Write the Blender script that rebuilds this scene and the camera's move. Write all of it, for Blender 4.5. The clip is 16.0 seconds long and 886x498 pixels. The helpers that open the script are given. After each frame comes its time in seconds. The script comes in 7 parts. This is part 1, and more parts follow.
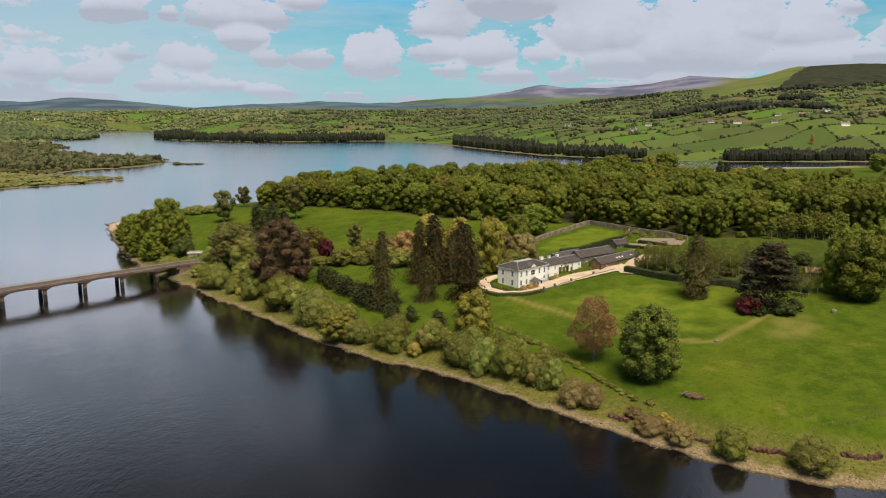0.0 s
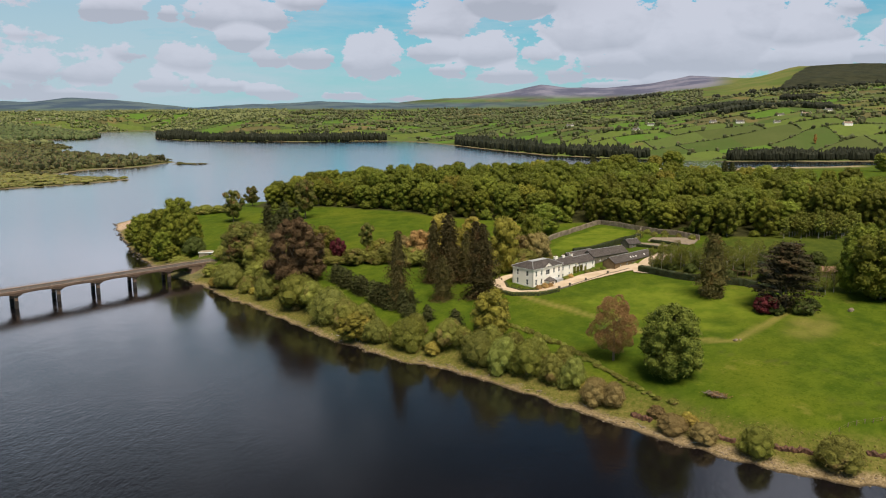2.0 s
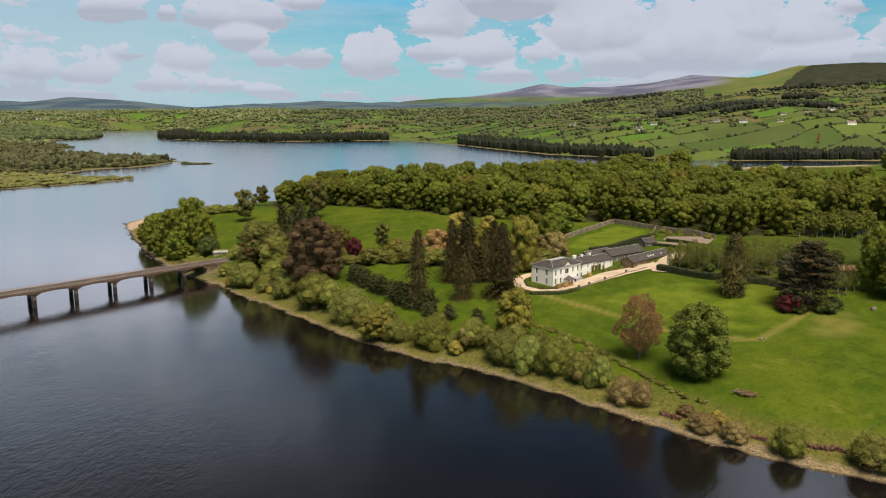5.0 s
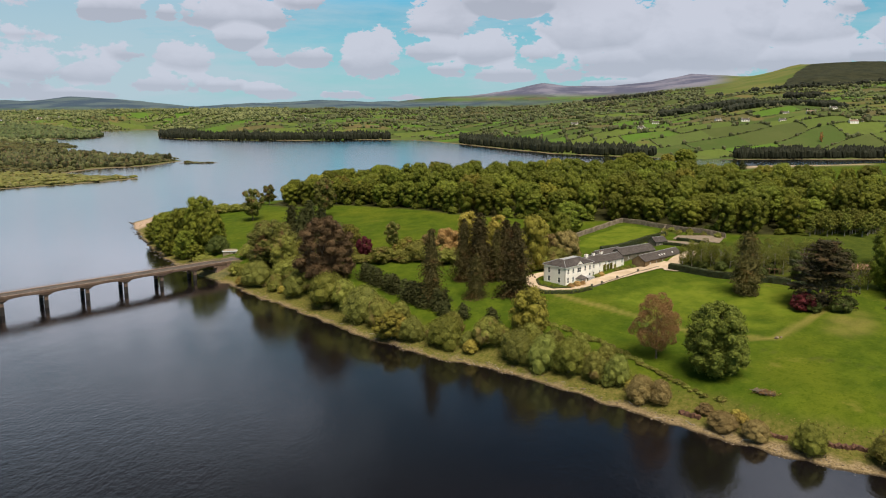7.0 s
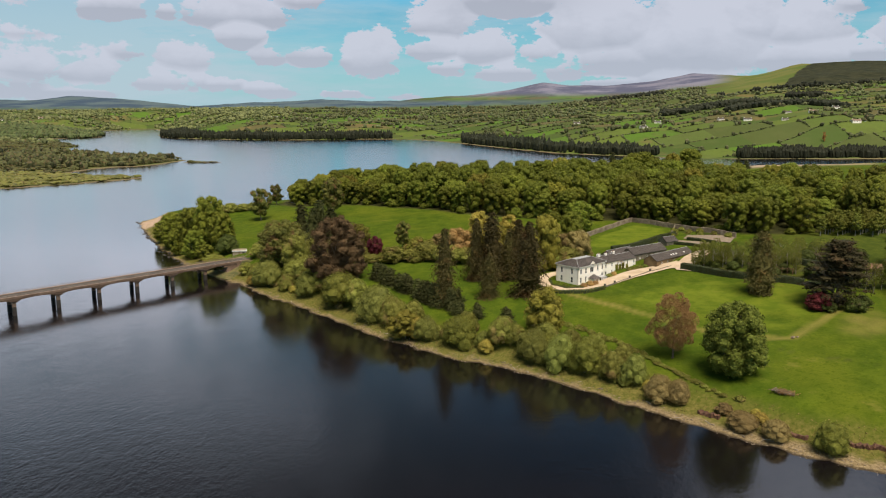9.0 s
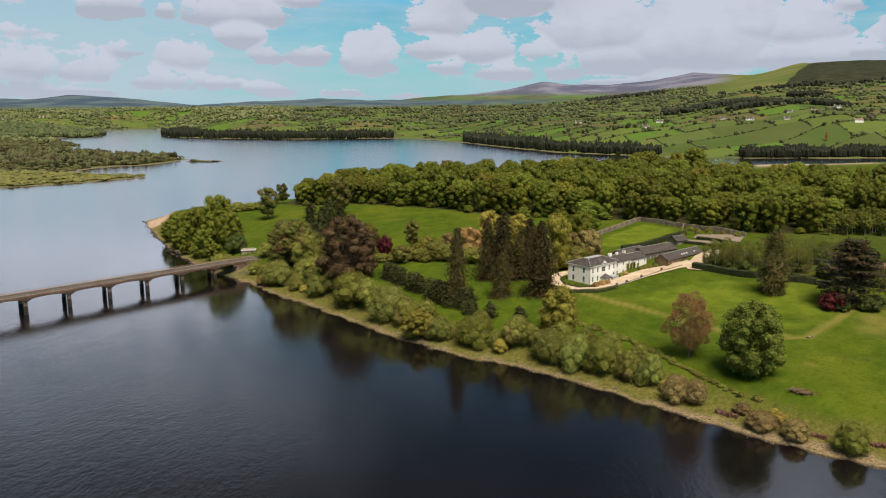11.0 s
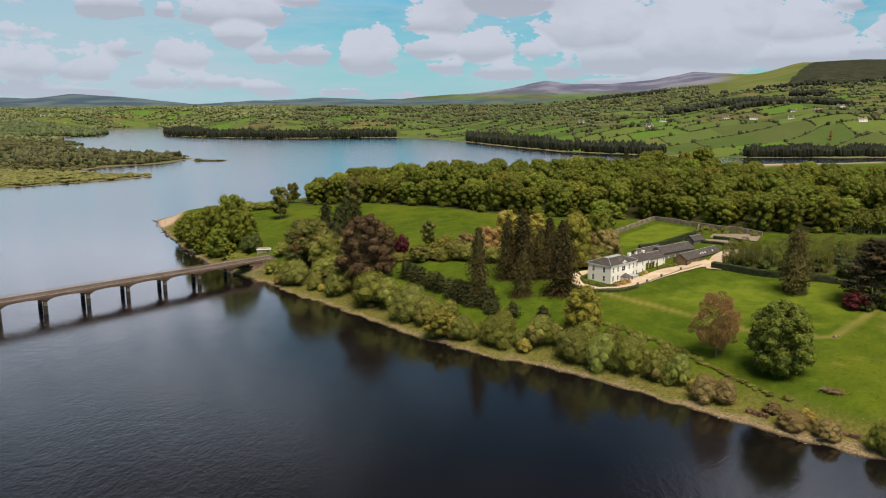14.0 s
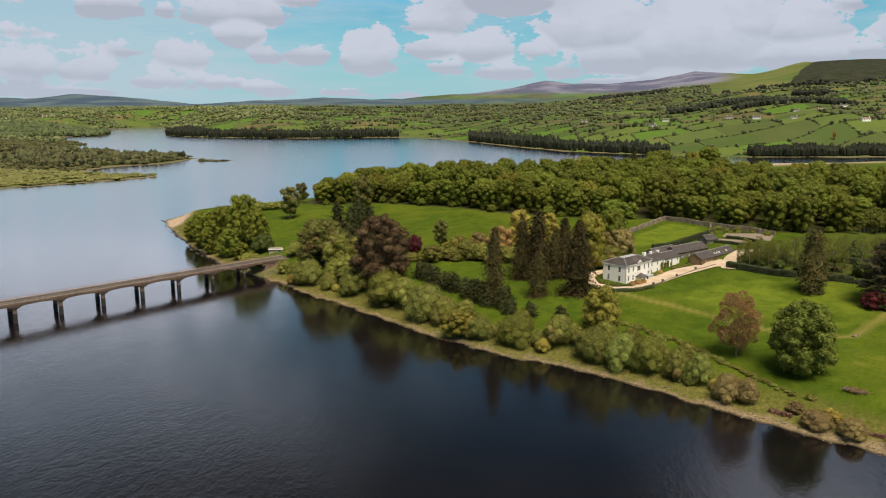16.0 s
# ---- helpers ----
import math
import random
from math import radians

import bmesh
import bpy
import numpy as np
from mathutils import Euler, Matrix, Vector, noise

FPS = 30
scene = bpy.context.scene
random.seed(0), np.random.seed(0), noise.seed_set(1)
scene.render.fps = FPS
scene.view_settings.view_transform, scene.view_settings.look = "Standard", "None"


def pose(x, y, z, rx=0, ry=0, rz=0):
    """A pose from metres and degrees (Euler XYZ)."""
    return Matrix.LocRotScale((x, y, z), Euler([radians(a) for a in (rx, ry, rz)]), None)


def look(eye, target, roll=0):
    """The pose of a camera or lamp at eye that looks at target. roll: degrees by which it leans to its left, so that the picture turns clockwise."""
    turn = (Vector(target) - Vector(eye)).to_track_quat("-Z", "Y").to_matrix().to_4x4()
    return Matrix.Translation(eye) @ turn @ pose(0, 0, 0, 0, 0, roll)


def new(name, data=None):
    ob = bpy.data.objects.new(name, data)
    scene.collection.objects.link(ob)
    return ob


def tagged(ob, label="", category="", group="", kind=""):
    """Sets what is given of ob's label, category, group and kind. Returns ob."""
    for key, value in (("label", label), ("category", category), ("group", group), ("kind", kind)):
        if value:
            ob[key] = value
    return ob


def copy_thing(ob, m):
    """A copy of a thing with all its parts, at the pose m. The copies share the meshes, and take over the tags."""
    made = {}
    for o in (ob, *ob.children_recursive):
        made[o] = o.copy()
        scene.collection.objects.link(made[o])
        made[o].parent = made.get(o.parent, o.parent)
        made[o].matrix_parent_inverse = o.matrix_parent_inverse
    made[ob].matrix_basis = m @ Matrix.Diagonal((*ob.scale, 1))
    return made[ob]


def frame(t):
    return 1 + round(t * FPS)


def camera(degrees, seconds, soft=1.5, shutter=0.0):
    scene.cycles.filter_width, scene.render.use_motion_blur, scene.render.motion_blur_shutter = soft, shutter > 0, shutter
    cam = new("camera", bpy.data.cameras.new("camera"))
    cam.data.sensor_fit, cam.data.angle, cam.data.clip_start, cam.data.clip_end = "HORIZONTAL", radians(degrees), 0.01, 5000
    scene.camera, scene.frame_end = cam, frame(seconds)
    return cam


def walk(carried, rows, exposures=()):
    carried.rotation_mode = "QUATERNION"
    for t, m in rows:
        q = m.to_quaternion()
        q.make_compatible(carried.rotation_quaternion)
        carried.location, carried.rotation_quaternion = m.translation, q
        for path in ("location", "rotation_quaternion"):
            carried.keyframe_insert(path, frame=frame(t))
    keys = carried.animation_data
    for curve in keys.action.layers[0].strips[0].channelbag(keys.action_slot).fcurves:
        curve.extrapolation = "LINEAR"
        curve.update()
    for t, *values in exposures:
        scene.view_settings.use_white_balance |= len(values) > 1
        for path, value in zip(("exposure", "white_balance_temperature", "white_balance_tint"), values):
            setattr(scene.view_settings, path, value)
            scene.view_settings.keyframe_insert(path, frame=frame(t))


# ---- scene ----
cam = camera(60.0, 16.0, soft=1.1)
METRES, EYE, TILT, LEAN, TURN = 46.0, 87.0, -10.4, 0.0, 0.0
ROWS = [
    (0.0, 0.0, 0.0, 0.0, 0.0, 0.0, -0.0),
    (0.5, -0.035, 0.0003, -0.0017, -0.01, 0.0, 0.0),
    (1.0, -0.0709, 0.0003, -0.0021, -0.02, -0.0, 0.01),
    (1.5, -0.1056, 0.0004, -0.0025, -0.02, -0.0, 0.01),
    (2.0, -0.1392, 0.0006, -0.0039, -0.04, -0.01, 0.03),
    (2.5, -0.172, 0.0006, -0.0045, -0.06, -0.01, 0.04),
    (3.0, -0.2027, 0.0008, -0.0058, -0.07, -0.01, 0.04),
    (3.5, -0.2333, 0.0009, -0.0074, -0.08, -0.02, 0.04),
    (4.0, -0.2631, 0.0013, -0.0085, -0.1, -0.03, 0.05),
    (6.5, -0.4106, 0.0016, -0.0079, -0.17, -0.14, 0.1),
    (7.0, -0.44, 0.0017, -0.0073, -0.18, -0.17, 0.11),
    (7.5, -0.4698, 0.0017, -0.0066, -0.18, -0.18, 0.11),
    (8.0, -0.4991, 0.002, -0.0058, -0.19, -0.2, 0.12),
    (8.5, -0.5282, 0.0024, -0.0053, -0.2, -0.21, 0.11),
    (9.0, -0.5573, 0.0027, -0.0049, -0.2, -0.23, 0.12),
    (11.5, -0.6989, 0.0066, -0.0038, -0.29, -0.35, 0.09),
    (12.0, -0.7285, 0.0076, -0.004, -0.31, -0.37, 0.09),
    (12.5, -0.7602, 0.0079, -0.0029, -0.32, -0.39, 0.08),
    (13.0, -0.792, 0.0085, -0.0025, -0.34, -0.4, 0.08),
    (13.5, -0.8256, 0.0087, -0.0019, -0.33, -0.41, 0.08),
    (14.0, -0.8597, 0.0092, -0.0017, -0.33, -0.42, 0.09),
    (14.5, -0.8949, 0.0092, -0.0015, -0.32, -0.43, 0.1),
    (15.0, -0.9298, 0.0098, -0.0013, -0.33, -0.44, 0.11),
    (15.5, -0.9651, 0.0099, -0.0012, -0.33, -0.44, 0.13),
    (16.0, -0.9996, 0.0095, -0.0011, -0.32, -0.44, 0.13),
]
walk(cam, [(t, pose(0, 0, EYE, TILT, LEAN, TURN) @ pose(METRES * x, METRES * y, METRES * z, 90 + 0.64 * pitch, roll, 0.64 * yaw)) for t, x, y, z, yaw, pitch, roll in ROWS])

# ---- sky, sun ----
SUN_AZ, SUN_EL = 160.0, 62.0        # degrees: from straight ahead towards the east, above the horizon
world = bpy.data.worlds.new("sky")
scene.world = world
world.use_nodes = True
wt = world.node_tree
wt.nodes.clear()


def wnode(kind, **kw):
    n = wt.nodes.new(kind)
    for k, v in kw.items():
        if k == "op":
            n.operation = v
        elif k == "clamp":
            n.use_clamp = v
    return n


def wmath(op, a, b=0.0, clamp=False):
    n = wnode("ShaderNodeMath", op=op, clamp=clamp)
    for s, v in zip(n.inputs, (a, b)):
        if isinstance(v, (int, float)):
            s.default_value = v
        else:
            wt.links.new(v, s)
    return n.outputs[0]


def wmix(fac, a, b):
    n = wt.nodes.new("ShaderNodeMix")
    n.data_type = "RGBA"
    for s, v in ((n.inputs[0], fac), (n.inputs[6], a), (n.inputs[7], b)):
        if isinstance(v, (int, float)):
            s.default_value = v
        elif isinstance(v, tuple):
            s.default_value = (*v, 1)
        else:
            wt.links.new(v, s)
    return n.outputs[2]


sky = wnode("ShaderNodeTexSky")
sky.sky_type, sky.sun_disc = "NISHITA", False
sky.sun_elevation, sky.sun_rotation = radians(SUN_EL), radians(SUN_AZ)
sky.altitude, sky.air_density, sky.dust_density, sky.ozone_density = 200, 1.0, 0.6, 2.0
coord = wnode("ShaderNodeTexCoord")
split = wnode("ShaderNodeSeparateXYZ")
wt.links.new(coord.outputs["Generated"], split.inputs[0])
sx, sy, sz = split.outputs
az = wmath("ARCTAN2", sx, sy)                 # radians, to the right of straight ahead
el = wmath("ARCSINE", sz)
# cumulus: heaps at set bearings, broken up by noise that goes on all round the sky
ell = wnode("ShaderNodeCombineXYZ")
wt.links.new(az, ell.inputs[0])
wt.links.new(wmath("MULTIPLY", el, 1.7), ell.inputs[1])


def cloud_noise(scale, detail, rough, shift, stretch=(1, 1, 1)):
    n = wnode("ShaderNodeTexNoise")
    m = wnode("ShaderNodeMapping")
    m.inputs["Location"].default_value = shift
    m.inputs["Scale"].default_value = stretch
    wt.links.new(ell.outputs[0], m.inputs[0])
    wt.links.new(m.outputs[0], n.inputs["Vector"])
    n.inputs["Scale"].default_value, n.inputs["Detail"].default_value, n.inputs["Roughness"].default_value = scale, detail, rough
    return n.outputs["Fac"]


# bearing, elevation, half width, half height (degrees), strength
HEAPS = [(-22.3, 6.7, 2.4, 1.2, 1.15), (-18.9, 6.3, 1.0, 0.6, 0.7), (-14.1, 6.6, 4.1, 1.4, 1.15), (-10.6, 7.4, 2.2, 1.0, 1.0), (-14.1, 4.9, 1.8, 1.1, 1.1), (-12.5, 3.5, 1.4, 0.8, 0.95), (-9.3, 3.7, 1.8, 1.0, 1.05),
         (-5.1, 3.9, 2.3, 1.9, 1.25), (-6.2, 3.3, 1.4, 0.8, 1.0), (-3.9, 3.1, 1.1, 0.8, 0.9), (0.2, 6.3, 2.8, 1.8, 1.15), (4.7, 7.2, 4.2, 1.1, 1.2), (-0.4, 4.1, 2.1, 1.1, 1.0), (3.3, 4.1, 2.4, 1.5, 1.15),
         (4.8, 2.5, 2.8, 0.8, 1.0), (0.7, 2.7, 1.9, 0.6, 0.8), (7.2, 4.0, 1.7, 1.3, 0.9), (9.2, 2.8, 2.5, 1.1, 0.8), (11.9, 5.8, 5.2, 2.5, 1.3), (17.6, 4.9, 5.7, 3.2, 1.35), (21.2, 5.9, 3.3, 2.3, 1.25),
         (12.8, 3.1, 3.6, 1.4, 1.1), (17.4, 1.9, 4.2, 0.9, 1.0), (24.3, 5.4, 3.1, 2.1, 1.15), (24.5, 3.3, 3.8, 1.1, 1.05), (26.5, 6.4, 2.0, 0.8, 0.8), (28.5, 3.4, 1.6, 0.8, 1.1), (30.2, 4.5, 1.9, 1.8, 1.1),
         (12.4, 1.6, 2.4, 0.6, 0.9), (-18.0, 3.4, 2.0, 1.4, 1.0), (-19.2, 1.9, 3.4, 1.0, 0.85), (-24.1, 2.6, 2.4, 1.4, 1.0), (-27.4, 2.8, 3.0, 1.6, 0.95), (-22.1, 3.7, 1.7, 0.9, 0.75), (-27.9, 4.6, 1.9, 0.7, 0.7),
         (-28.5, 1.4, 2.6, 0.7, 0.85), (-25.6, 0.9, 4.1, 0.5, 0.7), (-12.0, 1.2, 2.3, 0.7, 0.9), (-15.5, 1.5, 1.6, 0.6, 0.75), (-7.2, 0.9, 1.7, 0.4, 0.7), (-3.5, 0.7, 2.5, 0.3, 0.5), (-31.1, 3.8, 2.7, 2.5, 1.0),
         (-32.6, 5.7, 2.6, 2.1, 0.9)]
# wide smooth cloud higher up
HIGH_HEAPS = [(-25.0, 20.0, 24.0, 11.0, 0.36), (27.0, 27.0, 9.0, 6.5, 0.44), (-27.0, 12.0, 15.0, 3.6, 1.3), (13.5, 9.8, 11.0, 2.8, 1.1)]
azel = wnode("ShaderNodeCombineXYZ")
wt.links.new(az, azel.inputs[0])
wt.links.new(el, azel.inputs[1])


def reach(a0, e0, wa, we, flat=1.0):
    """Squared distance from a heap's middle, in its own half widths; flat: how much quicker it ends below."""
    v = wnode("ShaderNodeVectorMath", op="MULTIPLY_ADD")
    ka, ke = 1 / radians(wa), 1 / radians(we)
    v.inputs[1].default_value = (ka, ke, 0)
    v.inputs[2].default_value = (-radians(a0) * ka, -radians(e0) * ke, 0)
    wt.links.new(azel.outputs[0], v.inputs[0])
    f = wnode("ShaderNodeVectorMath", op="MULTIPLY")
    f.inputs[1].default_value = (-1.0, -flat, 0)
    wt.links.new(v.outputs[0], f.inputs[0])
    m = wnode("ShaderNodeVectorMath", op="MAXIMUM")
    wt.links.new(v.outputs[0], m.inputs[0])
    wt.links.new(f.outputs[0], m.inputs[1])
    d = wnode("ShaderNodeVectorMath", op="DOT_PRODUCT")
    wt.links.new(m.outputs[0], d.inputs[0])
    wt.links.new(m.outputs[0], d.inputs[1])
    return d.outputs["Value"]


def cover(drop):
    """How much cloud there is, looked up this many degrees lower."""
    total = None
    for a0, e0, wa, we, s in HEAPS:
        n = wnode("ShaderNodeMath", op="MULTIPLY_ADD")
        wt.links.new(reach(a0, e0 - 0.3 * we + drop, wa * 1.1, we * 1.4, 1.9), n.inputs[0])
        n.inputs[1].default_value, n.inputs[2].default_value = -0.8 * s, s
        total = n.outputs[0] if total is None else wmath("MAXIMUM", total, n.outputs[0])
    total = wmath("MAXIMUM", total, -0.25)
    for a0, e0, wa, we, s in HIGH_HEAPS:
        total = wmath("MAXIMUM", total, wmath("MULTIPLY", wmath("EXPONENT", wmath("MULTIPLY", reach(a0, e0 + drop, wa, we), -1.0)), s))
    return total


big = cloud_noise(9.0, 3.0, 0.5, (3.1, 0.4, 0))
fine = cloud_noise(26.0, 9.0, 0.62, (1.7, 2.2, 0))
lump = wmath("ADD", wmath("MULTIPLY", wmath("SUBTRACT", fine, 0.5), 2.7), wmath("MULTIPLY", wmath("SUBTRACT", big, 0.5), 0.9))
high = wmath("MULTIPLY", wmath("SUBTRACT", el, radians(36)), 3.0, clamp=True)   # above the first heaps: open broken cloud
soft = wmath("MULTIPLY", wmath("SUBTRACT", el, radians(12)), 5.0, clamp=True)            # higher up the cloud is smooth and thin-edged
lump = wmath("MULTIPLY", lump, wmath("SUBTRACT", 1.0, wmath("MULTIPLY", soft, 0.70)))
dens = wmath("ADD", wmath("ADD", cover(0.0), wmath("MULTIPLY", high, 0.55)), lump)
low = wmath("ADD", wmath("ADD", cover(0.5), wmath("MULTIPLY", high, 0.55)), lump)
west = wmath("MULTIPLY", wmath("SUBTRACT", radians(-3), az), 2.6, clamp=True)      # thin layered cloud thickens to the west
mask = wmath("MULTIPLY", wmath("SUBTRACT", dens, wmath("SUBTRACT", 0.40, wmath("MULTIPLY", soft, 0.28))), wmath("SUBTRACT", wmath("SUBTRACT", 8.5, wmath("MULTIPLY", soft, 5.4)), wmath("MULTIPLY", west, 2.2)), clamp=True)
streak = cloud_noise(11.0, 6.0, 0.62, (0.3, 5.2, 0), (0.45, 1.5, 1))
veil = wmath("MULTIPLY", wmath("ADD", wmath("SUBTRACT", streak, 0.47), wmath("MULTIPLY", west, 0.33)), 3.6, clamp=True)
haze = wmath("SUBTRACT", 1.0, wmath("MULTIPLY", el, 6.5), clamp=True)
shade = wmath("MULTIPLY", wmath("SUBTRACT", wmath("SUBTRACT", low, dens), -0.36), 1.9)
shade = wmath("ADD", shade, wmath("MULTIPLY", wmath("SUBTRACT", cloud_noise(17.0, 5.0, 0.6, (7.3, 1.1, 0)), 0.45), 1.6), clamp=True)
# cloud shade painted in as soft dark spots at set bearings
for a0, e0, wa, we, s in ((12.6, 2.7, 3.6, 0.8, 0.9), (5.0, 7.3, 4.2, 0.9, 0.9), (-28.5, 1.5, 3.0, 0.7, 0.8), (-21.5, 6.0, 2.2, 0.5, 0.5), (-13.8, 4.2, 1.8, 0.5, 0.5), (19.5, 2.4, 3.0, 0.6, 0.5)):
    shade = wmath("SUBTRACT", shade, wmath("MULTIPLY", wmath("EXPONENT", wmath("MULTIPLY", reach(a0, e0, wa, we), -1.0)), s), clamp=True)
tint = wnode("ShaderNodeMix")
tint.data_type, tint.blend_type = "RGBA", "MULTIPLY"
tint.inputs[0].default_value = 1.0
tint.inputs[7].default_value = (0.33, 0.92, 1.04, 1)
wt.links.new(sky.outputs[0], tint.inputs[6])
layer = wmath("MULTIPLY", veil, wmath("SUBTRACT", 0.85, wmath("MULTIPLY", el, 1.6), clamp=True))
deepen = wnode("ShaderNodeVectorMath")
deepen.operation = "SCALE"
wt.links.new(tint.outputs[2], deepen.inputs[0])
fade = wmath("SUBTRACT", 1.0, wmath("MULTIPLY", wmath("MULTIPLY", wmath("SUBTRACT", el, radians(10)), 3.2, clamp=True), 0.80))   # the blue deepens towards the zenith
# clear sky above the view brightened in a band, for the lake to reflect
glow = wmath("MULTIPLY", wmath("MULTIPLY", wmath("SUBTRACT", el, radians(6.5)), 12.0, clamp=True), wmath("SUBTRACT", 1.0, wmath("MULTIPLY", wmath("SUBTRACT", el, radians(9.5)), 16.0, clamp=True)))
wt.links.new(wmath("ADD", fade, wmath("MULTIPLY", glow, 0.95)), deepen.inputs["Scale"])
warm = wmix(wmath("MULTIPLY", wmath("MULTIPLY", wmath("SUBTRACT", el, radians(10.5)), 6.0, clamp=True), wmath("ADD", 0.25, wmath("MULTIPLY", wmath("SUBTRACT", radians(3), az), 5.0), clamp=True)), (1.0, 1.0, 1.0), (1.30, 0.97, 0.82))
grey = wnode("ShaderNodeVectorMath")
grey.operation = "MULTIPLY"
wt.links.new(deepen.outputs[0], grey.inputs[0])
wt.links.new(warm, grey.inputs[1])
clear = wmix(layer, wmix(wmath("MULTIPLY", haze, 0.8), grey.outputs[0], (4.5, 6.7, 7.6)), (5.2, 6.5, 7.4))
rise = wmath("ADD", 1.0, wmath("MULTIPLY", wmath("MULTIPLY", wmath("MULTIPLY", wmath("SUBTRACT", el, radians(8)), 7.0, clamp=True), wmath("SUBTRACT", 1.0, wmath("MULTIPLY", wmath("SUBTRACT", el, radians(32)), 3.0, clamp=True))), 0.5))   # cloud just above the view is brightened for its reflection in the water
bank = wmath("MULTIPLY", wmath("MULTIPLY", wmath("SUBTRACT", el, radians(7.8)), 20.0, clamp=True), wmath("SUBTRACT", 1.0, wmath("MULTIPLY", wmath("SUBTRACT", el, radians(10)), 14.0, clamp=True)))   # an unseen brighter band, added so the far water reflects more
rise = wmath("ADD", rise, wmath("MULTIPLY", bank, 1.1))
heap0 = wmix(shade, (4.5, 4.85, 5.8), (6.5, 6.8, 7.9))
hv = wnode("ShaderNodeVectorMath")
hv.operation = "SCALE"
wt.links.new(wmix(wmath("MULTIPLY", haze, 0.5), heap0, (5.9, 6.7, 7.8)), hv.inputs[0])
wt.links.new(rise, hv.inputs["Scale"])
heap = hv.outputs[0]
bg = wnode("ShaderNodeBackground")
bg.inputs["Strength"].default_value = 0.09
wt.links.new(wmix(mask, clear, heap), bg.inputs[0])
wout = wnode("ShaderNodeOutputWorld")
wt.links.new(bg.outputs[0], wout.inputs[0])

sun_data = bpy.data.lights.new("sun", "SUN")
sun_data.energy, sun_data.angle, sun_data.color = 5.6, radians(34), (1.0, 0.895, 0.73)
sun = new("sun", sun_data)
a, e = radians(SUN_AZ), radians(SUN_EL)
sun.matrix_basis = look((1000 * math.sin(a) * math.cos(e), 1000 * math.cos(a) * math.cos(e), 1000 * math.sin(e)), (0, 0, 0))
# ---- materials ----
class Mat:
    """A small builder of node materials."""

    def __init__(self, name):
        self.m = bpy.data.materials.new(name)
        self.m.use_nodes = True
        self.t = self.m.node_tree
        self.b = self.t.nodes["Principled BSDF"]
        self.out = self.t.nodes["Material Output"]

    def node(self, kind):
        return self.t.nodes.new(kind)

    def put(self, value, socket):
        if isinstance(value, (int, float)):
            socket.default_value = value
        elif isinstance(value, tuple):
            socket.default_value = (*value, 1) if len(value) == 3 and socket.type == "RGBA" else value
        else:
            self.t.links.new(value, socket)

    def math(self, op, a, b=0.0, clamp=False):
        n = self.node("ShaderNodeMath")
        n.operation, n.use_clamp = op, clamp
        self.put(a, n.inputs[0])
        self.put(b, n.inputs[1])
        return n.outputs[0]

    def mix(self, fac, a, b, blend="MIX"):
        n = self.node("ShaderNodeMix")
        n.data_type, n.blend_type = "RGBA", blend
        self.put(fac, n.inputs[0])
        self.put(a, n.inputs[6])
        self.put(b, n.inputs[7])
        return n.outputs[2]

    def pos(self, which="Object"):
        return self.node("ShaderNodeTexCoord").outputs[which]

    def noise(self, scale, detail=3.0, rough=0.55, vec=None, stretch=None):
        n = self.node("ShaderNodeTexNoise")
        v = vec or self.pos()
        if stretch:
            m = self.node("ShaderNodeMapping")
            m.inputs["Scale"].default_value = stretch
            self.put(v, m.inputs[0])
            v = m.outputs[0]
        self.put(v, n.inputs["Vector"])
        n.inputs["Scale"].default_value, n.inputs["Detail"].default_value, n.inputs["Roughness"].default_value = scale, detail, rough
        return n.outputs["Fac"]

    def ramp(self, fac, *stops, hard=False):
        n = self.node("ShaderNodeValToRGB")
        e = n.color_ramp.elements
        while len(e) < len(stops):
            e.new(0.5)
        for k, (p, c) in zip(e, stops):
            k.position, k.color = p, (*c, 1)
        if hard:
            n.color_ramp.interpolation = "CONSTANT"
        self.put(fac, n.inputs[0])
        return n.outputs[0]

    def span(self, fac, lo, hi):
        n = self.node("ShaderNodeMapRange")
        n.interpolation_type = "SMOOTHSTEP"
        self.put(fac, n.inputs[0])
        n.inputs[1].default_value, n.inputs[2].default_value = lo, hi
        return n.outputs[0]

    def attr(self, name):
        n = self.node("ShaderNodeAttribute")
        n.attribute_name = name
        return n.outputs["Fac"]

    def bump(self, h, strength=0.3, distance=0.05):
        n = self.node("ShaderNodeBump")
        n.inputs["Strength"].default_value, n.inputs["Distance"].default_value = strength, distance
        self.put(h, n.inputs["Height"])
        self.put(n.outputs[0], self.b.inputs["Normal"])

    def done(self, colour, rough=0.8, metal=0.0):
        self.put(colour, self.b.inputs["Base Color"])
        self.put(rough, self.b.inputs["Roughness"])
        self.b.inputs["Metallic"].default_value = metal
        return self.m


def plain(name, colour, other, scale=0.6, rough=0.85, grain=6.0, bump=0.3, dist=0.03):
    """Two colours blended by a coarse and a fine noise, with a little relief."""
    k = Mat(name)
    n1, n2 = k.noise(scale, 4), k.noise(grain, 3)
    f = k.math("ADD", k.math("MULTIPLY", n1, 0.65), k.math("MULTIPLY", n2, 0.35))
    k.bump(n2, bump, dist)
    return k.done(k.mix(k.span(f, 0.36, 0.64), colour, other), rough)


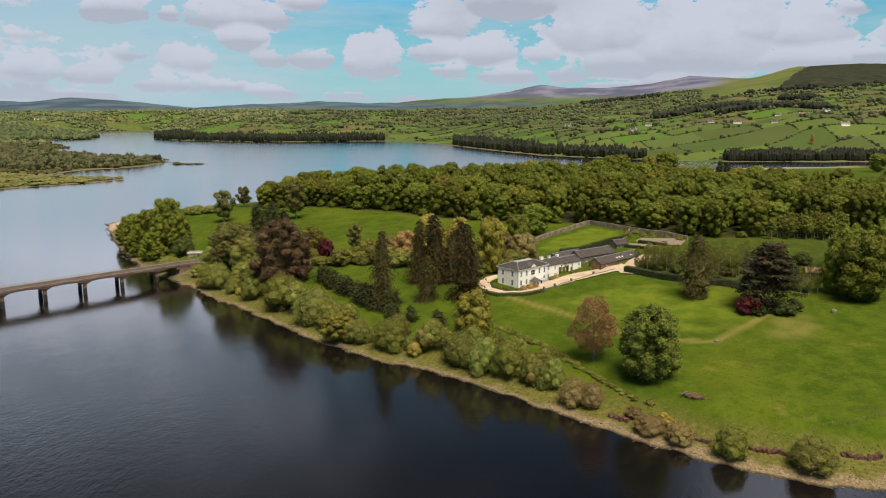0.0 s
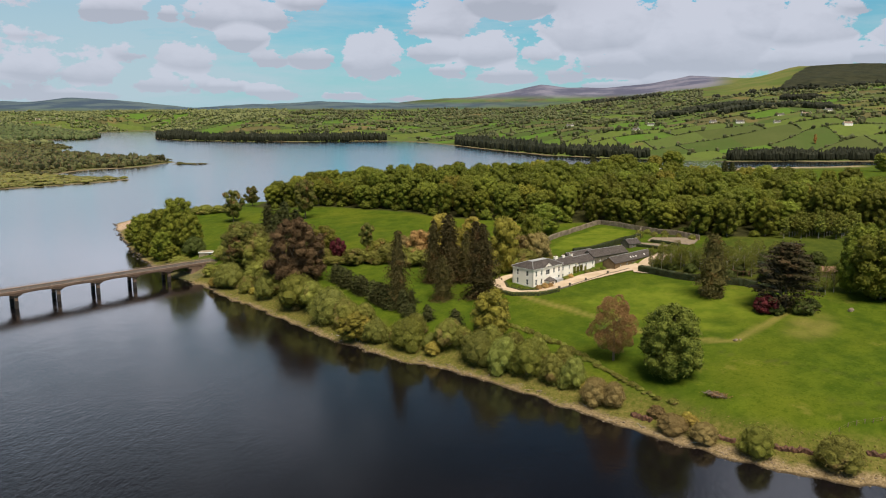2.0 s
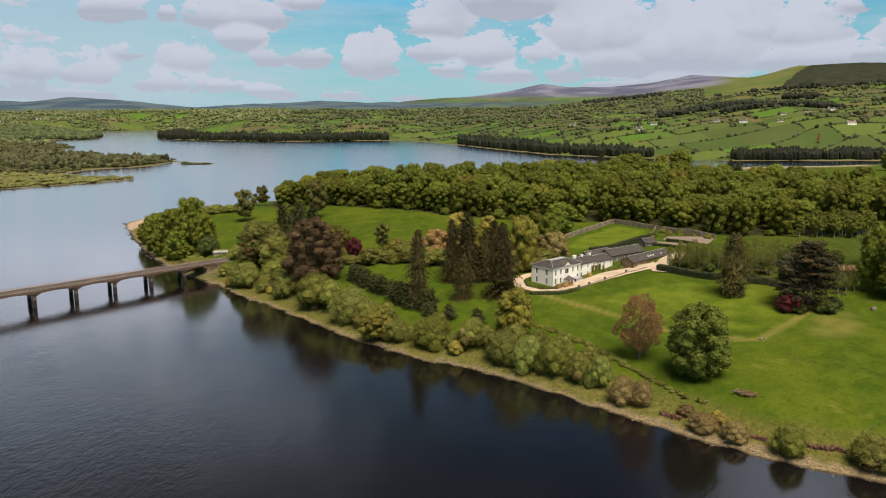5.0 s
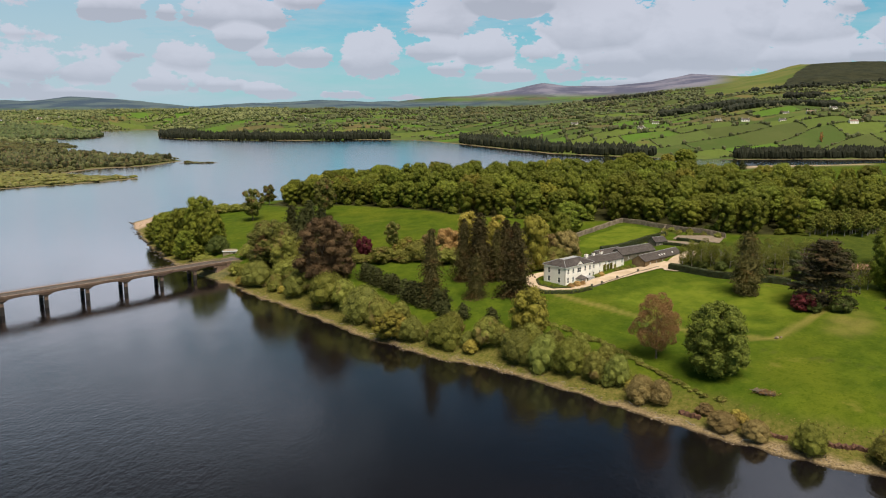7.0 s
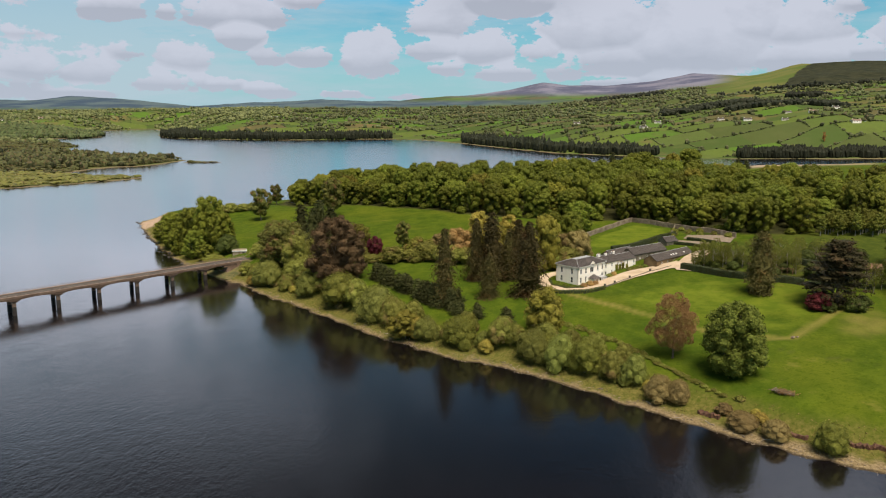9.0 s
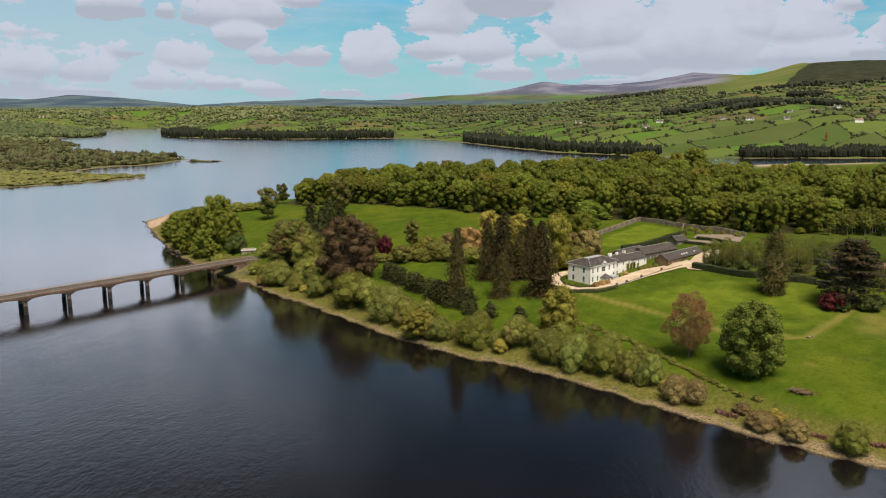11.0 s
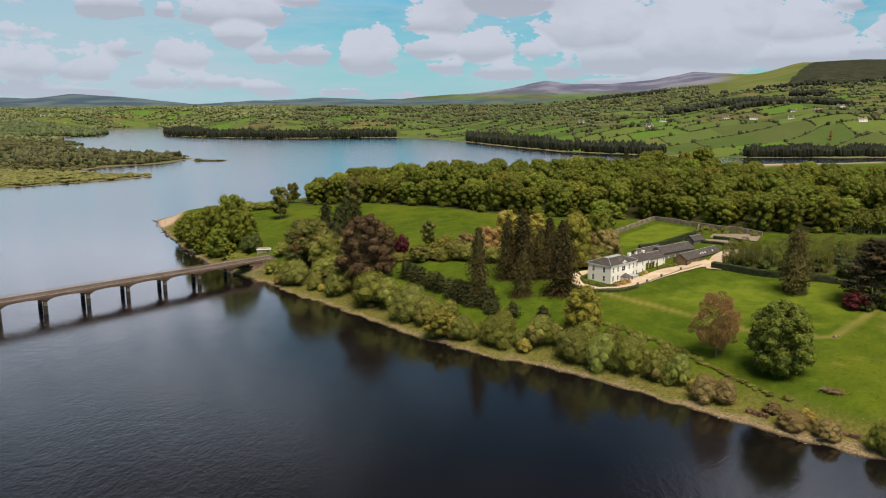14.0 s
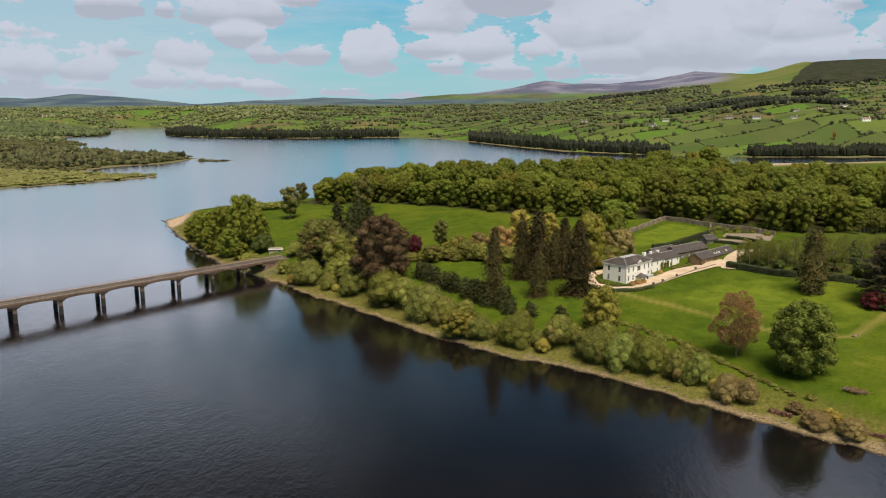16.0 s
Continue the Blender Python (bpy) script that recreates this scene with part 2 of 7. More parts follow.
def leafage(name, dark, light, dry=None, sheen=0.16, each=0.30):
    """Leaves: every leaf and every tree a little different."""
    k = Mat(name)
    g = k.node("ShaderNodeNewGeometry")
    o = k.node("ShaderNodeObjectInfo")
    leaf = g.outputs["Random Per Island"]
    patch = k.noise(0.5, 6, 0.74)
    f = k.math("ADD", k.math("MULTIPLY", leaf, each), k.math("MULTIPLY", patch, 1.08 - each))
    c = k.mix(k.span(f, 0.10, 0.80), tuple(0.55 * a + 0.22 * b for a, b in zip(dark, light)), light)
    if dry:
        c = k.mix(k.math("MULTIPLY", k.span(k.noise(0.22, 2), 0.54, 0.66), 0.8), c, dry)
    hs = k.node("ShaderNodeHueSaturation")
    k.put(k.math("ADD", 0.485, k.math("MULTIPLY", o.outputs["Random"], 0.026)), hs.inputs["Hue"])
    k.put(k.math("ADD", 0.72, k.math("MULTIPLY", o.outputs["Random"], 0.50)), hs.inputs["Value"])
    k.put(c, hs.inputs["Color"])
    k.done(hs.outputs[0], 0.6)
    k.bump(k.noise(1.5, 4, 0.7), 0.6, 0.4)
    k.b.inputs["Specular IOR Level"].default_value = 0.12
    tr = k.node("ShaderNodeBsdfTranslucent")
    k.put(hs.outputs[0], tr.inputs[0])
    ms = k.node("ShaderNodeMixShader")
    ms.inputs[0].default_value = sheen
    k.put(k.b.outputs[0], ms.inputs[1])
    k.put(tr.outputs[0], ms.inputs[2])
    k.put(ms.outputs[0], k.out.inputs[0])
    return k.m


LEAF = dict(
    beech=leafage("beech_leaves", (0.019, 0.031, 0.005), (0.140, 0.154, 0.019)),
    lime=leafage("lime_leaves", (0.031, 0.048, 0.006), (0.182, 0.204, 0.026)),
    ash=leafage("ash_leaves", (0.033, 0.044, 0.006), (0.202, 0.222, 0.028)),
    oakish=leafage("late_oak_leaves", (0.048, 0.048, 0.008), (0.215, 0.196, 0.028)),
    chestnut=leafage("chestnut_leaves", (0.018, 0.029, 0.006), (0.168, 0.190, 0.032)),
    willow=leafage("willow_leaves", (0.074, 0.082, 0.019), (0.214, 0.226, 0.050)),
    osier=leafage("opening_osier_leaves", (0.085, 0.062, 0.022), (0.27, 0.200, 0.078)),
    gold=leafage("yellow_willow_leaves", (0.125, 0.100, 0.020), (0.36, 0.280, 0.058)),
    hazel=leafage("hazel_leaves", (0.070, 0.080, 0.015), (0.235, 0.235, 0.048), dry=(0.230, 0.160, 0.060)),
    laurel=leafage("laurel_leaves", (0.020, 0.028, 0.008), (0.080, 0.096, 0.022)),
    birch=leafage("birch_leaves", (0.042, 0.053, 0.009), (0.197, 0.205, 0.037)),
    oak=leafage("young_oak_leaves", (0.072, 0.068, 0.012), (0.265, 0.238, 0.038)),
    copper=leafage("copper_leaves", (0.036, 0.024, 0.011), (0.135, 0.088, 0.042)),
    bronze=leafage("bronze_green_leaves", (0.036, 0.040, 0.009), (0.150, 0.150, 0.034), dry=(0.17, 0.092, 0.042)),
    bud=leafage("opening_bronze_leaves", (0.24, 0.150, 0.056), (0.42, 0.262, 0.100)),
    maple=leafage("crimson_leaves", (0.046, 0.010, 0.010), (0.150, 0.030, 0.032)),
    fir=leafage("dark_needles", (0.016, 0.018, 0.006), (0.060, 0.064, 0.019), sheen=0.1),
    spruce=leafage("spruce_needles", (0.014, 0.016, 0.006), (0.091, 0.076, 0.023), dry=(0.118, 0.070, 0.024), sheen=0.1),
    cedar=leafage("cedar_needles", (0.012, 0.011, 0.005), (0.058, 0.048, 0.021), dry=(0.080, 0.050, 0.024), sheen=0.1),
    mixed=leafage("mixed_leaves", (0.047, 0.053, 0.009), (0.213, 0.205, 0.033), dry=(0.223, 0.123, 0.051)),
    # distance haze mixed into the leaf colour: paler, bluer, less contrast
    far=leafage("hazy_hedgerow_leaves", (0.048, 0.062, 0.032), (0.138, 0.158, 0.068), dry=(0.17, 0.13, 0.07), each=0.7),
    headland=leafage("headland_leaves", (0.022, 0.034, 0.016), (0.098, 0.118, 0.044), dry=(0.10, 0.08, 0.04), each=0.7),
    marsh=leafage("marsh_scrub_leaves", (0.032, 0.038, 0.016), (0.115, 0.118, 0.042), dry=(0.15, 0.105, 0.05), each=0.75),
    reed=leafage("reed_blades", (0.075, 0.076, 0.026), (0.165, 0.158, 0.046), dry=(0.18, 0.130, 0.055), each=0.6),
    carr=leafage("marsh_willow_leaves", (0.014, 0.018, 0.010), (0.095, 0.096, 0.038), dry=(0.115, 0.076, 0.042), each=0.8),
    # lowland leaves lightened further for the haze
    lowland=leafage("hazy_lowland_leaves", (0.066, 0.086, 0.038), (0.205, 0.222, 0.088), each=0.7),
    pine=leafage("plantation_needles", (0.011, 0.013, 0.008), (0.030, 0.033, 0.019), sheen=0.05),
)
BARK = plain("bark", (0.10, 0.075, 0.05), (0.20, 0.16, 0.12), 1.5, 0.9, 14)
PALE_BARK = plain("pale_bark", (0.24, 0.21, 0.17), (0.38, 0.35, 0.30), 1.5, 0.9, 14)
RENDER = plain("white_lime_render", (0.93, 0.88, 0.81), (0.87, 0.81, 0.74), 0.25, 0.85, 3)
SLATE = plain("slate", (0.058, 0.047, 0.043), (0.110, 0.092, 0.084), 0.5, 0.85, 5)
LEAD = plain("lead_sheet", (0.27, 0.27, 0.28), (0.42, 0.42, 0.43), 0.5, 0.5, 3)
STONE = plain("rubble_stone", (0.095, 0.082, 0.064), (0.185, 0.160, 0.125), 0.5, 0.9, 2.5, 0.6, 0.08)
BROWN_STONE = plain("brown_stone", (0.12, 0.078, 0.038), (0.20, 0.138, 0.07), 0.4, 0.9, 2.5, 0.6, 0.08)
GRAVEL = plain("gravel", (0.40, 0.30, 0.20), (0.54, 0.42, 0.30), 0.2, 0.95, 9)
CONCRETE = plain("weathered_concrete", (0.135, 0.084, 0.060), (0.235, 0.158, 0.115), 0.22, 0.9, 3)
WET_CONCRETE = plain("stained_concrete", (0.020, 0.017, 0.015), (0.045, 0.036, 0.030), 0.3, 0.7, 3)
ASPHALT = plain("asphalt", (0.052, 0.042, 0.036), (0.090, 0.074, 0.062), 0.15, 0.9, 6)
TIMBER = plain("weathered_timber", (0.12, 0.085, 0.055), (0.24, 0.18, 0.12), 0.8, 0.85, 8)
PAINT = plain("white_paint", (0.80, 0.80, 0.78), (0.72, 0.72, 0.70), 0.8, 0.5, 8)
RED_EARTH = plain("bare_red_earth", (0.050, 0.022, 0.013), (0.13, 0.062, 0.036), 0.7, 0.95, 3, 0.8, 0.1)
ROCK = plain("shore_rock", (0.10, 0.075, 0.05), (0.26, 0.20, 0.13), 0.7, 0.9, 4, 0.7, 0.06)
TILE = plain("brown_roof_tile", (0.16, 0.10, 0.075), (0.24, 0.16, 0.12), 0.6, 0.8, 4)
GREY_METAL = plain("pale_metal_sheet", (0.62, 0.64, 0.66), (0.74, 0.75, 0.76), 0.6, 0.45, 4)
ORANGE = plain("orange_autumn_leaves", (0.30, 0.12, 0.03), (0.44, 0.20, 0.05), 0.6, 0.8, 4)


def glassy(name, tone):
    k = Mat(name)
    k.done(tone, 0.06)
    k.b.inputs["Specular IOR Level"].default_value = 0.6
    return k.m


GLASS = glassy("window_glass", (0.03, 0.034, 0.04))


def water_material():
    k = Mat("lake_water")
    p = k.pos()
    w1 = k.noise(1.1, 3, 0.6, p, (1.0, 0.55, 1))
    w2 = k.noise(0.09, 2, 0.5, p, (1.0, 0.6, 1))
    calm = k.span(k.noise(0.009, 3, 0.55, p, (1.0, 0.5, 1)), 0.42, 0.62)
    w3 = k.noise(0.42, 2, 0.5, p, (1.0, 0.5, 1))
    h = k.math("ADD", k.math("MULTIPLY", w1, k.math("ADD", 0.35, k.math("MULTIPLY", calm, 0.75))), k.math("MULTIPLY", w2, 0.7))
    h = k.math("ADD", h, k.math("MULTIPLY", w3, k.math("ADD", 0.15, k.math("MULTIPLY", calm, 0.9))))
    sp = k.node("ShaderNodeSeparateXYZ")
    k.put(p, sp.inputs[0])
    ruffled = k.math("SUBTRACT", 1.0, k.math("MULTIPLY", k.span(sp.outputs[1], 330, 620), 0.86))     # the long ripples die away into a fine chop on the far arm
    k.bump(k.math("MULTIPLY", h, ruffled), 0.26, 0.24)
    chop = k.math("MULTIPLY", k.span(sp.outputs[1], 700, 1500), 0.02)
    gloss = k.math("ADD", k.math("SUBTRACT", 0.165, k.math("MULTIPLY", ruffled, 0.05)), chop)
    deep = k.mix(k.span(k.noise(0.012, 3), 0.35, 0.65), (0.0048, 0.0038, 0.0042), (0.0078, 0.0064, 0.0070))
    k.done(deep, gloss)
    k.b.inputs["Coat Weight"].default_value, k.b.inputs["Coat Roughness"].default_value, k.b.inputs["Coat IOR"].default_value = 0.9, 0.10, 1.333
    k.put(k.t.nodes["Bump"].outputs[0], k.b.inputs["Coat Normal"])
    k.put(gloss, k.b.inputs["Coat Roughness"])
    k.b.inputs["IOR"].default_value = 1.333
    return k.m


WATER = water_material()


FIELD_TURN, FIELD_U, FIELD_V = 0.22, 118.0, 66.0


def ground_material():
    """Grass, bank, fields, moor and woodland floor, by what grows where; far hills tinted with haze."""
    k = Mat("ground")
    p = k.pos()
    fine, mid, broad = k.noise(2.2, 4, 0.65, p), k.noise(0.16, 4, 0.6, p), k.noise(0.025, 3, 0.5, p)
    lawn = k.mix(k.span(mid, 0.32, 0.68), (0.042, 0.070, 0.006), (0.076, 0.106, 0.009))
    lawn = k.mix(k.math("MULTIPLY", k.span(broad, 0.45, 0.70), 0.7), lawn, (0.104, 0.122, 0.011))
    lawn = k.mix(k.math("MULTIPLY", k.span(fine, 0.45, 0.75), 0.35), lawn, (0.032, 0.058, 0.003))
    lawn = k.mix(k.math("MULTIPLY", k.span(k.noise(0.07, 5, 0.7, p), 0.60, 0.74), 0.45), lawn, (0.18, 0.155, 0.035))
    lawn = k.mix(k.math("MULTIPLY", k.span(k.noise(0.55, 6, 0.75, p), 0.48, 0.64), 0.55), lawn, (0.034, 0.062, 0.003))
    lawn = k.mix(k.math("MULTIPLY", k.span(k.noise(0.85, 6, 0.75, p), 0.54, 0.70), 0.5), lawn, (0.124, 0.144, 0.010))
    rough = k.mix(k.span(k.noise(0.9, 6, 0.75, p), 0.30, 0.72), (0.062, 0.076, 0.011), (0.175, 0.142, 0.044))
    stones = k.mix(k.span(k.noise(1.4, 5, 0.75, p), 0.35, 0.68), (0.12, 0.086, 0.042), (0.31, 0.235, 0.135))
    d = k.attr("inland")
    wob = k.math("ADD", d, k.math("MULTIPLY", k.math("SUBTRACT", k.noise(0.12, 4, 0.6, p), 0.5), 9.0))
    sxyz = k.node("ShaderNodeSeparateXYZ")
    k.put(p, sxyz.inputs[0])
    c = k.mix(k.span(k.math("SUBTRACT", wob, k.math("MULTIPLY", k.span(sxyz.outputs[0], 20, 60), 2.6)), 0.2, 3.4), stones, rough)
    c = k.mix(k.span(wob, 9.0, 19.0), c, lawn)
    c = k.mix(k.math("MULTIPLY", k.span(d, 1.2, 0.2), 0.85), c, (0.035, 0.026, 0.018))
    short = k.mix(k.span(mid, 0.3, 0.7), (0.082, 0.120, 0.009), (0.138, 0.166, 0.016))
    short = k.mix(k.math("MULTIPLY", k.span(k.noise(0.3, 5, 0.7, p), 0.54, 0.68), 0.4), short, (0.18, 0.172, 0.03))
    c = k.mix(k.attr("mown"), c, short)
    c = k.mix(k.attr("worn"), c, k.mix(k.span(fine, 0.3, 0.7), (0.19, 0.16, 0.045), (0.33, 0.24, 0.08)))
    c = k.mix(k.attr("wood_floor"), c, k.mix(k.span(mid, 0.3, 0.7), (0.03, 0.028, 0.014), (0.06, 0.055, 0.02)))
    # fields of the far country: rows of uneven oblongs
    s = k.node("ShaderNodeSeparateXYZ")
    k.put(p, s.inputs[0])
    x, y = s.outputs[0], s.outputs[1]
    ca, sa = math.cos(FIELD_TURN), math.sin(FIELD_TURN)
    bend = k.math("MULTIPLY", k.math("SINE", k.math("ADD", k.math("DIVIDE", x, 58), k.math("DIVIDE", y, 83))), 13)
    u = k.math("ADD", k.math("ADD", k.math("ADD", k.math("MULTIPLY", x, ca), k.math("MULTIPLY", y, sa)), k.math("MULTIPLY", k.math("SINE", k.math("DIVIDE", y, 170)), 48)), bend)
    v = k.math("ADD", k.math("ADD", k.math("SUBTRACT", k.math("MULTIPLY", y, ca), k.math("MULTIPLY", x, sa)), k.math("MULTIPLY", k.math("SINE", k.math("DIVIDE", x, 210)), 40)), bend)
    row = k.math("FLOOR", k.math("DIVIDE", v, FIELD_V))
    cell = k.math("FLOOR", k.math("DIVIDE", k.math("ADD", u, k.math("MULTIPLY", row, 47)), FIELD_U))
    cv = k.node("ShaderNodeCombineXYZ")
    k.put(row, cv.inputs[0])
    k.put(cell, cv.inputs[1])
    wn = k.node("ShaderNodeTexWhiteNoise")
    wn.noise_dimensions = "2D"
    k.put(cv.outputs[0], wn.inputs["Vector"])
    f = k.ramp(wn.outputs["Value"], (0.0, (0.062, 0.092, 0.024)), (0.22, (0.082, 0.150, 0.022)), (0.38, (0.102, 0.136, 0.030)), (0.54, (0.086, 0.118, 0.028)),
               (0.66, (0.072, 0.090, 0.028)), (0.80, (0.108, 0.094, 0.042)), (0.90, (0.088, 0.118, 0.032)), hard=True)
    f = k.mix(k.math("MULTIPLY", k.span(k.noise(0.012, 5, 0.7, p), 0.48, 0.64), 0.45), f, (0.090, 0.104, 0.036))
    f = k.mix(k.math("MULTIPLY", k.span(k.noise(0.06, 5, 0.75, p), 0.44, 0.66), 0.35), f, (0.064, 0.078, 0.024))
    f = k.mix(k.math("MULTIPLY", k.span(k.noise(0.006, 5, 0.65, p), 0.56, 0.68), 0.65), f, (0.175, 0.120, 0.055))
    f = k.mix(k.span(d, 15.0, 4.0), f, (0.165, 0.130, 0.08))
    c = k.mix(k.attr("far_land"), c, f)
    c = k.mix(k.attr("beach"), c, k.mix(k.span(fine, 0.3, 0.7), (0.34, 0.24, 0.17), (0.50, 0.37, 0.28)))
    c = k.mix(k.attr("marsh_land"), c, k.mix(k.span(mid, 0.35, 0.65), (0.070, 0.080, 0.024), (0.145, 0.132, 0.046)))
    # far hills: blue distance haze is put into the heather and wood colours
    hazy_heath = k.mix(k.span(k.noise(0.004, 5, 0.65, p), 0.40, 0.60), (0.088, 0.092, 0.140), (0.185, 0.180, 0.235))
    c = k.mix(k.attr("moor"), c, hazy_heath)
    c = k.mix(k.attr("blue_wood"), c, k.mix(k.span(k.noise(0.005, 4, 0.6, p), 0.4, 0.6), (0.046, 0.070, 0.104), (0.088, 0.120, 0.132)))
    c = k.mix(k.attr("pasture"), c, k.mix(k.span(k.noise(0.006, 4, 0.6, p), 0.4, 0.6), (0.085, 0.115, 0.028), (0.13, 0.135, 0.042)))
    bear = k.math("DIVIDE", x, y)
    edge = k.math("SUBTRACT", bear, k.math("ADD", 0.424, k.math("MULTIPLY", k.math("SUBTRACT", y, 2450), 0.04 / 1550)))
    fringe = k.math("MULTIPLY", k.math("SUBTRACT", k.noise(0.02, 4, 0.6, p), 0.5), 0.006)
    firs = k.math("MULTIPLY", k.span(k.math("ADD", edge, fringe), 0.0, 0.0025), k.span(k.math("ADD", y, k.math("MULTIPLY", fringe, 9000)), 2455, 2475))
    c = k.mix(firs, c, k.mix(k.span(k.noise(0.03, 4, 0.7, p), 0.35, 0.65), (0.020, 0.024, 0.014), (0.046, 0.046, 0.026)))
    k.bump(k.math("ADD", fine, k.math("MULTIPLY", k.noise(0.6, 4, 0.7, p), 2.0)), 0.5, 0.12)
    k.b.inputs["Specular IOR Level"].default_value = 0.04
    return k.done(c, 0.95)


GROUND = ground_material()
# ---- the lie of the land ----
# shore of the estate, from the mouth of the bay round the point and back behind the woods
ESTATE = [(1500, 30), (400, 112), (200, 148), (135, 160), (102, 164.5), (91, 165.5), (81, 170.4), (66, 179.4),
          (48, 194.5), (35, 208), (20, 223.4), (8.4, 235.7), (-4.6, 246.5), (-16.4, 253.5), (-29, 262.7),
          (-41, 274.6), (-53, 285.4), (-68, 302.7), (-88, 326.8), (-106, 345), (-121, 365.4), (-132, 376.4),
          (-155, 400.5), (-171, 423), (-199, 466), (-221, 507), (-250, 565), (-258, 590), (-238, 615),
          (-205, 640), (-160, 690), (-90, 740), (20, 800), (130, 870), (220, 980), (290, 1060), (400, 1120), (540, 1160),
          (700, 1190), (1500, 1200)]
# shore of the country beyond the water, from the east to the marsh in the west
FAR_SHORE = [(6000, 1240), (1400, 1240), (572, 1266), (433, 1266), (330, 1320), (222, 1400), (176, 1451), (131, 1545),
             (58, 1723), (-49, 1979), (-153, 2081), (-300, 2040), (-446, 2012), (-748, 2118), (-867, 2278),
             (-960, 2600), (-1130, 3020), (-1190, 3060), (-1231, 2880), (-1257, 2750), (-1215, 2600), (-1105, 2480),
             (-1030, 2330), (-1000, 2200), (-1040, 2165), (-1140, 2150), (-1190, 2090), (-1050, 2015), (-915, 1858), (-826, 1724), (-792, 1640), (-815, 1560),
             (-775, 1500), (-690, 1430), (-579, 1353), (-500, 1325), (-447, 1300), (-436, 1252), (-448, 1205), (-454, 1143),
             (-490, 1120), (-520, 1108), (-512, 1065), (-530, 1008), (-478, 986), (-445, 972), (-405, 970), (-388, 955), (-405, 935),
             (-428, 899), (-446, 866), (-490, 836),
             (-510, 781), (-900, 500), (-1500, 0), (-6000, -500), (-6000, 6000), (6000, 6000)]
ISLET = [(-446, 1222), (-400, 1232), (-356, 1212), (-362, 1194), (-410, 1196)]


def chaikin(points, times=2):
    p = np.array(points, float)
    for _ in range(times):
        q = np.roll(p, -1, 0)
        p = np.stack([0.75 * p + 0.25 * q, 0.25 * p + 0.75 * q], 1).reshape(-1, 2)
    return p


def inland(x, y, poly):
    """Signed distance from a closed shoreline: positive on land."""
    best, inside = np.full(x.shape, 1e18), np.zeros(x.shape, bool)
    for (ax, ay), (bx, by) in zip(poly, np.roll(poly, -1, 0)):
        ex, ey = bx - ax, by - ay
        k = np.clip(((x - ax) * ex + (y - ay) * ey) / (ex * ex + ey * ey + 1e-9), 0, 1)
        best = np.minimum(best, (x - ax - k * ex) ** 2 + (y - ay - k * ey) ** 2)
        cross = (ay > y) != (by > y)
        if ay != by:
            inside ^= cross & (x < ex * (y - ay) / (by - ay) + ax)
    return np.where(inside, 1, -1) * np.sqrt(best)


SHORES = [chaikin(ESTATE), chaikin(FAR_SHORE), chaikin(ISLET)]


def waves(x, y, size, seed=0):
    """Smooth, seeded unevenness of about -1 to 1."""
    r = np.random.RandomState(seed)
    out = 0
    for k in range(5):
        a, ph, f = r.uniform(0, 6.28), r.uniform(0, 6.28), r.uniform(0.7, 1.6) * 6.28 / size
        out = out + np.sin(f * (x * np.cos(a) + y * np.sin(a)) + ph + 1.3 * np.sin(0.6 * f * (y * np.cos(a) - x * np.sin(a)) + 2 * ph))
    return out / 3.2


BANK_D = [-60, -12, -4, 0, 4, 8, 11, 13.5, 20, 30, 60, 85, 110, 140, 200, 280, 400]
BANK_Z = [-9, -3, -0.8, 0, 0.9, 1.6, 2.4, 4.6, 7.2, 9.0, 12.2, 13.8, 15.6, 17.6, 22, 24, 24]
# heights of the country beyond the water: rows by x / y, columns by distance
SLOPE_U = [-0.75, -0.45, -0.28, -0.06, 0.12, 0.27, 0.37, 0.45, 0.75]
SLOPE_D = [1200, 1600, 2000, 2600, 3300, 4000]
SLOPE_Z = [[2, 4, 8, 25, 60, 75], [2, 4, 8, 28, 60, 78], [2, 4, 14, 55, 72, 82], [2, 5, 16, 48, 70, 82], [2, 28, 46, 62, 80, 95],
           [2, 41, 62, 98, 140, 150], [6, 62, 92, 130, 172, 212], [12, 68, 104, 165, 232, 292], [12, 72, 115, 185, 262, 335]]
# skyline of the far hills: x / y and height of the crest
CREST_U = [-0.75, -0.60, -0.53, -0.48, -0.42, -0.37, -0.32, -0.28, -0.20, -0.16, -0.10, -0.06, -0.02, 0.035, 0.085, 0.124, 0.156,
           0.215, 0.265, 0.315, 0.36, 0.40, 0.45, 0.6, 0.75]
CREST_Z = [140, 135, 122, 150, 136, 112, 96, 104, 116, 128, 116, 118, 136, 152, 184, 226, 208, 206, 232, 276, 266, 250, 240, 240, 240]


def smooth01(t):
    t = np.clip(t, 0, 1)
    return t * t * (3 - 2 * t)


def shore_distance(x, y):
    j = 1.3 * waves(x, y, 17, 3) + 0.6 * waves(x, y, 6, 4)
    far = 5 * waves(x, y, 90, 5)
    return inland(x, y, SHORES[0]) + j, np.maximum(inland(x, y, SHORES[1]) + far, inland(x, y, SHORES[2]))


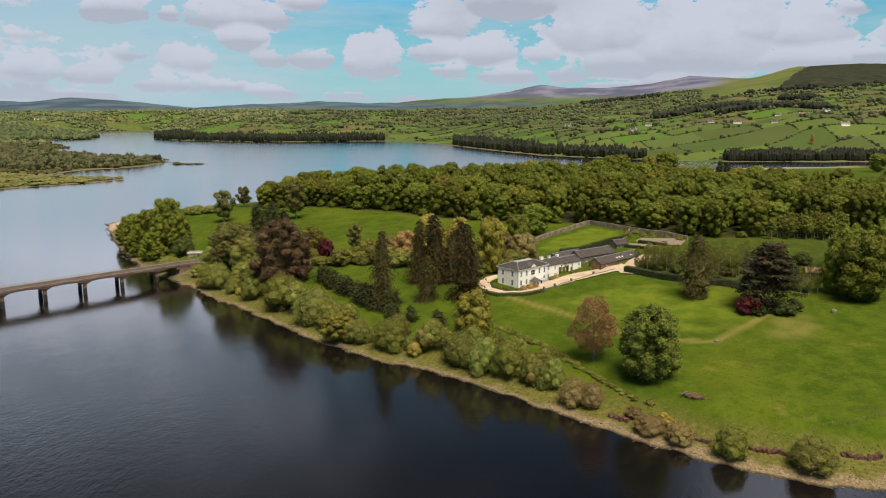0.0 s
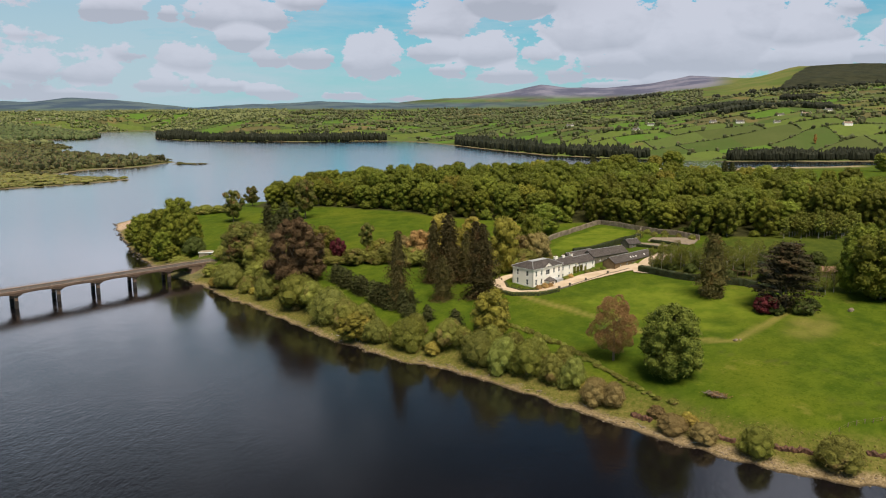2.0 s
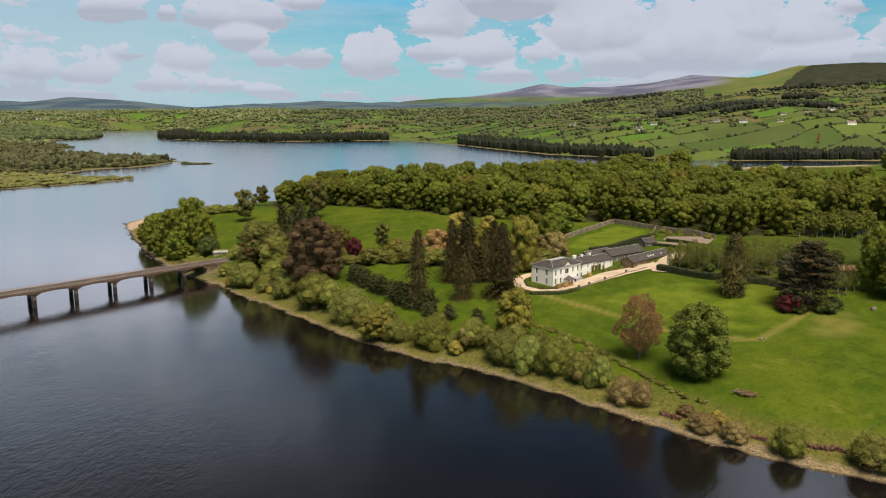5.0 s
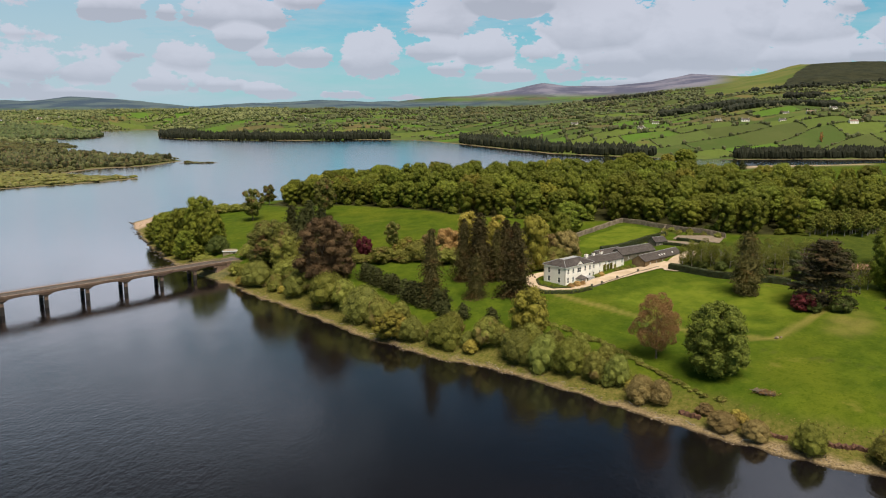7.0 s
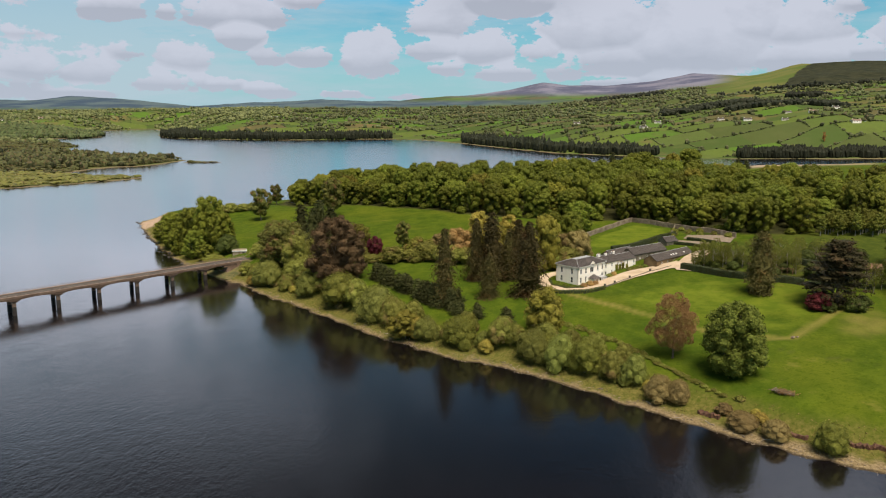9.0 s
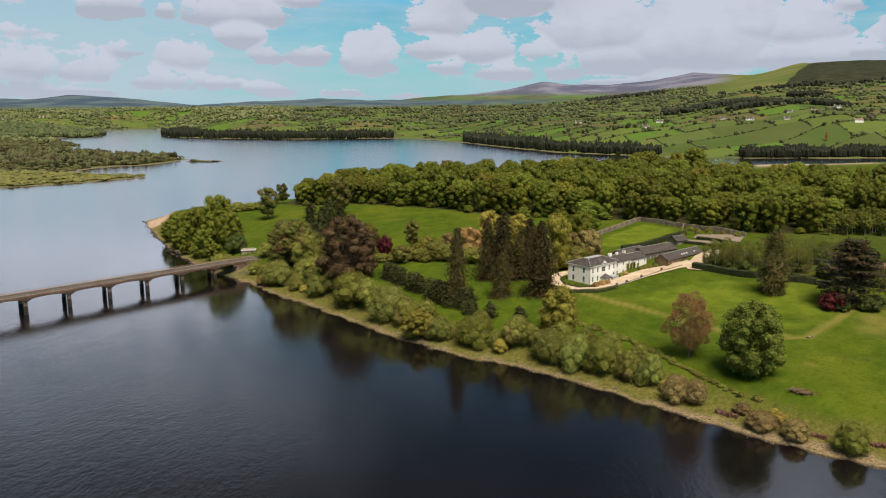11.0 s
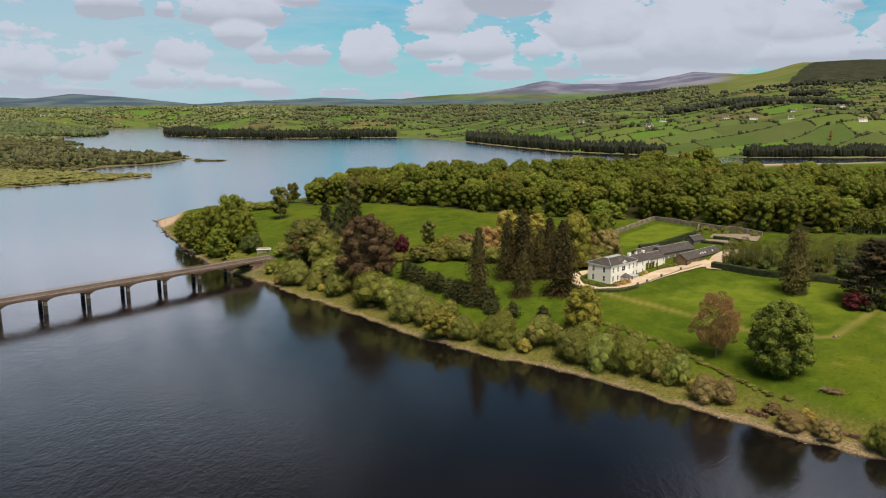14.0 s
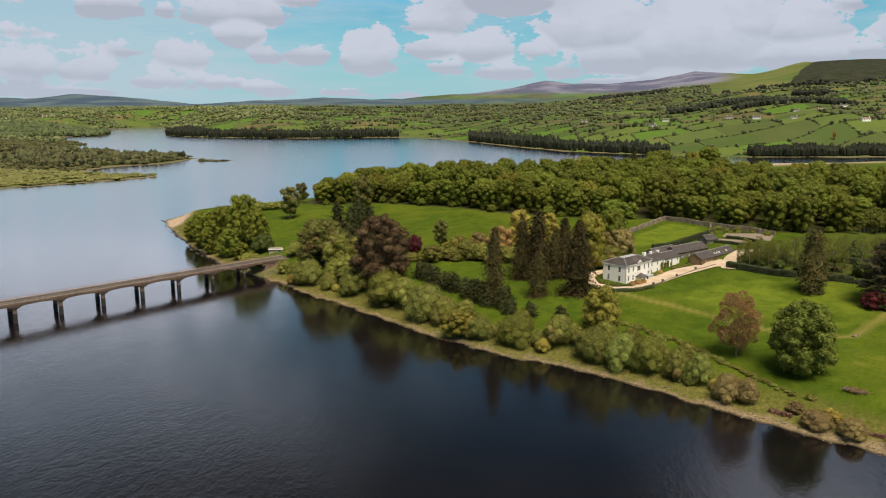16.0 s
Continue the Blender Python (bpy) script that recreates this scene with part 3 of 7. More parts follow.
def height(x, y):
    x, y = np.asarray(x, float), np.asarray(y, float)
    d0, d1 = shore_distance(x, y)
    z0 = np.interp(d0, BANK_D, BANK_Z) + smooth01((d0 - 15) / 60) * (0.5 * waves(x, y, 70, 6) + 0.15 * waves(x, y, 19, 7))
    z0 = np.where((y > 520) & (d0 > 0), np.minimum(z0, 24 - 0.02 * (y - 520)), z0)
    z0 = np.where((y > 860) & (d0 > 0), np.minimum(z0, 0.6 + 0.045 * d0 + np.maximum(0, 960 - y) * 0.1), z0)
    z0 = z0 - 2.3 * np.exp(-((x - 75) / 45) ** 2 - ((y - 445) / 45) ** 2)     # the hollow of the walled garden
    u = x / np.maximum(y, 500)
    table = np.array(SLOPE_Z, float)
    col = np.array([np.interp(u, SLOPE_U, table[:, k]) for k in range(len(SLOPE_D))])
    k = np.clip(np.interp(y, SLOPE_D, range(len(SLOPE_D))), 0, len(SLOPE_D) - 1.001)
    i = k.astype(int)
    lo, hi = np.take_along_axis(col, i[None], 0)[0], np.take_along_axis(col, i[None] + 1, 0)[0]
    z = lo + (hi - lo) * (k - i)
    z = z * (1 + (0.10 - 0.07 * smooth01((y - 2200) / 800)) * waves(x, y, 420, 8)) + 2.0 * waves(x, y, 210, 9)
    z = z * smooth01(d1 / 220) + np.interp(d1, [-80, -20, 0, 8, 40], [-9, -4, 0, 0.8, 1.6])
    crest = np.interp(u, CREST_U, CREST_Z) + 2.5 * waves(x, y, 300, 10)
    rise = smooth01((y - 3600) / 1150)
    z = np.where((u < 0.36) | (crest > z), z + (crest - z) * rise * smooth01((crest - z) / 30), z)
    return np.where(d0 > d1, z0, z)
# ---- ground and water ----
def steps(lo, hi, fine, first, last, grow=1.09):
    """Coordinates, fine between lo and hi, coarser and coarser out to first and last."""
    mid = list(np.arange(lo, hi + fine, fine))
    low, high, s = [lo], [mid[-1]], fine
    while low[-1] > first:
        s = min(s * grow, 45)
        low.append(low[-1] - s)
    s = fine
    while high[-1] < last:
        s = min(s * grow, 45)
        high.append(min(high[-1] + s, last))
    return np.array(low[:0:-1] + mid + high[1:])


def mesh_object(name, verts, faces, material, parent=None, label="", smooth=False):
    me = bpy.data.meshes.new(name)
    me.from_pydata([tuple(v) for v in verts], [], [tuple(f) for f in faces])
    me.materials.append(material)
    if smooth:
        me.polygons.foreach_set("use_smooth", [True] * len(me.polygons))
    ob = new(name, me)
    ob.parent = parent
    if label:
        ob["label"] = label
    return ob


GX, GY = steps(-275, 235, 2.2, -4600, 4600), steps(155, 520, 2.2, -900, 4930)
gx, gy = np.meshgrid(GX, GY)
gx, gy = gx.ravel(), gy.ravel()
gz = height(gx, gy)
nx, ny = len(GX), len(GY)
idx = np.arange(nx * ny).reshape(ny, nx)
quads = np.stack([idx[:-1, :-1], idx[:-1, 1:], idx[1:, 1:], idx[1:, :-1]], -1).reshape(-1, 4)
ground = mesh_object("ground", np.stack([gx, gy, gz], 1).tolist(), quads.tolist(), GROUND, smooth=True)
tagged(ground, "green parkland, stony lake shore, hedged fields and heather hills", "ground", kind="structure")
d_est, d_far = shore_distance(gx, gy)


def path_distance(points):
    best = np.full(gx.shape, 1e9)
    for (ax, ay), (bx, by) in zip(points, points[1:]):
        ex, ey = bx - ax, by - ay
        k = np.clip(((gx - ax) * ex + (gy - ay) * ey) / (ex * ex + ey * ey), 0, 1)
        best = np.minimum(best, np.hypot(gx - ax - k * ex, gy - ay - k * ey))
    return best


def polygon_inside(points):
    return inland(gx, gy, np.array(points, float))


gu = gx / np.maximum(gy, 300)
WORN_TRACK = [(26, 300), (38.1, 285.1), (52.2, 267.8), (61.4, 254.4), (79.1, 242.4), (89.1, 240.4), (107, 257), (119.1, 267.4)]
worn = 0.5 * smooth01(1.5 - path_distance(WORN_TRACK) / 1.5) * smooth01(0.85 + 0.2 * waves(gx, gy, 40, 22))
worn = np.maximum(worn, 0.42 * smooth01(1.4 - np.hypot((gx - 118 - 0.5 * (gy - 250)) / 9, (gy - 251) / 13)) * smooth01(0.8 + 0.5 * waves(gx, gy, 14, 21)))
worn = np.maximum(worn, 0.9 * smooth01(1.6 - np.hypot((gx + 243) / 9, (gy - 588) / 16)))
WOOD = [(-150, 575), (-134, 556), (-103, 549), (-72, 532), (-31, 503), (-14, 485), (6, 471), (29, 460), (58, 449), (84, 447), (108, 418), (130, 388), (150, 383),
        (178, 394), (200, 380), (224, 378), (330, 375), (360, 470), (330, 525), (250, 545), (205, 580), (165, 640), (100, 660), (0, 670), (-90, 670), (-150, 640)]
KITCHEN = [(102, 415), (123, 386), (117, 384), (103, 399)]
FRONT_LAWN = [(59, 303), (76, 318), (96, 305), (117, 291), (114, 266), (87, 246), (61, 264), (41, 290)]
WALLED_LAWN = [(45, 376), (56, 400), (84, 433), (98, 417), (93, 396), (74, 380)]
BACK_LAWN = [(86, 338), (97, 372), (120, 376), (150, 390), (185, 405), (240, 385), (240, 290), (142, 288), (128, 307), (101, 316)]
GARDEN = [(86.6, 338), (94, 362), (112, 356), (140, 350), (128, 307), (101, 316)]
OLD_DITCHES = ([(78, 234), (92, 224), (101.5, 218.5), (116, 206), (127, 200)], [(99, 196), (107, 193.5), (116, 192)])
ditch_dark = np.maximum(*[0.42 * smooth01(1.5 - path_distance(q) / 0.8) * smooth01(0.7 + waves(gx, gy, 22, 27)) for q in OLD_DITCHES])
crest_part = smooth01((gy - 3500) / 500)
covers = dict(
    inland=np.maximum(d_est, d_far),
    worn=worn,
    # dark brown cover: wood and garden floor, ditch lines, thinly the back lawn
    wood_floor=np.maximum(np.maximum(ditch_dark, 0.35 * smooth01(polygon_inside(BACK_LAWN) / 6 + 0.3)), np.maximum(0.9 * smooth01(polygon_inside(WOOD) / 6 + 0.3), 0.8 * smooth01(np.maximum(polygon_inside(GARDEN), polygon_inside(KITCHEN)) / 4 + 0.3) * smooth01(0.8 + waves(gx, gy, 16, 23)))),
    far_land=(d_far > d_est).astype(float),
    # the next two covers carry the haze-tinted colours of the far hills
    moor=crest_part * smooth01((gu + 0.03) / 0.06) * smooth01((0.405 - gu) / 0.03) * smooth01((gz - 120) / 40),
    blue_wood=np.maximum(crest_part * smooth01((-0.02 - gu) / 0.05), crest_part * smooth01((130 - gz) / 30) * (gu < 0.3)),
    mown=np.maximum(0.8 * smooth01(polygon_inside(FRONT_LAWN) / 8 + 0.2) * smooth01(0.75 + 0.6 * waves(gx, gy, 24, 25)), 0.8 * smooth01(polygon_inside(WALLED_LAWN) / 2)),
    beach=smooth01(1.5 - np.hypot((gx + 243) / 10, (gy - 565) / 22)) * (d_est > 0) + smooth01(1.2 - d_est / 75) * (d_est > 0) * (gx > 335) * (gx < 600) * (gy > 1010),
    marsh_land=smooth01((d_far - 9) / 5) * smooth01((2050 - gy) / 100) * smooth01((-0.24 - gu) / 0.03),
    pasture=smooth01((gu - 0.335) / 0.04) * smooth01((gy - 2300) / 100) * (gu < 0.55),
)
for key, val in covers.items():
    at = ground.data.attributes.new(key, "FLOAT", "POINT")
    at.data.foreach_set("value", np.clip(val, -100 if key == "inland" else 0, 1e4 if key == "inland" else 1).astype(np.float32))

water = mesh_object("water", [(-4600, -900, 0), (4600, -900, 0), (4600, 4900, 0), (-4600, 4900, 0)], [(0, 1, 2, 3)], WATER)
tagged(water, "dark still lake water with fine ripples", "lake", kind="structure")


def land(x, y):
    return float(height(np.array([x]), np.array([y]))[0])
# ---- trees ----
def ico(sub=1):
    bm = bmesh.new()
    bmesh.ops.create_icosphere(bm, subdivisions=sub, radius=1.0)
    v = np.array([p.co[:] for p in bm.verts])
    f = np.array([[q.index for q in t.verts] for t in bm.faces])
    bm.free()
    return v, f


ICO1, ICO2 = ico(1), ico(2)


def unit(v):
    return v / np.maximum(np.linalg.norm(v, axis=-1, keepdims=True), 1e-9)


def leaves(rng, at, way, size, slim=0.62, loose=0.7):
    """Diamond-shaped sprays of leaf at the points, facing about the given ways."""
    n = len(at)
    nrm = unit(way + rng.normal(0, loose, (n, 3)))
    t = unit(np.cross(nrm, rng.normal(0, 1, (n, 3))))
    b = np.cross(nrm, t)
    s = size * rng.uniform(0.6, 1.35, (n, 1))
    v = np.stack([at - t * s, at - b * s * slim + nrm * s * 0.18, at + t * s, at + b * s * slim + nrm * s * 0.18], 1).reshape(-1, 3)
    return v, np.arange(4 * n).reshape(n, 4)


def joined(parts):
    vs, fs, k = [], [], 0
    for v, f in parts:
        vs.append(np.asarray(v))
        fs += (np.asarray(f) + k).tolist()
        k += len(v)
    return np.concatenate(vs), fs


def lobes_mesh(rng, lobes, count, size, core=0.66, squash=0.9, loose=0.45, inner=0.72, spread=(0.76, 1.2)):
    """A crown of rounded lobes: shaded hearts clothed in leaves."""
    parts = []
    iv, jf = ICO2
    c, r = np.array([l[:3] for l in lobes]), np.array([l[3] for l in lobes])
    if core:
        for (x, y, z), q in zip(c, r):
            v = iv * (q * (core + 0.10) * (1 + rng.uniform(-0.16, 0.16, (len(iv), 1)))) * (1, 1, squash)
            parts.append((v + (x, y, z), jf))
    w = r ** 2 / (r ** 2).sum()
    pick = rng.choice(len(r), count, p=w)
    d = unit(rng.normal(0, 1, (count, 3)) + (0, 0, 0.3))
    at = c[pick] + d * (r[pick] * rng.uniform(*spread, count))[:, None] * (1, 1, squash)
    away = np.concatenate([(np.linalg.norm(at[i:i + 800, None] - c[None], axis=2) / r[None]).min(1) for i in range(0, count, 800)])
    keep = away > inner
    parts.append(leaves(rng, at[keep], d[keep], size, loose=loose))
    return joined(parts)


def tube(points, radii, sides=6):
    p, vs, fs = [Vector(q) for q in points], [], []
    for i, q in enumerate(p):
        d = (p[min(i + 1, len(p) - 1)] - p[max(i - 1, 0)]).normalized()
        a = d.orthogonal().normalized()
        b = d.cross(a)
        for k in range(sides):
            g = 6.2832 * k / sides
            vs.append(q + (a * math.cos(g) + b * math.sin(g)) * radii[i])
    for i in range(len(p) - 1):
        for k in range(sides):
            m = (k + 1) % sides
            fs.append((i * sides + k, i * sides + m, (i + 1) * sides + m, (i + 1) * sides + k))
    return [v[:] for v in vs], fs


def join_any(parts):
    vs, fs, k = [], [], 0
    for v, f in parts:
        vs += [tuple(q) for q in v]
        fs += [tuple(i + k for i in g) for g in f]
        k += len(v)
    return vs, fs


def limbs(rng, h, base, spread, n=7, thick=0.035, fork=2):
    """Trunk with a flare at the foot and limbs that rise into the crown."""
    lean = rng.uniform(-0.03, 0.03, 2) * h
    top = h * 0.72
    axis = [(0, 0, -0.6), (0, 0, 0.02 * h), (lean[0] * 0.3, lean[1] * 0.3, 0.3 * h), (lean[0], lean[1], top)]
    parts = [tube(axis, [thick * h * 0.75, thick * h * 0.5, thick * h * 0.40, thick * h * 0.10], 8)]
    for i in range(n):
        z0 = base + (top - base) * rng.uniform(0.0, 0.75)
        a = 6.2832 * (i + rng.uniform(-0.3, 0.3)) / n * 1.618
        r = spread * rng.uniform(0.55, 0.95)
        end = np.array([math.cos(a) * r, math.sin(a) * r, min(z0 + r * rng.uniform(0.5, 1.1), h * 0.92)])
        mid = np.array([math.cos(a) * r * 0.45, math.sin(a) * r * 0.45, z0 + (end[2] - z0) * 0.35])
        parts.append(tube([(lean[0] * 0.5, lean[1] * 0.5, z0), mid, end], [thick * h * 0.2, thick * h * 0.13, thick * h * 0.03], 5))
        for _ in range(fork):
            e2 = mid + (end - mid) * 0.5 + rng.normal(0, 0.16 * spread, 3) + (0, 0, 0.12 * spread)
            parts.append(tube([mid, (mid + e2) / 2 + (0, 0, 0.03 * h), e2], [thick * h * 0.09, thick * h * 0.06, thick * h * 0.02], 4))
    return join_any(parts)


def thing(name, label, category, group=""):
    e = new(name)
    e.empty_display_size = 0.5
    return tagged(e, label, category, group)


def tree(name, label, wood, crown, leaf, bark, group="", trunk_name="trunk"):
    t = thing(name, label, "tree" if "shrub" not in name else "shrub", group)
    mesh_object(trunk_name, *wood, bark, t)
    mesh_object("crown", *crown, leaf, t)
    return t


def broadleaf(seed, h, r, base=0.08, n=24, count=2600, size=0.45, lobe=(0.24, 0.40), twigs=3, core=0.62, lean=0.16, belly=0.42, loose=0.45):
    """Limbs and crown of a broad-leaved tree h tall with a crown of radius r, uneven all round."""
    rng = np.random.RandomState(seed)
    p1, p2, p3 = rng.uniform(0, 6.28, 3)
    lobes = []
    for i in range(n):
        z = 1 - 2 * (i + 0.5) / n
        a = i * 2.39996 + rng.uniform(-0.4, 0.4)
        side = 1 + lean * math.sin(a + p1) + 0.6 * lean * math.sin(2 * a + p2 + 2 * z) + 0.5 * lean * math.sin(3 * a + p3 - 3 * z)
        w = math.sqrt(max(1 - z * z, 0)) ** 0.8
        q = rng.uniform(*lobe) * r
        k = rng.uniform(0.74, 1.0) * side
        zc = h * (base + (1 - base) * (belly + (1 - belly) * z if z > 0 else belly + belly * z))
        c = np.array([math.cos(a) * w * (r - q) * k, math.sin(a) * w * (r - q) * k, min(max(zc - q * z * 0.8, h * base + q * 0.4), h - q)])
        lobes.append((*c, q))
        out = unit(c - (0, 0, h * (base + (1 - base) * belly)))
        for _ in range(twigs):
            d = unit(out + rng.normal(0, 0.75, 3) + (0, 0, 0.25))
            lobes.append((*(c + d * q * 0.62), q * rng.uniform(0.42, 0.62)))
    m = h * (base + (1 - base) * belly)
    if core:
        lobes += [(0, 0, m, 0.52 * min(r, h * 0.4)), (0, 0, m + 0.28 * (h - m), 0.46 * min(r, h * 0.4)), (0, 0, m * 0.6, 0.45 * min(r, h * 0.3))]
    top = max(l[2] + l[3] for l in lobes)
    lobes = [(x, y, z * h / top, q) for x, y, z, q in lobes]
    return limbs(rng, h, h * max(base, 0.12), r, 8), lobes_mesh(rng, lobes, count, size, core, loose=loose)


def conifer(seed, h, r, base=0.02, tiers=40, size=0.34, droop=0.35, taper=0.6, per=17, along=5, ragged=0.3, heart=0.5):
    """A spire of drooping boughs in uneven tiers round a straight stem."""
    rng = np.random.RandomState(seed)
    at, way = [], []
    ph = rng.uniform(0, 6.28, 3)
    for i in range(tiers):
        f = min(max((i + rng.uniform(-0.4, 0.4)) / tiers, 0), 1)
        z = h * (base + (1 - base) * f)
        rr = r * (1 - f) ** taper * (0.72 + 0.28 * min(f / 0.18, 1)) * (1 + 0.14 * math.sin(9 * f + ph[0]) + 0.10 * math.sin(23 * f + ph[1])) + 0.22
        for j in range(max(5, int(per * (0.35 + 0.65 * (1 - f))))):
            a = rng.uniform(0, 6.2832)
            reach = rr * (1 + 0.16 * math.sin(2 * a + 5 * f + ph[2])) * rng.uniform(1 - ragged * 1.5, 1 + ragged * 0.6)
            for s in np.linspace(0.42, 1.0, along):
                q = reach * s
                at.append((math.cos(a) * q + rng.normal(0, 0.12), math.sin(a) * q + rng.normal(0, 0.12), z - droop * q * s + rng.normal(0, 0.16)))
                way.append((math.cos(a) * 0.55, math.sin(a) * 0.55, 0.65))
    at, way = np.array(at), np.array(way)
    at[:, 2] = np.maximum(at[:, 2], 0.15)
    lv = leaves(np.random.RandomState(seed + 1), at, way, size, 0.55, 0.6)
    core, k, m = [], 9, 14
    for f in np.linspace(0, 1, m):
        rr = (heart * r * (1 - f) ** taper) * rng.uniform(0.8, 1.12) * (0.72 + 0.28 * min(f / 0.18, 1)) + 0.05
        core += [(math.cos(6.2832 * j / k) * rr * rng.uniform(0.75, 1.2), math.sin(6.2832 * j / k) * rr * rng.uniform(0.75, 1.2), h * (base + (0.96 - base) * f)) for j in range(k)]
    hf = [(i * k + j, i * k + (j + 1) % k, (i + 1) * k + (j + 1) % k, (i + 1) * k + j) for i in range(m - 1) for j in range(k)]
    return tube([(0, 0, -0.6), (0, 0, 0.3 * h), (0, 0, 0.97 * h)], [0.022 * h, 0.016 * h, 0.02], 7), joined([(np.array(core), hf), lv])


def cedar(seed, h, r, size=0.5):
    """A broad cedar: flat dark shelves of foliage above, thin and half bare on the lower limbs."""
    rng = np.random.RandomState(seed)
    wood = limbs(rng, h, h * 0.06, r * 0.95, 26, 0.045, 3)
    at, way, cores = [], [], []
    for i in range(96):
        f = (i + 0.5) / 96
        a = i * 2.39996
        bare = f < 0.45 and math.sin(a + 0.6) < 0.1
        reach = r * (0.62 + 0.45 * math.sin(3.14 * min(f * 0.85 + 0.12, 1))) * rng.uniform(0.4, 1.0) * (1 - 0.66 * f ** 3) * (1 + 0.22 * math.cos(a) * f)
        z = h * (0.05 + 0.90 * f)
        w = r * rng.uniform(0.20, 0.36) * (0.7 if bare else 1)
        cx, cy = math.cos(a) * (reach - w * 0.4), math.sin(a) * (reach - w * 0.4)
        n = 55 if bare else 130
        q, g = np.sqrt(rng.uniform(0, 1, n)) * w, rng.uniform(0, 6.2832, n)
        at.append(np.stack([cx + q * np.cos(g), cy + q * np.sin(g), z - 0.14 * q + rng.normal(0, 0.4, n)], 1))
        way.append(np.tile((math.cos(a) * 0.3, math.sin(a) * 0.3, 1.0), (n, 1)))
        if not bare:
            cores.append((ICO1[0] * (w * 0.72, w * 0.72, 0.55) * (1 + rng.uniform(-0.2, 0.2, (len(ICO1[0]), 1))) + (cx, cy, z - 0.3), ICO1[1]))
    lv = leaves(rng, np.concatenate(at), np.concatenate(way), size * 0.85, 0.5, 0.45)
    return wood, joined(cores + [lv])


def shrub(seed, h, r, n=13, count=1100, size=0.38, loose=0.45):
    """A spreading bush: one dome of many small rounded sprays that reach the ground."""
    rng = np.random.RandomState(seed)
    p1, p2 = rng.uniform(0, 6.28, 2)
    lobes = [(0, 0, h * 0.40, 0.70 * min(r, h))]
    m = n + 9
    for i in range(m):
        f = (i + 0.5) / m
        a = i * 2.39996
        side = 1 + 0.13 * math.sin(a + p1) + 0.10 * math.sin(3 * a + p2)
        q = rng.uniform(0.30, 0.50) * min(r, h)
        w, z = math.sqrt(f), math.sqrt(max(1 - f * 0.97, 0))
        k = rng.uniform(0.86, 1.06) * side
        lobes.append((math.cos(a) * w * (r - q * 0.9) * k, math.sin(a) * w * (r - q * 0.9) * k, max((h - q) * z * rng.uniform(0.84, 1.05), q * 0.5), q))
    parts = []
    for i in range(6):
        a = i * 1.047 + rng.uniform(-0.3, 0.3)
        parts.append(tube([(math.cos(a) * 0.2, math.sin(a) * 0.2, -0.4), (math.cos(a) * 0.25 * r, math.sin(a) * 0.25 * r, 0.35 * h),
                           (math.cos(a) * 0.55 * r, math.sin(a) * 0.55 * r, 0.7 * h)], [0.10, 0.07, 0.02], 5))
    return join_any(parts), lobes_mesh(rng, lobes, count, size, 0.66, loose=0.5, spread=(0.84, 1.14))


def stand(proto, size, x, y, h, r, turn=0.0, sink=0.15):
    """A copy of a tree, scaled from its own height and radius to h and r, rooted in the ground."""
    ph, pr = size
    m = pose(x, y, land(x, y) - sink, 0, 0, turn) @ Matrix.Diagonal((r / pr, r / pr, h / ph, 1))
    return copy_thing(proto, m)


def settle(proto, size, x, y, h, r, turn=0.0):
    """Puts the first tree of a kind itself in its place."""
    ph, pr = size
    proto.matrix_basis = pose(x, y, land(x, y) - 0.15, 0, 0, turn) @ Matrix.Diagonal((r / pr, r / pr, h / ph, 1))


def plant(protos, size, rows, seed=1):
    """Stands the trees of one kind at rows of x, y, height, radius."""
    rng = random.Random(seed)
    for i, (x, y, h, r) in enumerate(rows):
        p = protos[i % len(protos)]
        if i < len(protos):
            continue
        stand(p, size, x, y, h, r, rng.uniform(0, 360))
    for p, (x, y, h, r) in zip(protos, rows):
        settle(p, size, x, y, h, r, rng.uniform(0, 360))


# x, y, height, radius of the trees that stand out, kind by kind
CHESTNUT = [(60.9, 217.3, 22.5, 10.5)]
COPPER_TREE = [(47.6, 232.5, 21.0, 7.5)]
YOUNG_OAK = [(10.4, 260.7, 18.5, 8.2), (0.5, 346.3, 20.4, 7.0), (21.3, 337.4, 26.2, 7.6), (-39.2, 278.0, 11.4, 6.6)]
CYPRESS = [(97.5, 288.8, 24.6, 6.3)]
CEDAR = [(117.5, 269.4, 25.8, 12.4)]
MAPLE = [(109.0, 266.2, 6.9, 4.9), (-59.0, 379.7, 11.2, 4.8)]
LIME = [(156.7, 277.8, 26.1, 12.1), (170.9, 319.0, 21.0, 8.6), (189.1, 323.2, 21.0, 8.5), (150.3, 287.1, 19.7, 5.6), (36.2, 360.1, 21.7, 7.0), (50.6, 421.6, 17.8, 9.7)]
CLUMP = [(-160.0, 441.0, 30.0, 11.0), (-174.0, 449.0, 26.0, 10.0), (-188.0, 462.0, 23.0, 10.0), (-150.5, 430.0, 22.0, 8.0), (-165.5, 429.5, 17.0, 7.0),
         (-180.0, 445.0, 16.0, 7.0), (-203.0, 485.0, 14.0, 8.0), (-194.0, 470.0, 12.0, 6.0), (-157.0, 421.5, 9.5, 5.5), (-170.0, 434.0, 9.0, 5.0)]
SCOTS_PINE = [(-145.3, 504.8, 22.1, 8.3), (-96.7, 500.3, 26.8, 8.6), (-150.4, 578.2, 15.9, 6.0), (-45.8, 392.2, 15.4, 5.0)]
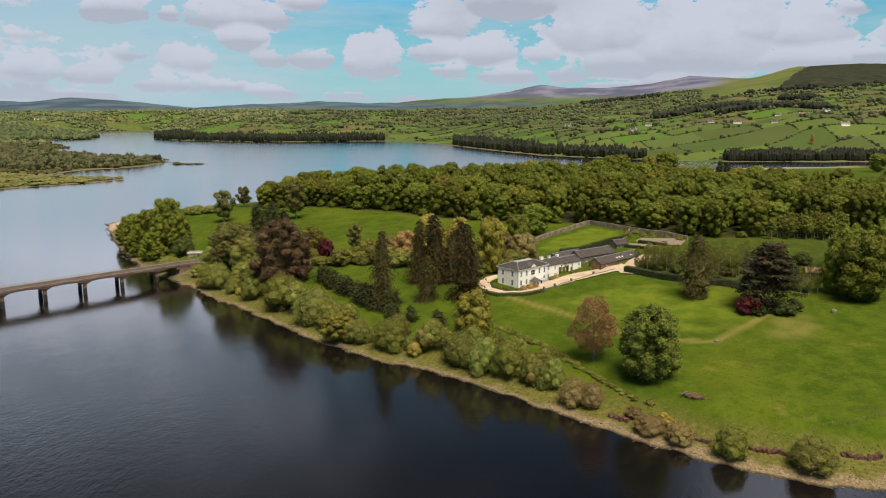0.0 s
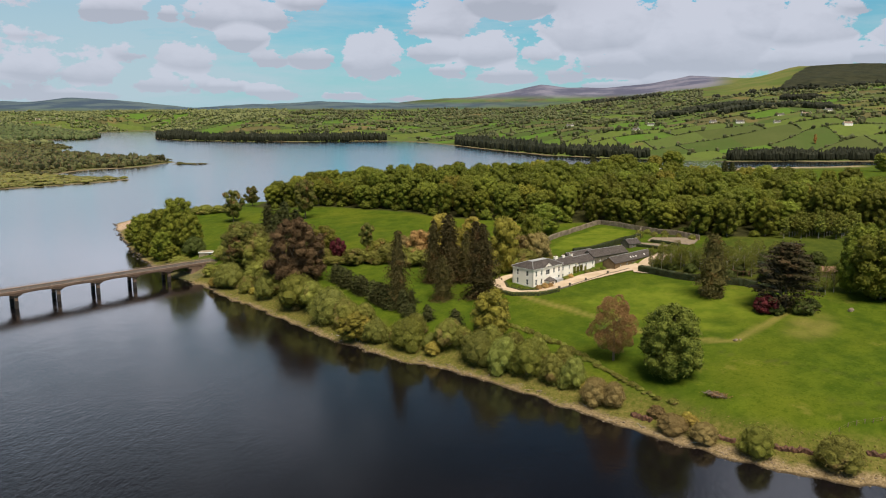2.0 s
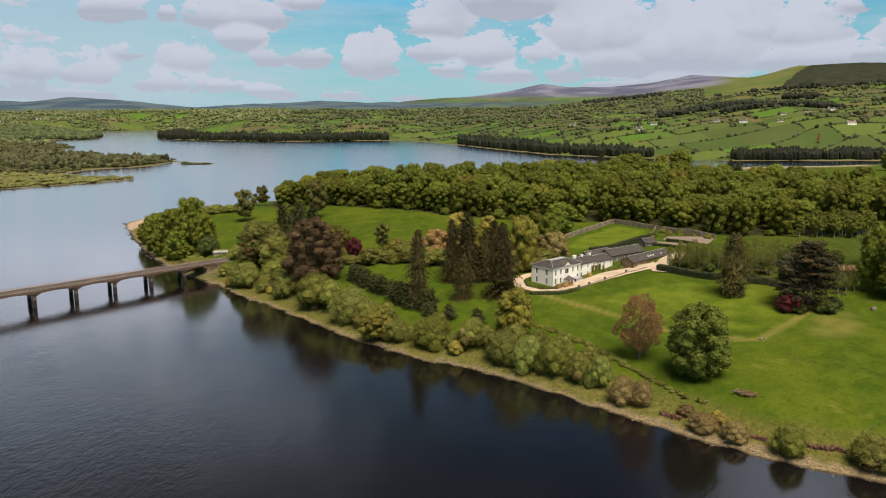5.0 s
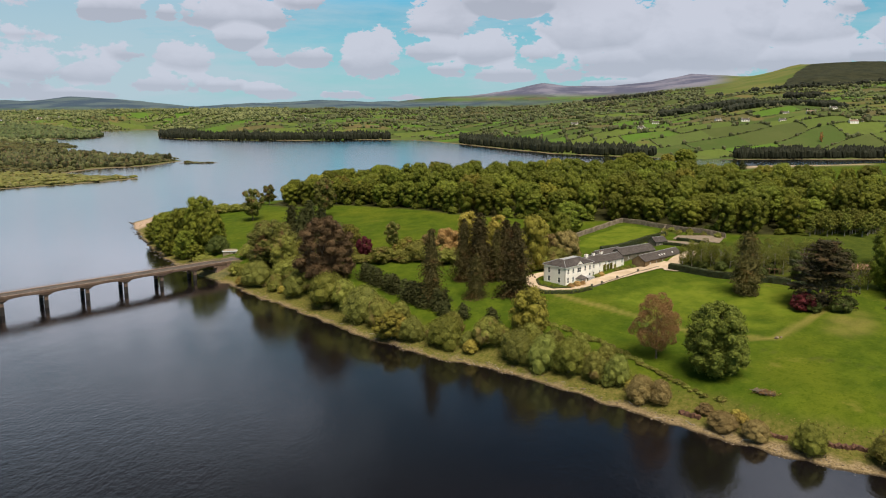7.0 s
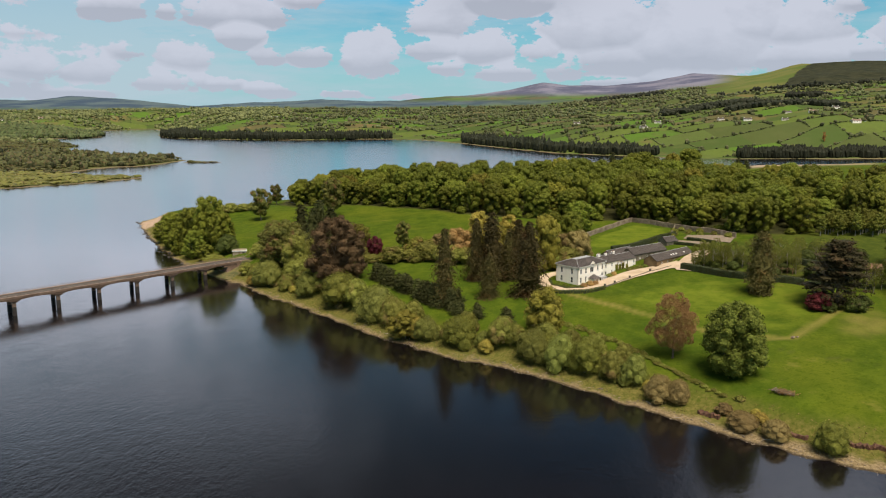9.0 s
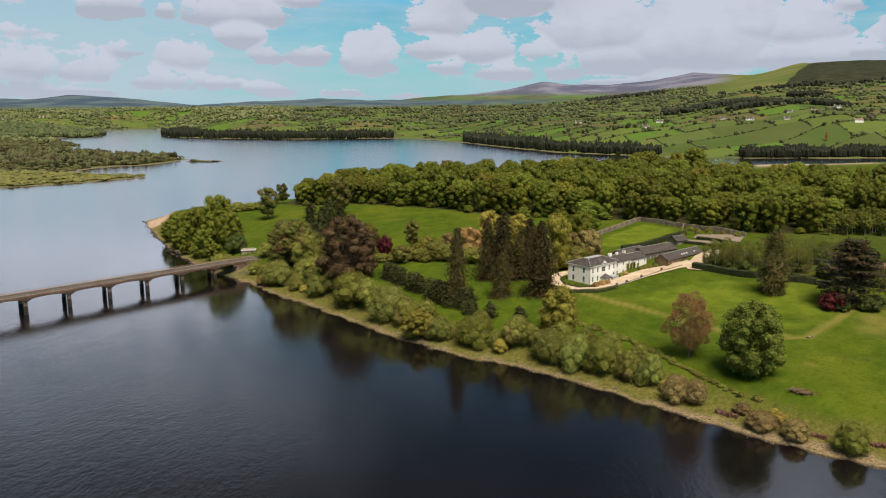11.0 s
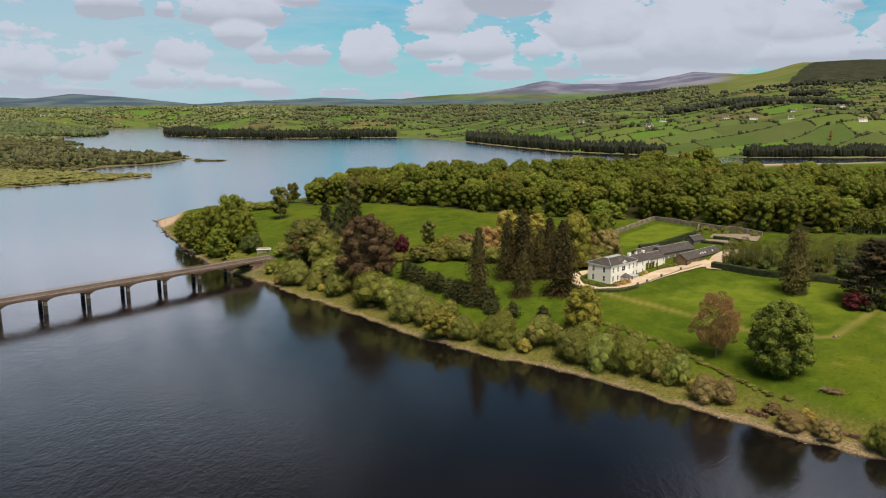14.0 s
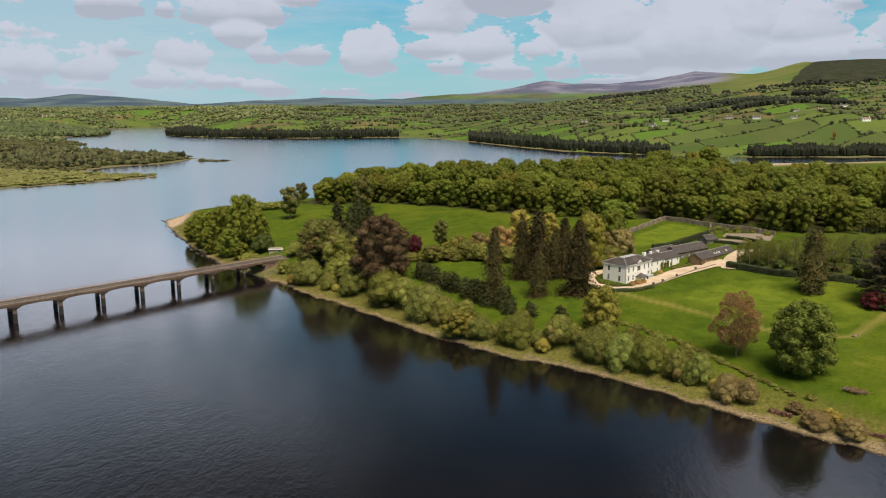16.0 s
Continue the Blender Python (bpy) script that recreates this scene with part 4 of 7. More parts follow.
DARK_FIR = [(-89.5, 400.8, 28.4, 7.5), (-101.9, 415.1, 23.7, 6.8), (-92.6, 395.6, 25.4, 6.8), (-83.0, 396.8, 24.6, 6.6)]
COPPER_BEECH = [(-72.5, 341.0, 31.0, 15.6)]
SPRUCE = [(-24.3, 299.8, 31.2, 5.2), (-6.2, 303.1, 18.7, 4.8), (-3.9, 326.9, 29.8, 7.7), (7.9, 327.9, 26.7, 6.2), (9.6, 302.3, 30.7, 6.9),
          (-10.4, 327.8, 27.5, 4.9), (3.9, 326.9, 22.9, 4.9)]
THICKET = [(29.2, 349.8, 14.9, 5.3), (-69.8, 409.2, 12.6, 7.0), (-95.6, 365.6, 19.3, 6.9), (36.7, 345.7, 16.1, 6.2), (-37.6, 373.7, 11.0, 7.3),
           (-49.2, 367.4, 8.5, 5.5), (-27.0, 383.0, 10.1, 4.9)]
SMALL_FIR = [(-55.2, 341.6, 6.6, 3.4), (-50.0, 332.4, 6.7, 3.3), (-41.3, 319.1, 6.5, 3.4), (-33.1, 304.9, 7.1, 3.2), (-29.1, 299.7, 7.3, 3.2),
             (-52.5, 337.5, 6.6, 3.3), (-47.8, 329.3, 6.4, 3.2), (-43.4, 322.2, 6.0, 3.2), (-39.3, 316.1, 6.6, 3.1), (-35.1, 308.9, 6.7, 3.3),
             (-31.2, 302.8, 7.3, 3.4), (-27.1, 297.7, 7.0, 3.4), (-21.8, 292.6, 7.1, 3.3), (-19.0, 286.4, 4.5, 3.3), (-12.0, 280.3, 5.1, 2.8),
             (-1.7, 272.1, 5.8, 3.1), (-19.1, 298.9, 4.7, 2.5)]
BIRCH = [(85.1, 328.6, 11.7, 3.0), (89.6, 329.7, 12.3, 3.5), (93.8, 329.7, 12.8, 3.5), (98.0, 329.8, 11.5, 3.5), (102.6, 330.8, 12.1, 3.5),
         (107.0, 333.9, 9.3, 3.0), (117.9, 335.1, 9.3, 4.0), (119.3, 324.7, 10.6, 4.4), (124.9, 326.9, 10.1, 3.9), (123.1, 314.5, 10.3, 3.6),
         (136.4, 284.9, 12.5, 2.4), (140.1, 285.9, 13.2, 2.4), (144.8, 289.0, 11.7, 2.6), (134.1, 290.0, 11.3, 2.8), (96.8, 352.4, 7.3, 3.4),
         (122.6, 358.6, 6.9, 4.0), (104.2, 355.5, 7.4, 3.2), (155.5, 302.5, 12.2, 3.9),
         (121.0, 336.0, 9.0, 4.4), (127.5, 340.0, 10.0, 4.6), (133.5, 335.0, 10.0, 4.6), (139.5, 331.0, 9.5, 4.4), (129.0, 329.0, 8.0, 4.0), (137.0, 342.0, 9.0, 4.4), (144.0, 338.0, 9.0, 4.4),
         (148.0, 330.0, 10.0, 4.8), (152.0, 341.0, 8.5, 4.2), (91.5, 335.5, 10.5, 4.0), (96.0, 333.0, 11.0, 4.0), (101.0, 334.5, 10.0, 4.2), (106.0, 328.5, 10.5, 4.0), (112.0, 330.0, 9.5, 4.2), (115.5, 322.0, 10.0, 4.0)]
LARCH = [(165.2, 389.7, 10.5, 2.2), (170.7, 395.7, 11.9, 2.2), (174.9, 398.9, 10.4, 2.2), (174.4, 390.7, 11.4, 2.2), (178.6, 393.8, 10.0, 2.2),
         (183.0, 396.9, 11.3, 2.2), (182.2, 388.7, 12.2, 2.2), (186.5, 391.8, 10.8, 2.2), (190.9, 394.9, 9.4, 2.2), (189.9, 386.7, 10.4, 2.2),
         (193.8, 388.8, 11.6, 2.2), (198.7, 392.9, 10.3, 2.2)]
BAND = [(-145.0, 403.3, 4.4, 5.2), (-139.3, 397.1, 5.5, 5.4), (-150.1, 412.6, 3.8, 4.0), (-183.9, 550.4, 5.9, 3.3), (-176.7, 548.5, 5.9, 3.7),
        (-167.9, 547.6, 5.4, 4.1), (-161.3, 548.7, 5.0, 2.8), (-66.9, 377.5, 7.6, 4.3), (-48.1, 372.6, 5.5, 4.2), (-39.9, 368.6, 6.3, 4.7),
        (-33.2, 368.6, 8.6, 4.7), (-25.7, 363.6, 8.4, 4.6), (-18.3, 358.6, 7.8, 4.9), (-11.3, 357.6, 7.2, 4.0), (15.5, 338.3, 8.4, 4.3),
        (24.5, 339.4, 8.4, 4.6), (31.1, 341.5, 8.5, 4.4), (38.7, 347.8, 8.1, 4.7), (-86.8, 377.2, 11.7, 6.5), (-87.2, 351.3, 10.9, 6.6),
        (-60.8, 371.4, 3.4, 3.6), (-53.3, 369.5, 4.0, 3.9)]
GARDEN_MASS = [(110.3, 308.3, 6.2, 4.0), (127.1, 307.4, 8.1, 4.6), (134.5, 330.2, 6.6, 4.5), (141.5, 303.5, 7.5, 4.6), (145.5, 319.0, 6.9, 4.8),
               (156.9, 328.2, 6.6, 4.4), (149.2, 351.8, 4.4, 3.4),
               (112.5, 264.5, 4.0, 3.4), (121.5, 263.5, 5.5, 4.2), (126.0, 268.0, 5.0, 3.8), (88.5, 333.5, 4.2, 3.2), (94.5, 330.5, 3.8, 3.0), (101.5, 326.5, 4.4, 3.2), (108.5, 322.5, 3.8, 3.0), (98.0, 337.0, 3.6, 3.0), (106.0, 332.0, 4.0, 3.2), (113.5, 327.0, 4.4, 3.4),
               (119.5, 318.5, 4.2, 3.2), (130.5, 313.5, 4.6, 3.6), (136.0, 309.0, 4.8, 3.6), (111.0, 342.0, 3.4, 3.0), (103.0, 346.0, 3.2, 2.8)]
WILLOW = [(-110.9, 361.4, 12.9, 8.5), (-99.9, 349.3, 8.4, 5.0), (-87.9, 337.1, 11.9, 6.9), (-71.0, 319.8, 15.8, 10.2), (-53.7, 298.5, 14.6, 9.6),
          (-46.3, 290.3, 12.6, 6.7), (-33.0, 272.9, 9.9, 5.6), (-20.7, 264.8, 12.5, 7.5), (-12.4, 260.8, 6.2, 3.4), (-5.6, 258.9, 10.7, 6.2),
          (4.2, 247.5, 12.2, 7.1)]
WILLOW_TWO = [(12.2, 240.4, 13.0, 6.1), (19.6, 235.4, 12.7, 6.0), (26.9, 228.3, 10.2, 4.8), (32.7, 224.2, 10.4, 4.7), (37.9, 214.0, 7.9, 4.5),
              (42.5, 211.0, 7.1, 3.8), (55.0, 194.5, 5.3, 4.6), (61.6, 188.4, 5.5, 4.0), (72.3, 180.4, 8.5, 5.0), (89.3, 173.2, 8.7, 6.4)]
WILLOW_BACK = [(-80.5, 338.6, 11.1, 7.7), (-97.0, 357.0, 10.0, 6.2), (-62.6, 311.8, 12.4, 5.9), (-37.8, 284.3, 10.1, 4.8), (-17.3, 269.3, 9.8, 4.5),
               (-0.8, 256.9, 7.7, 4.3), (8.8, 249.8, 10.9, 4.8), (16.1, 243.7, 10.5, 4.7), (23.1, 237.9, 9.8, 4.4), (30.6, 231.7, 8.5, 3.9),
               (-127.1, 383.9, 6.5, 4.3), (-119.0, 373.7, 8.7, 4.8)]



def back(rows, by, k=1.0):
    """The rows moved away from the water, with crowns k times as wide."""
    return [(x + 0.69 * by, y + 0.73 * by, h, r * k) for x, y, h, r in rows]


def grove(name, label, kind, seeds, own, rows, leaf, bark=BARK, group="", stem="trunk", **shape):
    """Trees of one kind: as many different ones as seeds, then copies, at the rows."""
    protos = [tree(name, label, *kind(k, *own, **shape), LEAF[leaf if isinstance(leaf, str) else leaf[i]], bark, group, stem) for i, k in enumerate(seeds)]
    plant(protos, own, rows)
    return protos


grove("horse_chestnut", "dense green horse chestnut tree standing alone in the meadow", broadleaf, [11], (22, 10.5), CHESTNUT, "chestnut", base=0.01, n=60, count=17000, size=0.34, lobe=(0.18, 0.27), lean=0.05, belly=0.45, twigs=2)
grove("copper_tree", "thin bronze tree just coming into leaf in the meadow", broadleaf, [12], (21, 7.5), COPPER_TREE, "bud", BARK, base=0.12, n=30, count=30000, size=0.18, lobe=(0.20, 0.36), core=0.0, loose=1.5, lean=0.3)
grove("oak_tree", "young yellow-green oak tree above the lake shrubs", broadleaf, [13, 14], (17, 7.5), YOUNG_OAK, "oak", base=0.05, n=26, count=5500, size=0.32)
grove("cypress_tree", "tall dark columnar cypress tree beside the garden hedge", conifer, [15], (24.6, 5.7), CYPRESS, "spruce", base=0.0, tiers=52, size=0.36, droop=0.2, taper=0.36, per=40, ragged=0.16, heart=0.74)
grove("cedar_tree", "broad dark cedar tree at the edge of the lawn", cedar, [16], (25.8, 11.5), CEDAR, "cedar")
grove("maple_tree", "small crimson maple tree", broadleaf, [17, 18], (7, 4.4), MAPLE, "maple", base=0.02, n=16, count=1800, size=0.26)
grove("lime_tree", "full light green lime tree", broadleaf, [19, 20, 21], (24, 10), LIME, "lime", base=0.02, n=30, count=8000, size=0.40)
grove("park_tree", "broad domed park tree with green and bronze leaves", broadleaf, [72], (25.7, 12.8), [(-105.7, 379.0, 24.5, 15.0)], "bronze", base=0.0, n=52, count=13000, size=0.32, lobe=(0.16, 0.30), lean=0.12, belly=0.5, twigs=2)
grove("shore_tree", "leafy green tree in the clump by the bridge", broadleaf, [22, 23, 24], (26, 11), CLUMP, ("ash", "lime", "ash"), BARK, "clump at the bridge", base=0.0, n=54, count=10500, size=0.31, lobe=(0.17, 0.30), twigs=2, lean=0.1, belly=0.45, loose=0.5)
grove("pine_tree", "brown-green scots pine tree in the pasture", broadleaf, [25, 26], (18, 6.5), SCOTS_PINE, "bronze", base=0.14, n=20, count=3600, size=0.30, lobe=(0.24, 0.38), lean=0.16)
fir_protos = grove("fir_tree", "tall dark fir tree among the beeches", conifer, [27, 28], (24, 6), [(x, y, h, r * 1.25) for x, y, h, r in DARK_FIR], "fir", tiers=46, size=0.42, taper=0.5, per=20, heart=0.58)
dark_fir = fir_protos[0]
grove("copper_beech", "big purple-brown copper beech tree", broadleaf, [29], (30, 13.5), COPPER_BEECH, "copper", base=0.0, n=64, count=24000, size=0.27, lobe=(0.13, 0.24), lean=0.06, belly=0.34, twigs=2, loose=0.8)
grove("spruce_tree", "tall ragged dark spruce tree on the lawn", conifer, [30, 31, 32], (27, 6), [(x, y, h, r * 1.14) for x, y, h, r in SPRUCE], "spruce", tiers=40, size=0.36, droop=0.5, taper=0.47, per=44, along=6, ragged=0.34, heart=0.56)
grove("bronze_tree", "pinkish bronze tree just coming into leaf behind the spruces", broadleaf, [85], (15.7, 7.4), [(-17.4, 362.7, 16.5, 7.6)], "bud", base=0.05, n=26, count=9000, size=0.24, lean=0.2)
grove("golden_tree", "golden young oak tree behind the spruces", broadleaf, [86, 87], (22, 7), [(-7.0, 372.0, 22.5, 7.4), (8.5, 379.0, 19.0, 6.5), (24.0, 352.0, 22.0, 7.0)], "gold", base=0.05, n=28, count=6500, size=0.28, lean=0.15)
grove("garden_tree", "leafy tree with green and bronze leaves", broadleaf, [33, 34, 35], (14, 7), [(x, y, h, r * 1.15) for x, y, h, r in THICKET], ("osier", "mixed", "hazel"), base=0.0, n=24, count=6000, size=0.28, lean=0.2)
grove("small_fir_tree", "small dark fir tree in a close row", conifer, [36, 37, 38], (8.4, 3.3), [(x, y, h * 1.25, r * 1.25) for x, y, h, r in SMALL_FIR], "fir", BARK, "row of small firs", base=0.0, tiers=22, size=0.34, droop=0.12, taper=0.38, per=15, along=4, ragged=0.2, heart=0.6)
grove("willow_shrub", "rounded grey-green willow shrub on the lake shore", shrub, [40, 41, 42, 43], (12, 8), back(WILLOW, 2.6, 0.98), ("willow", "hazel", "willow", "birch"), BARK, "shore shrubs", "stem", n=17, count=9500, size=0.25)
grove("willow_shrub", "rounded olive-green willow shrub on the lake shore", shrub, [44, 45, 48], (9, 5.5), back(WILLOW_TWO[:4], 1.8, 1.0) + WILLOW_TWO[8:], ("willow", "birch", "hazel"), BARK, "shore shrubs", "stem", n=14, count=8500, size=0.18)
hazels = grove("hazel_shrub", "green and bronze hazel shrub behind the shore willows", shrub, [46, 47], (10, 5.5), back(WILLOW_BACK, 2.0, 1.0), "hazel", BARK, "shore shrubs", "stem", n=13, count=5200, size=0.25)
grove("osier_shrub", "brownish osier shrub coming into leaf on the lake shore", shrub, [49, 39], (9, 5.5), [(x, y, h * (1.05 if x < 45 else 0.95), r * 0.9) for x, y, h, r in back(WILLOW_TWO[4:8], 0.8, 1.15)], "osier", BARK, "shore shrubs", "stem", n=18, count=9500, size=0.19)
grove("golden_willow_shrub", "yellow-green willow shrub among the shore shrubs", shrub, [55], (9, 5), [(-36.2, 279.0, 9.0, 5.4), (-10.0, 258.5, 5.5, 3.2), (-118.0, 366.0, 5.0, 3.6)], "gold", BARK, "shore shrubs", "stem", n=13, count=5000, size=0.2)
grove("laurel_shrub", "dark evergreen laurel shrub in the garden", shrub, [64, 65], (7, 4.5), GARDEN_MASS, "laurel", BARK, "garden laurels", "stem", n=12, count=3200, size=0.24)
# low bushes between them along the top of the bank
rs = random.Random(31)
low_rows = []
for i in range(46):
    x = rs.uniform(-125, 62)
    line = np.linspace(165, 400, 471)
    far_in = shore_distance(np.full(471, x), line)[0]
    r0 = rs.uniform(1.5, 3.0)
    low_rows.append((x, float(line[np.argmin(abs(far_in - rs.uniform(8.5, 15.0)))]), r0 * rs.uniform(1.0, 1.6), r0))
grove("low_willow_shrub", "low pale willow bush on the lake bank", shrub, [80, 81, 82, 83], (3.5, 2.4), low_rows, ("willow", "gold", "hazel", "osier"), BARK, "shore shrubs", "stem", n=9, count=1500, size=0.17)
for i, (x, y, h, r) in enumerate(BAND + [(-122.0, 402.0, 6.0, 4.0), (-116.5, 408.5, 7.0, 4.6), (-125.0, 415.5, 4.0, 3.0)]):
    stand(hazels[i % 2], (10, 5.5), x, y, h * 1.1, r * 1.3, 71 * i)
grove("holm_oak", "dark rounded evergreen oak beside the clump", shrub, [77], (11, 7), [(-143.5, 418.0, 11.5, 7.2)], "laurel", BARK, "", "stem", n=16, count=5200, size=0.26)

grove("birch_tree", "slim garden birch tree with a pale stem", broadleaf, [50, 51, 52], (12, 3.6), [(x, y, h * 0.95, r * 0.85) for x, y, h, r in BIRCH], "birch", PALE_BARK, "garden birches", base=0.2, n=18, count=3200, size=0.19, core=0.0, lean=0.25, loose=1.1)
grove("larch_tree", "slender pale-stemmed larch tree at the wood edge", broadleaf, [53, 54], (10, 2.4), [(x, y - 9, h, r * 1.4) for x, y, h, r in LARCH] + [(x + 7, y - 3, h * 1.1, r * 1.5) for x, y, h, r in LARCH], "birch", PALE_BARK, "larch rows", base=0.25, n=16, count=1500, size=0.24, core=0.5)

# the beech wood behind the house: one tree in each cell of a jittered net
wood_protos = [tree("beech_tree", "tall spring-green beech tree in the wood behind the house", *broadleaf(60 + s, 24, 9.5, 0.0, 34, 8500, 0.27, (0.20, 0.42), 2, core=0.66, lean=0.14, belly=0.66, loose=0.45), LEAF[("beech", "lime", "beech", "oakish", "beech", "ash")[s]], BARK, "beech wood") for s in range(6)]
rng = random.Random(5)
spots = []
for i in range(-12, 26):
    for j in range(25, 50):
        spots.append((i * 15.5 + (j % 2) * 7.7 + rng.uniform(-3, 3), j * 14.0 + rng.uniform(-3, 3)))
inner = inland(np.array([s[0] for s in spots]), np.array([s[1] for s in spots]), np.array(WOOD, float))
deep_wood = []
front_row = np.array([(-140, 572), (-103, 557), (-68, 538), (-27, 509), (-10, 491), (10, 477), (33, 466), (60, 455), (86, 449), (96, 438), (112, 417), (130, 391), (147, 385), (164, 390)], float)
for a, b in zip(front_row, front_row[1:]):
    k = max(1, int(np.hypot(*(b - a)) / 12))
    for i in range(k):
        x, y = a + (b - a) * (i + rng.uniform(0.2, 0.8)) / k
        stand(wood_protos[rng.choice((0, 1, 1, 4, 5, 2))], (24, 9.5), x, y, rng.uniform(15, 21), rng.uniform(6.2, 8.4), rng.uniform(0, 360))
for (x, y), k in zip(spots, inner):
    if 9.0 < k and x < 0.60 * y:
        h, r = rng.uniform(17, 27), rng.uniform(6.8, 9.6)
        h = h * np.interp(x, (-130, -70, 80, 150), (0.8, 1.0, 1.0, 0.92))
        if k > 48 and y > 470:
            deep_wood.append((x, y, h, r))
            continue
        p = wood_protos[rng.choice((0, 0, 1, 1, 2, 3, 4, 4, 5, 5) if x > -95 else (0, 2, 3, 3, 5))]
        stand(p, (24, 9.5), x, y, h, r, rng.uniform(0, 360))
# tops of the trees deeper in
dr = np.random.RandomState(9)
bits = []
for x, y, h, r in deep_wood:
    g = land(x, y)
    tops = [(0, 0, h * 0.82, r * 0.42)]
    for i in range(13):
        a, w = i * 2.39996, math.sqrt((i + 0.5) / 13)
        q = r * dr.uniform(0.24, 0.38)
        tops.append((math.cos(a) * w * (r - q), math.sin(a) * w * (r - q), h * (1 - 0.42 * w * w) * dr.uniform(0.93, 1.03) - q, q))
    v, f = lobes_mesh(dr, tops, 1300, 0.36, 0.6, loose=0.55)
    bits.append((v + (x, y, g), f))
vs, fs, k = [], [], 0
for v, f in bits:
    vs += v.tolist()
    fs += [[i + k for i in q] for q in f]
    k += len(v)
tagged(mesh_object("beech_wood_canopy", vs, fs, LEAF["beech"]), "spring-green canopy of the beech wood farther back", "wood", kind="stuff")
for s, p in enumerate(wood_protos):
    settle(p, (24, 9.5), 100 + 14 * s, 500 + 4 * s, 23, 9)
# undergrowth along the foot of the wood
under = [tree("elder_shrub", "green elder shrub at the foot of the wood", *shrub(58 + i, 8, 4.5, 11, 1300, 0.34), LEAF["beech"], BARK, "undergrowth", "stem") for i in range(2)]
edge = np.array(WOOD[1:16], float)
for a, b in zip(edge, edge[1:]):
    k = int(np.hypot(*(b - a)) / 14)
    for i in range(k):
        x, y = a + (b - a) * (i + rng.random()) / max(k, 1)
        stand(under[rng.randint(0, 1)], (8, 4.5), x + rng.uniform(-2, 2), y + rng.uniform(1, 6), rng.uniform(3, 6.5), rng.uniform(3.0, 4.6), rng.uniform(0, 360))
for i, p in enumerate(under):
    settle(p, (8, 4.5), 20 + 22 * i, 466 - 13 * i, 7, 4.5)



# ---- bridge ----
def part(name, bm, material, parent, label=""):
    me = bpy.data.meshes.new(name)
    bm.to_mesh(me)
    bm.free()
    me.materials.append(material)
    ob = new(name, me)
    ob.parent = parent
    if label:
        ob["label"] = label
    return ob


def add_box(bm, x0, x1, y0, y1, z0, z1, bevel=0.0):
    made = bmesh.ops.create_cube(bm, size=1.0, matrix=Matrix.Translation(((x0 + x1) / 2, (y0 + y1) / 2, (z0 + z1) / 2)) @ Matrix.Diagonal((abs(x1 - x0), abs(y1 - y0), abs(z1 - z0), 1)))
    if bevel:
        edges = list({e for v in made["verts"] for e in v.link_edges})
        bmesh.ops.bevel(bm, geom=edges, offset=bevel, segments=1, affect="EDGES")


def boxed(*box, bevel=0.0):
    bm = bmesh.new()
    add_box(bm, *box, bevel=bevel)
    return bm


def prism(outline, y0, y1):
    """The outline (x, z) drawn out from y0 to y1."""
    bm = bmesh.new()
    a = [bm.verts.new((x, y0, z)) for x, z in outline]
    b = [bm.verts.new((x, y1, z)) for x, z in outline]
    n = len(outline)
    bm.faces.new(a)
    bm.faces.new(b[::-1])
    for i in range(n):
        bm.faces.new((a[i], b[i], b[(i + 1) % n], a[(i + 1) % n]))
    bmesh.ops.recalc_face_normals(bm, faces=bm.faces)
    return bm


RAIL = plain("weathered_rail", (0.16, 0.12, 0.10), (0.30, 0.24, 0.20), 0.6, 0.6, 4)
COPING = plain("pale_coping", (0.29, 0.20, 0.155), (0.40, 0.30, 0.24), 0.4, 0.9, 3)
# girder concrete darkened: the shade below the deck is in its colour
BEAM = plain("shaded_beam", (0.065, 0.040, 0.028), (0.12, 0.078, 0.055), 0.25, 0.9, 3)
# local x runs out over the water from the bank, local y across the road
bridge = thing("bridge", "long weathered brown concrete road bridge on paired columns over the lake", "bridge")
bridge.matrix_basis = pose(-138.8, 392.4, 0, 0, 0, math.degrees(math.atan2(-0.737, -0.677))) @ Matrix.Rotation(radians(-0.5), 4, "Y")   # the road climbs a little over the water
SPAN, SOFFIT, ROAD, HALF, LONG = 17.95, 5.5, 7.15, 4.1, 240.0
part("deck", boxed(-26, LONG, -HALF, HALF, SOFFIT + 0.9, ROAD - 0.05), CONCRETE, bridge)
part("road_surface", boxed(-60, LONG, -HALF + 0.9, HALF - 0.9, ROAD - 0.045, ROAD + 0.04), ASPHALT, bridge, "grey asphalt carriageway")
for s in (-1, 1):
    part("footway", boxed(-26, LONG, s * (HALF - 0.9), s * (HALF - 0.25), ROAD - 0.04, ROAD + 0.14), CONCRETE, bridge)
    part("parapet", boxed(-26, LONG, s * (HALF - 0.22), s * (HALF + 0.06), ROAD - 0.45, ROAD + 0.14, bevel=0.04), CONCRETE, bridge)
    part("coping", boxed(-26, LONG, s * (HALF - 0.30), s * (HALF + 0.14), ROAD + 0.144, ROAD + 0.26, bevel=0.03), COPING, bridge)
    for z in (0.58, 0.96):
        part("handrail", boxed(-26, LONG, s * (HALF - 0.12), s * (HALF - 0.04), ROAD + z, ROAD + z + 0.07), RAIL, bridge, "weathered metal rail")
post_mesh = None
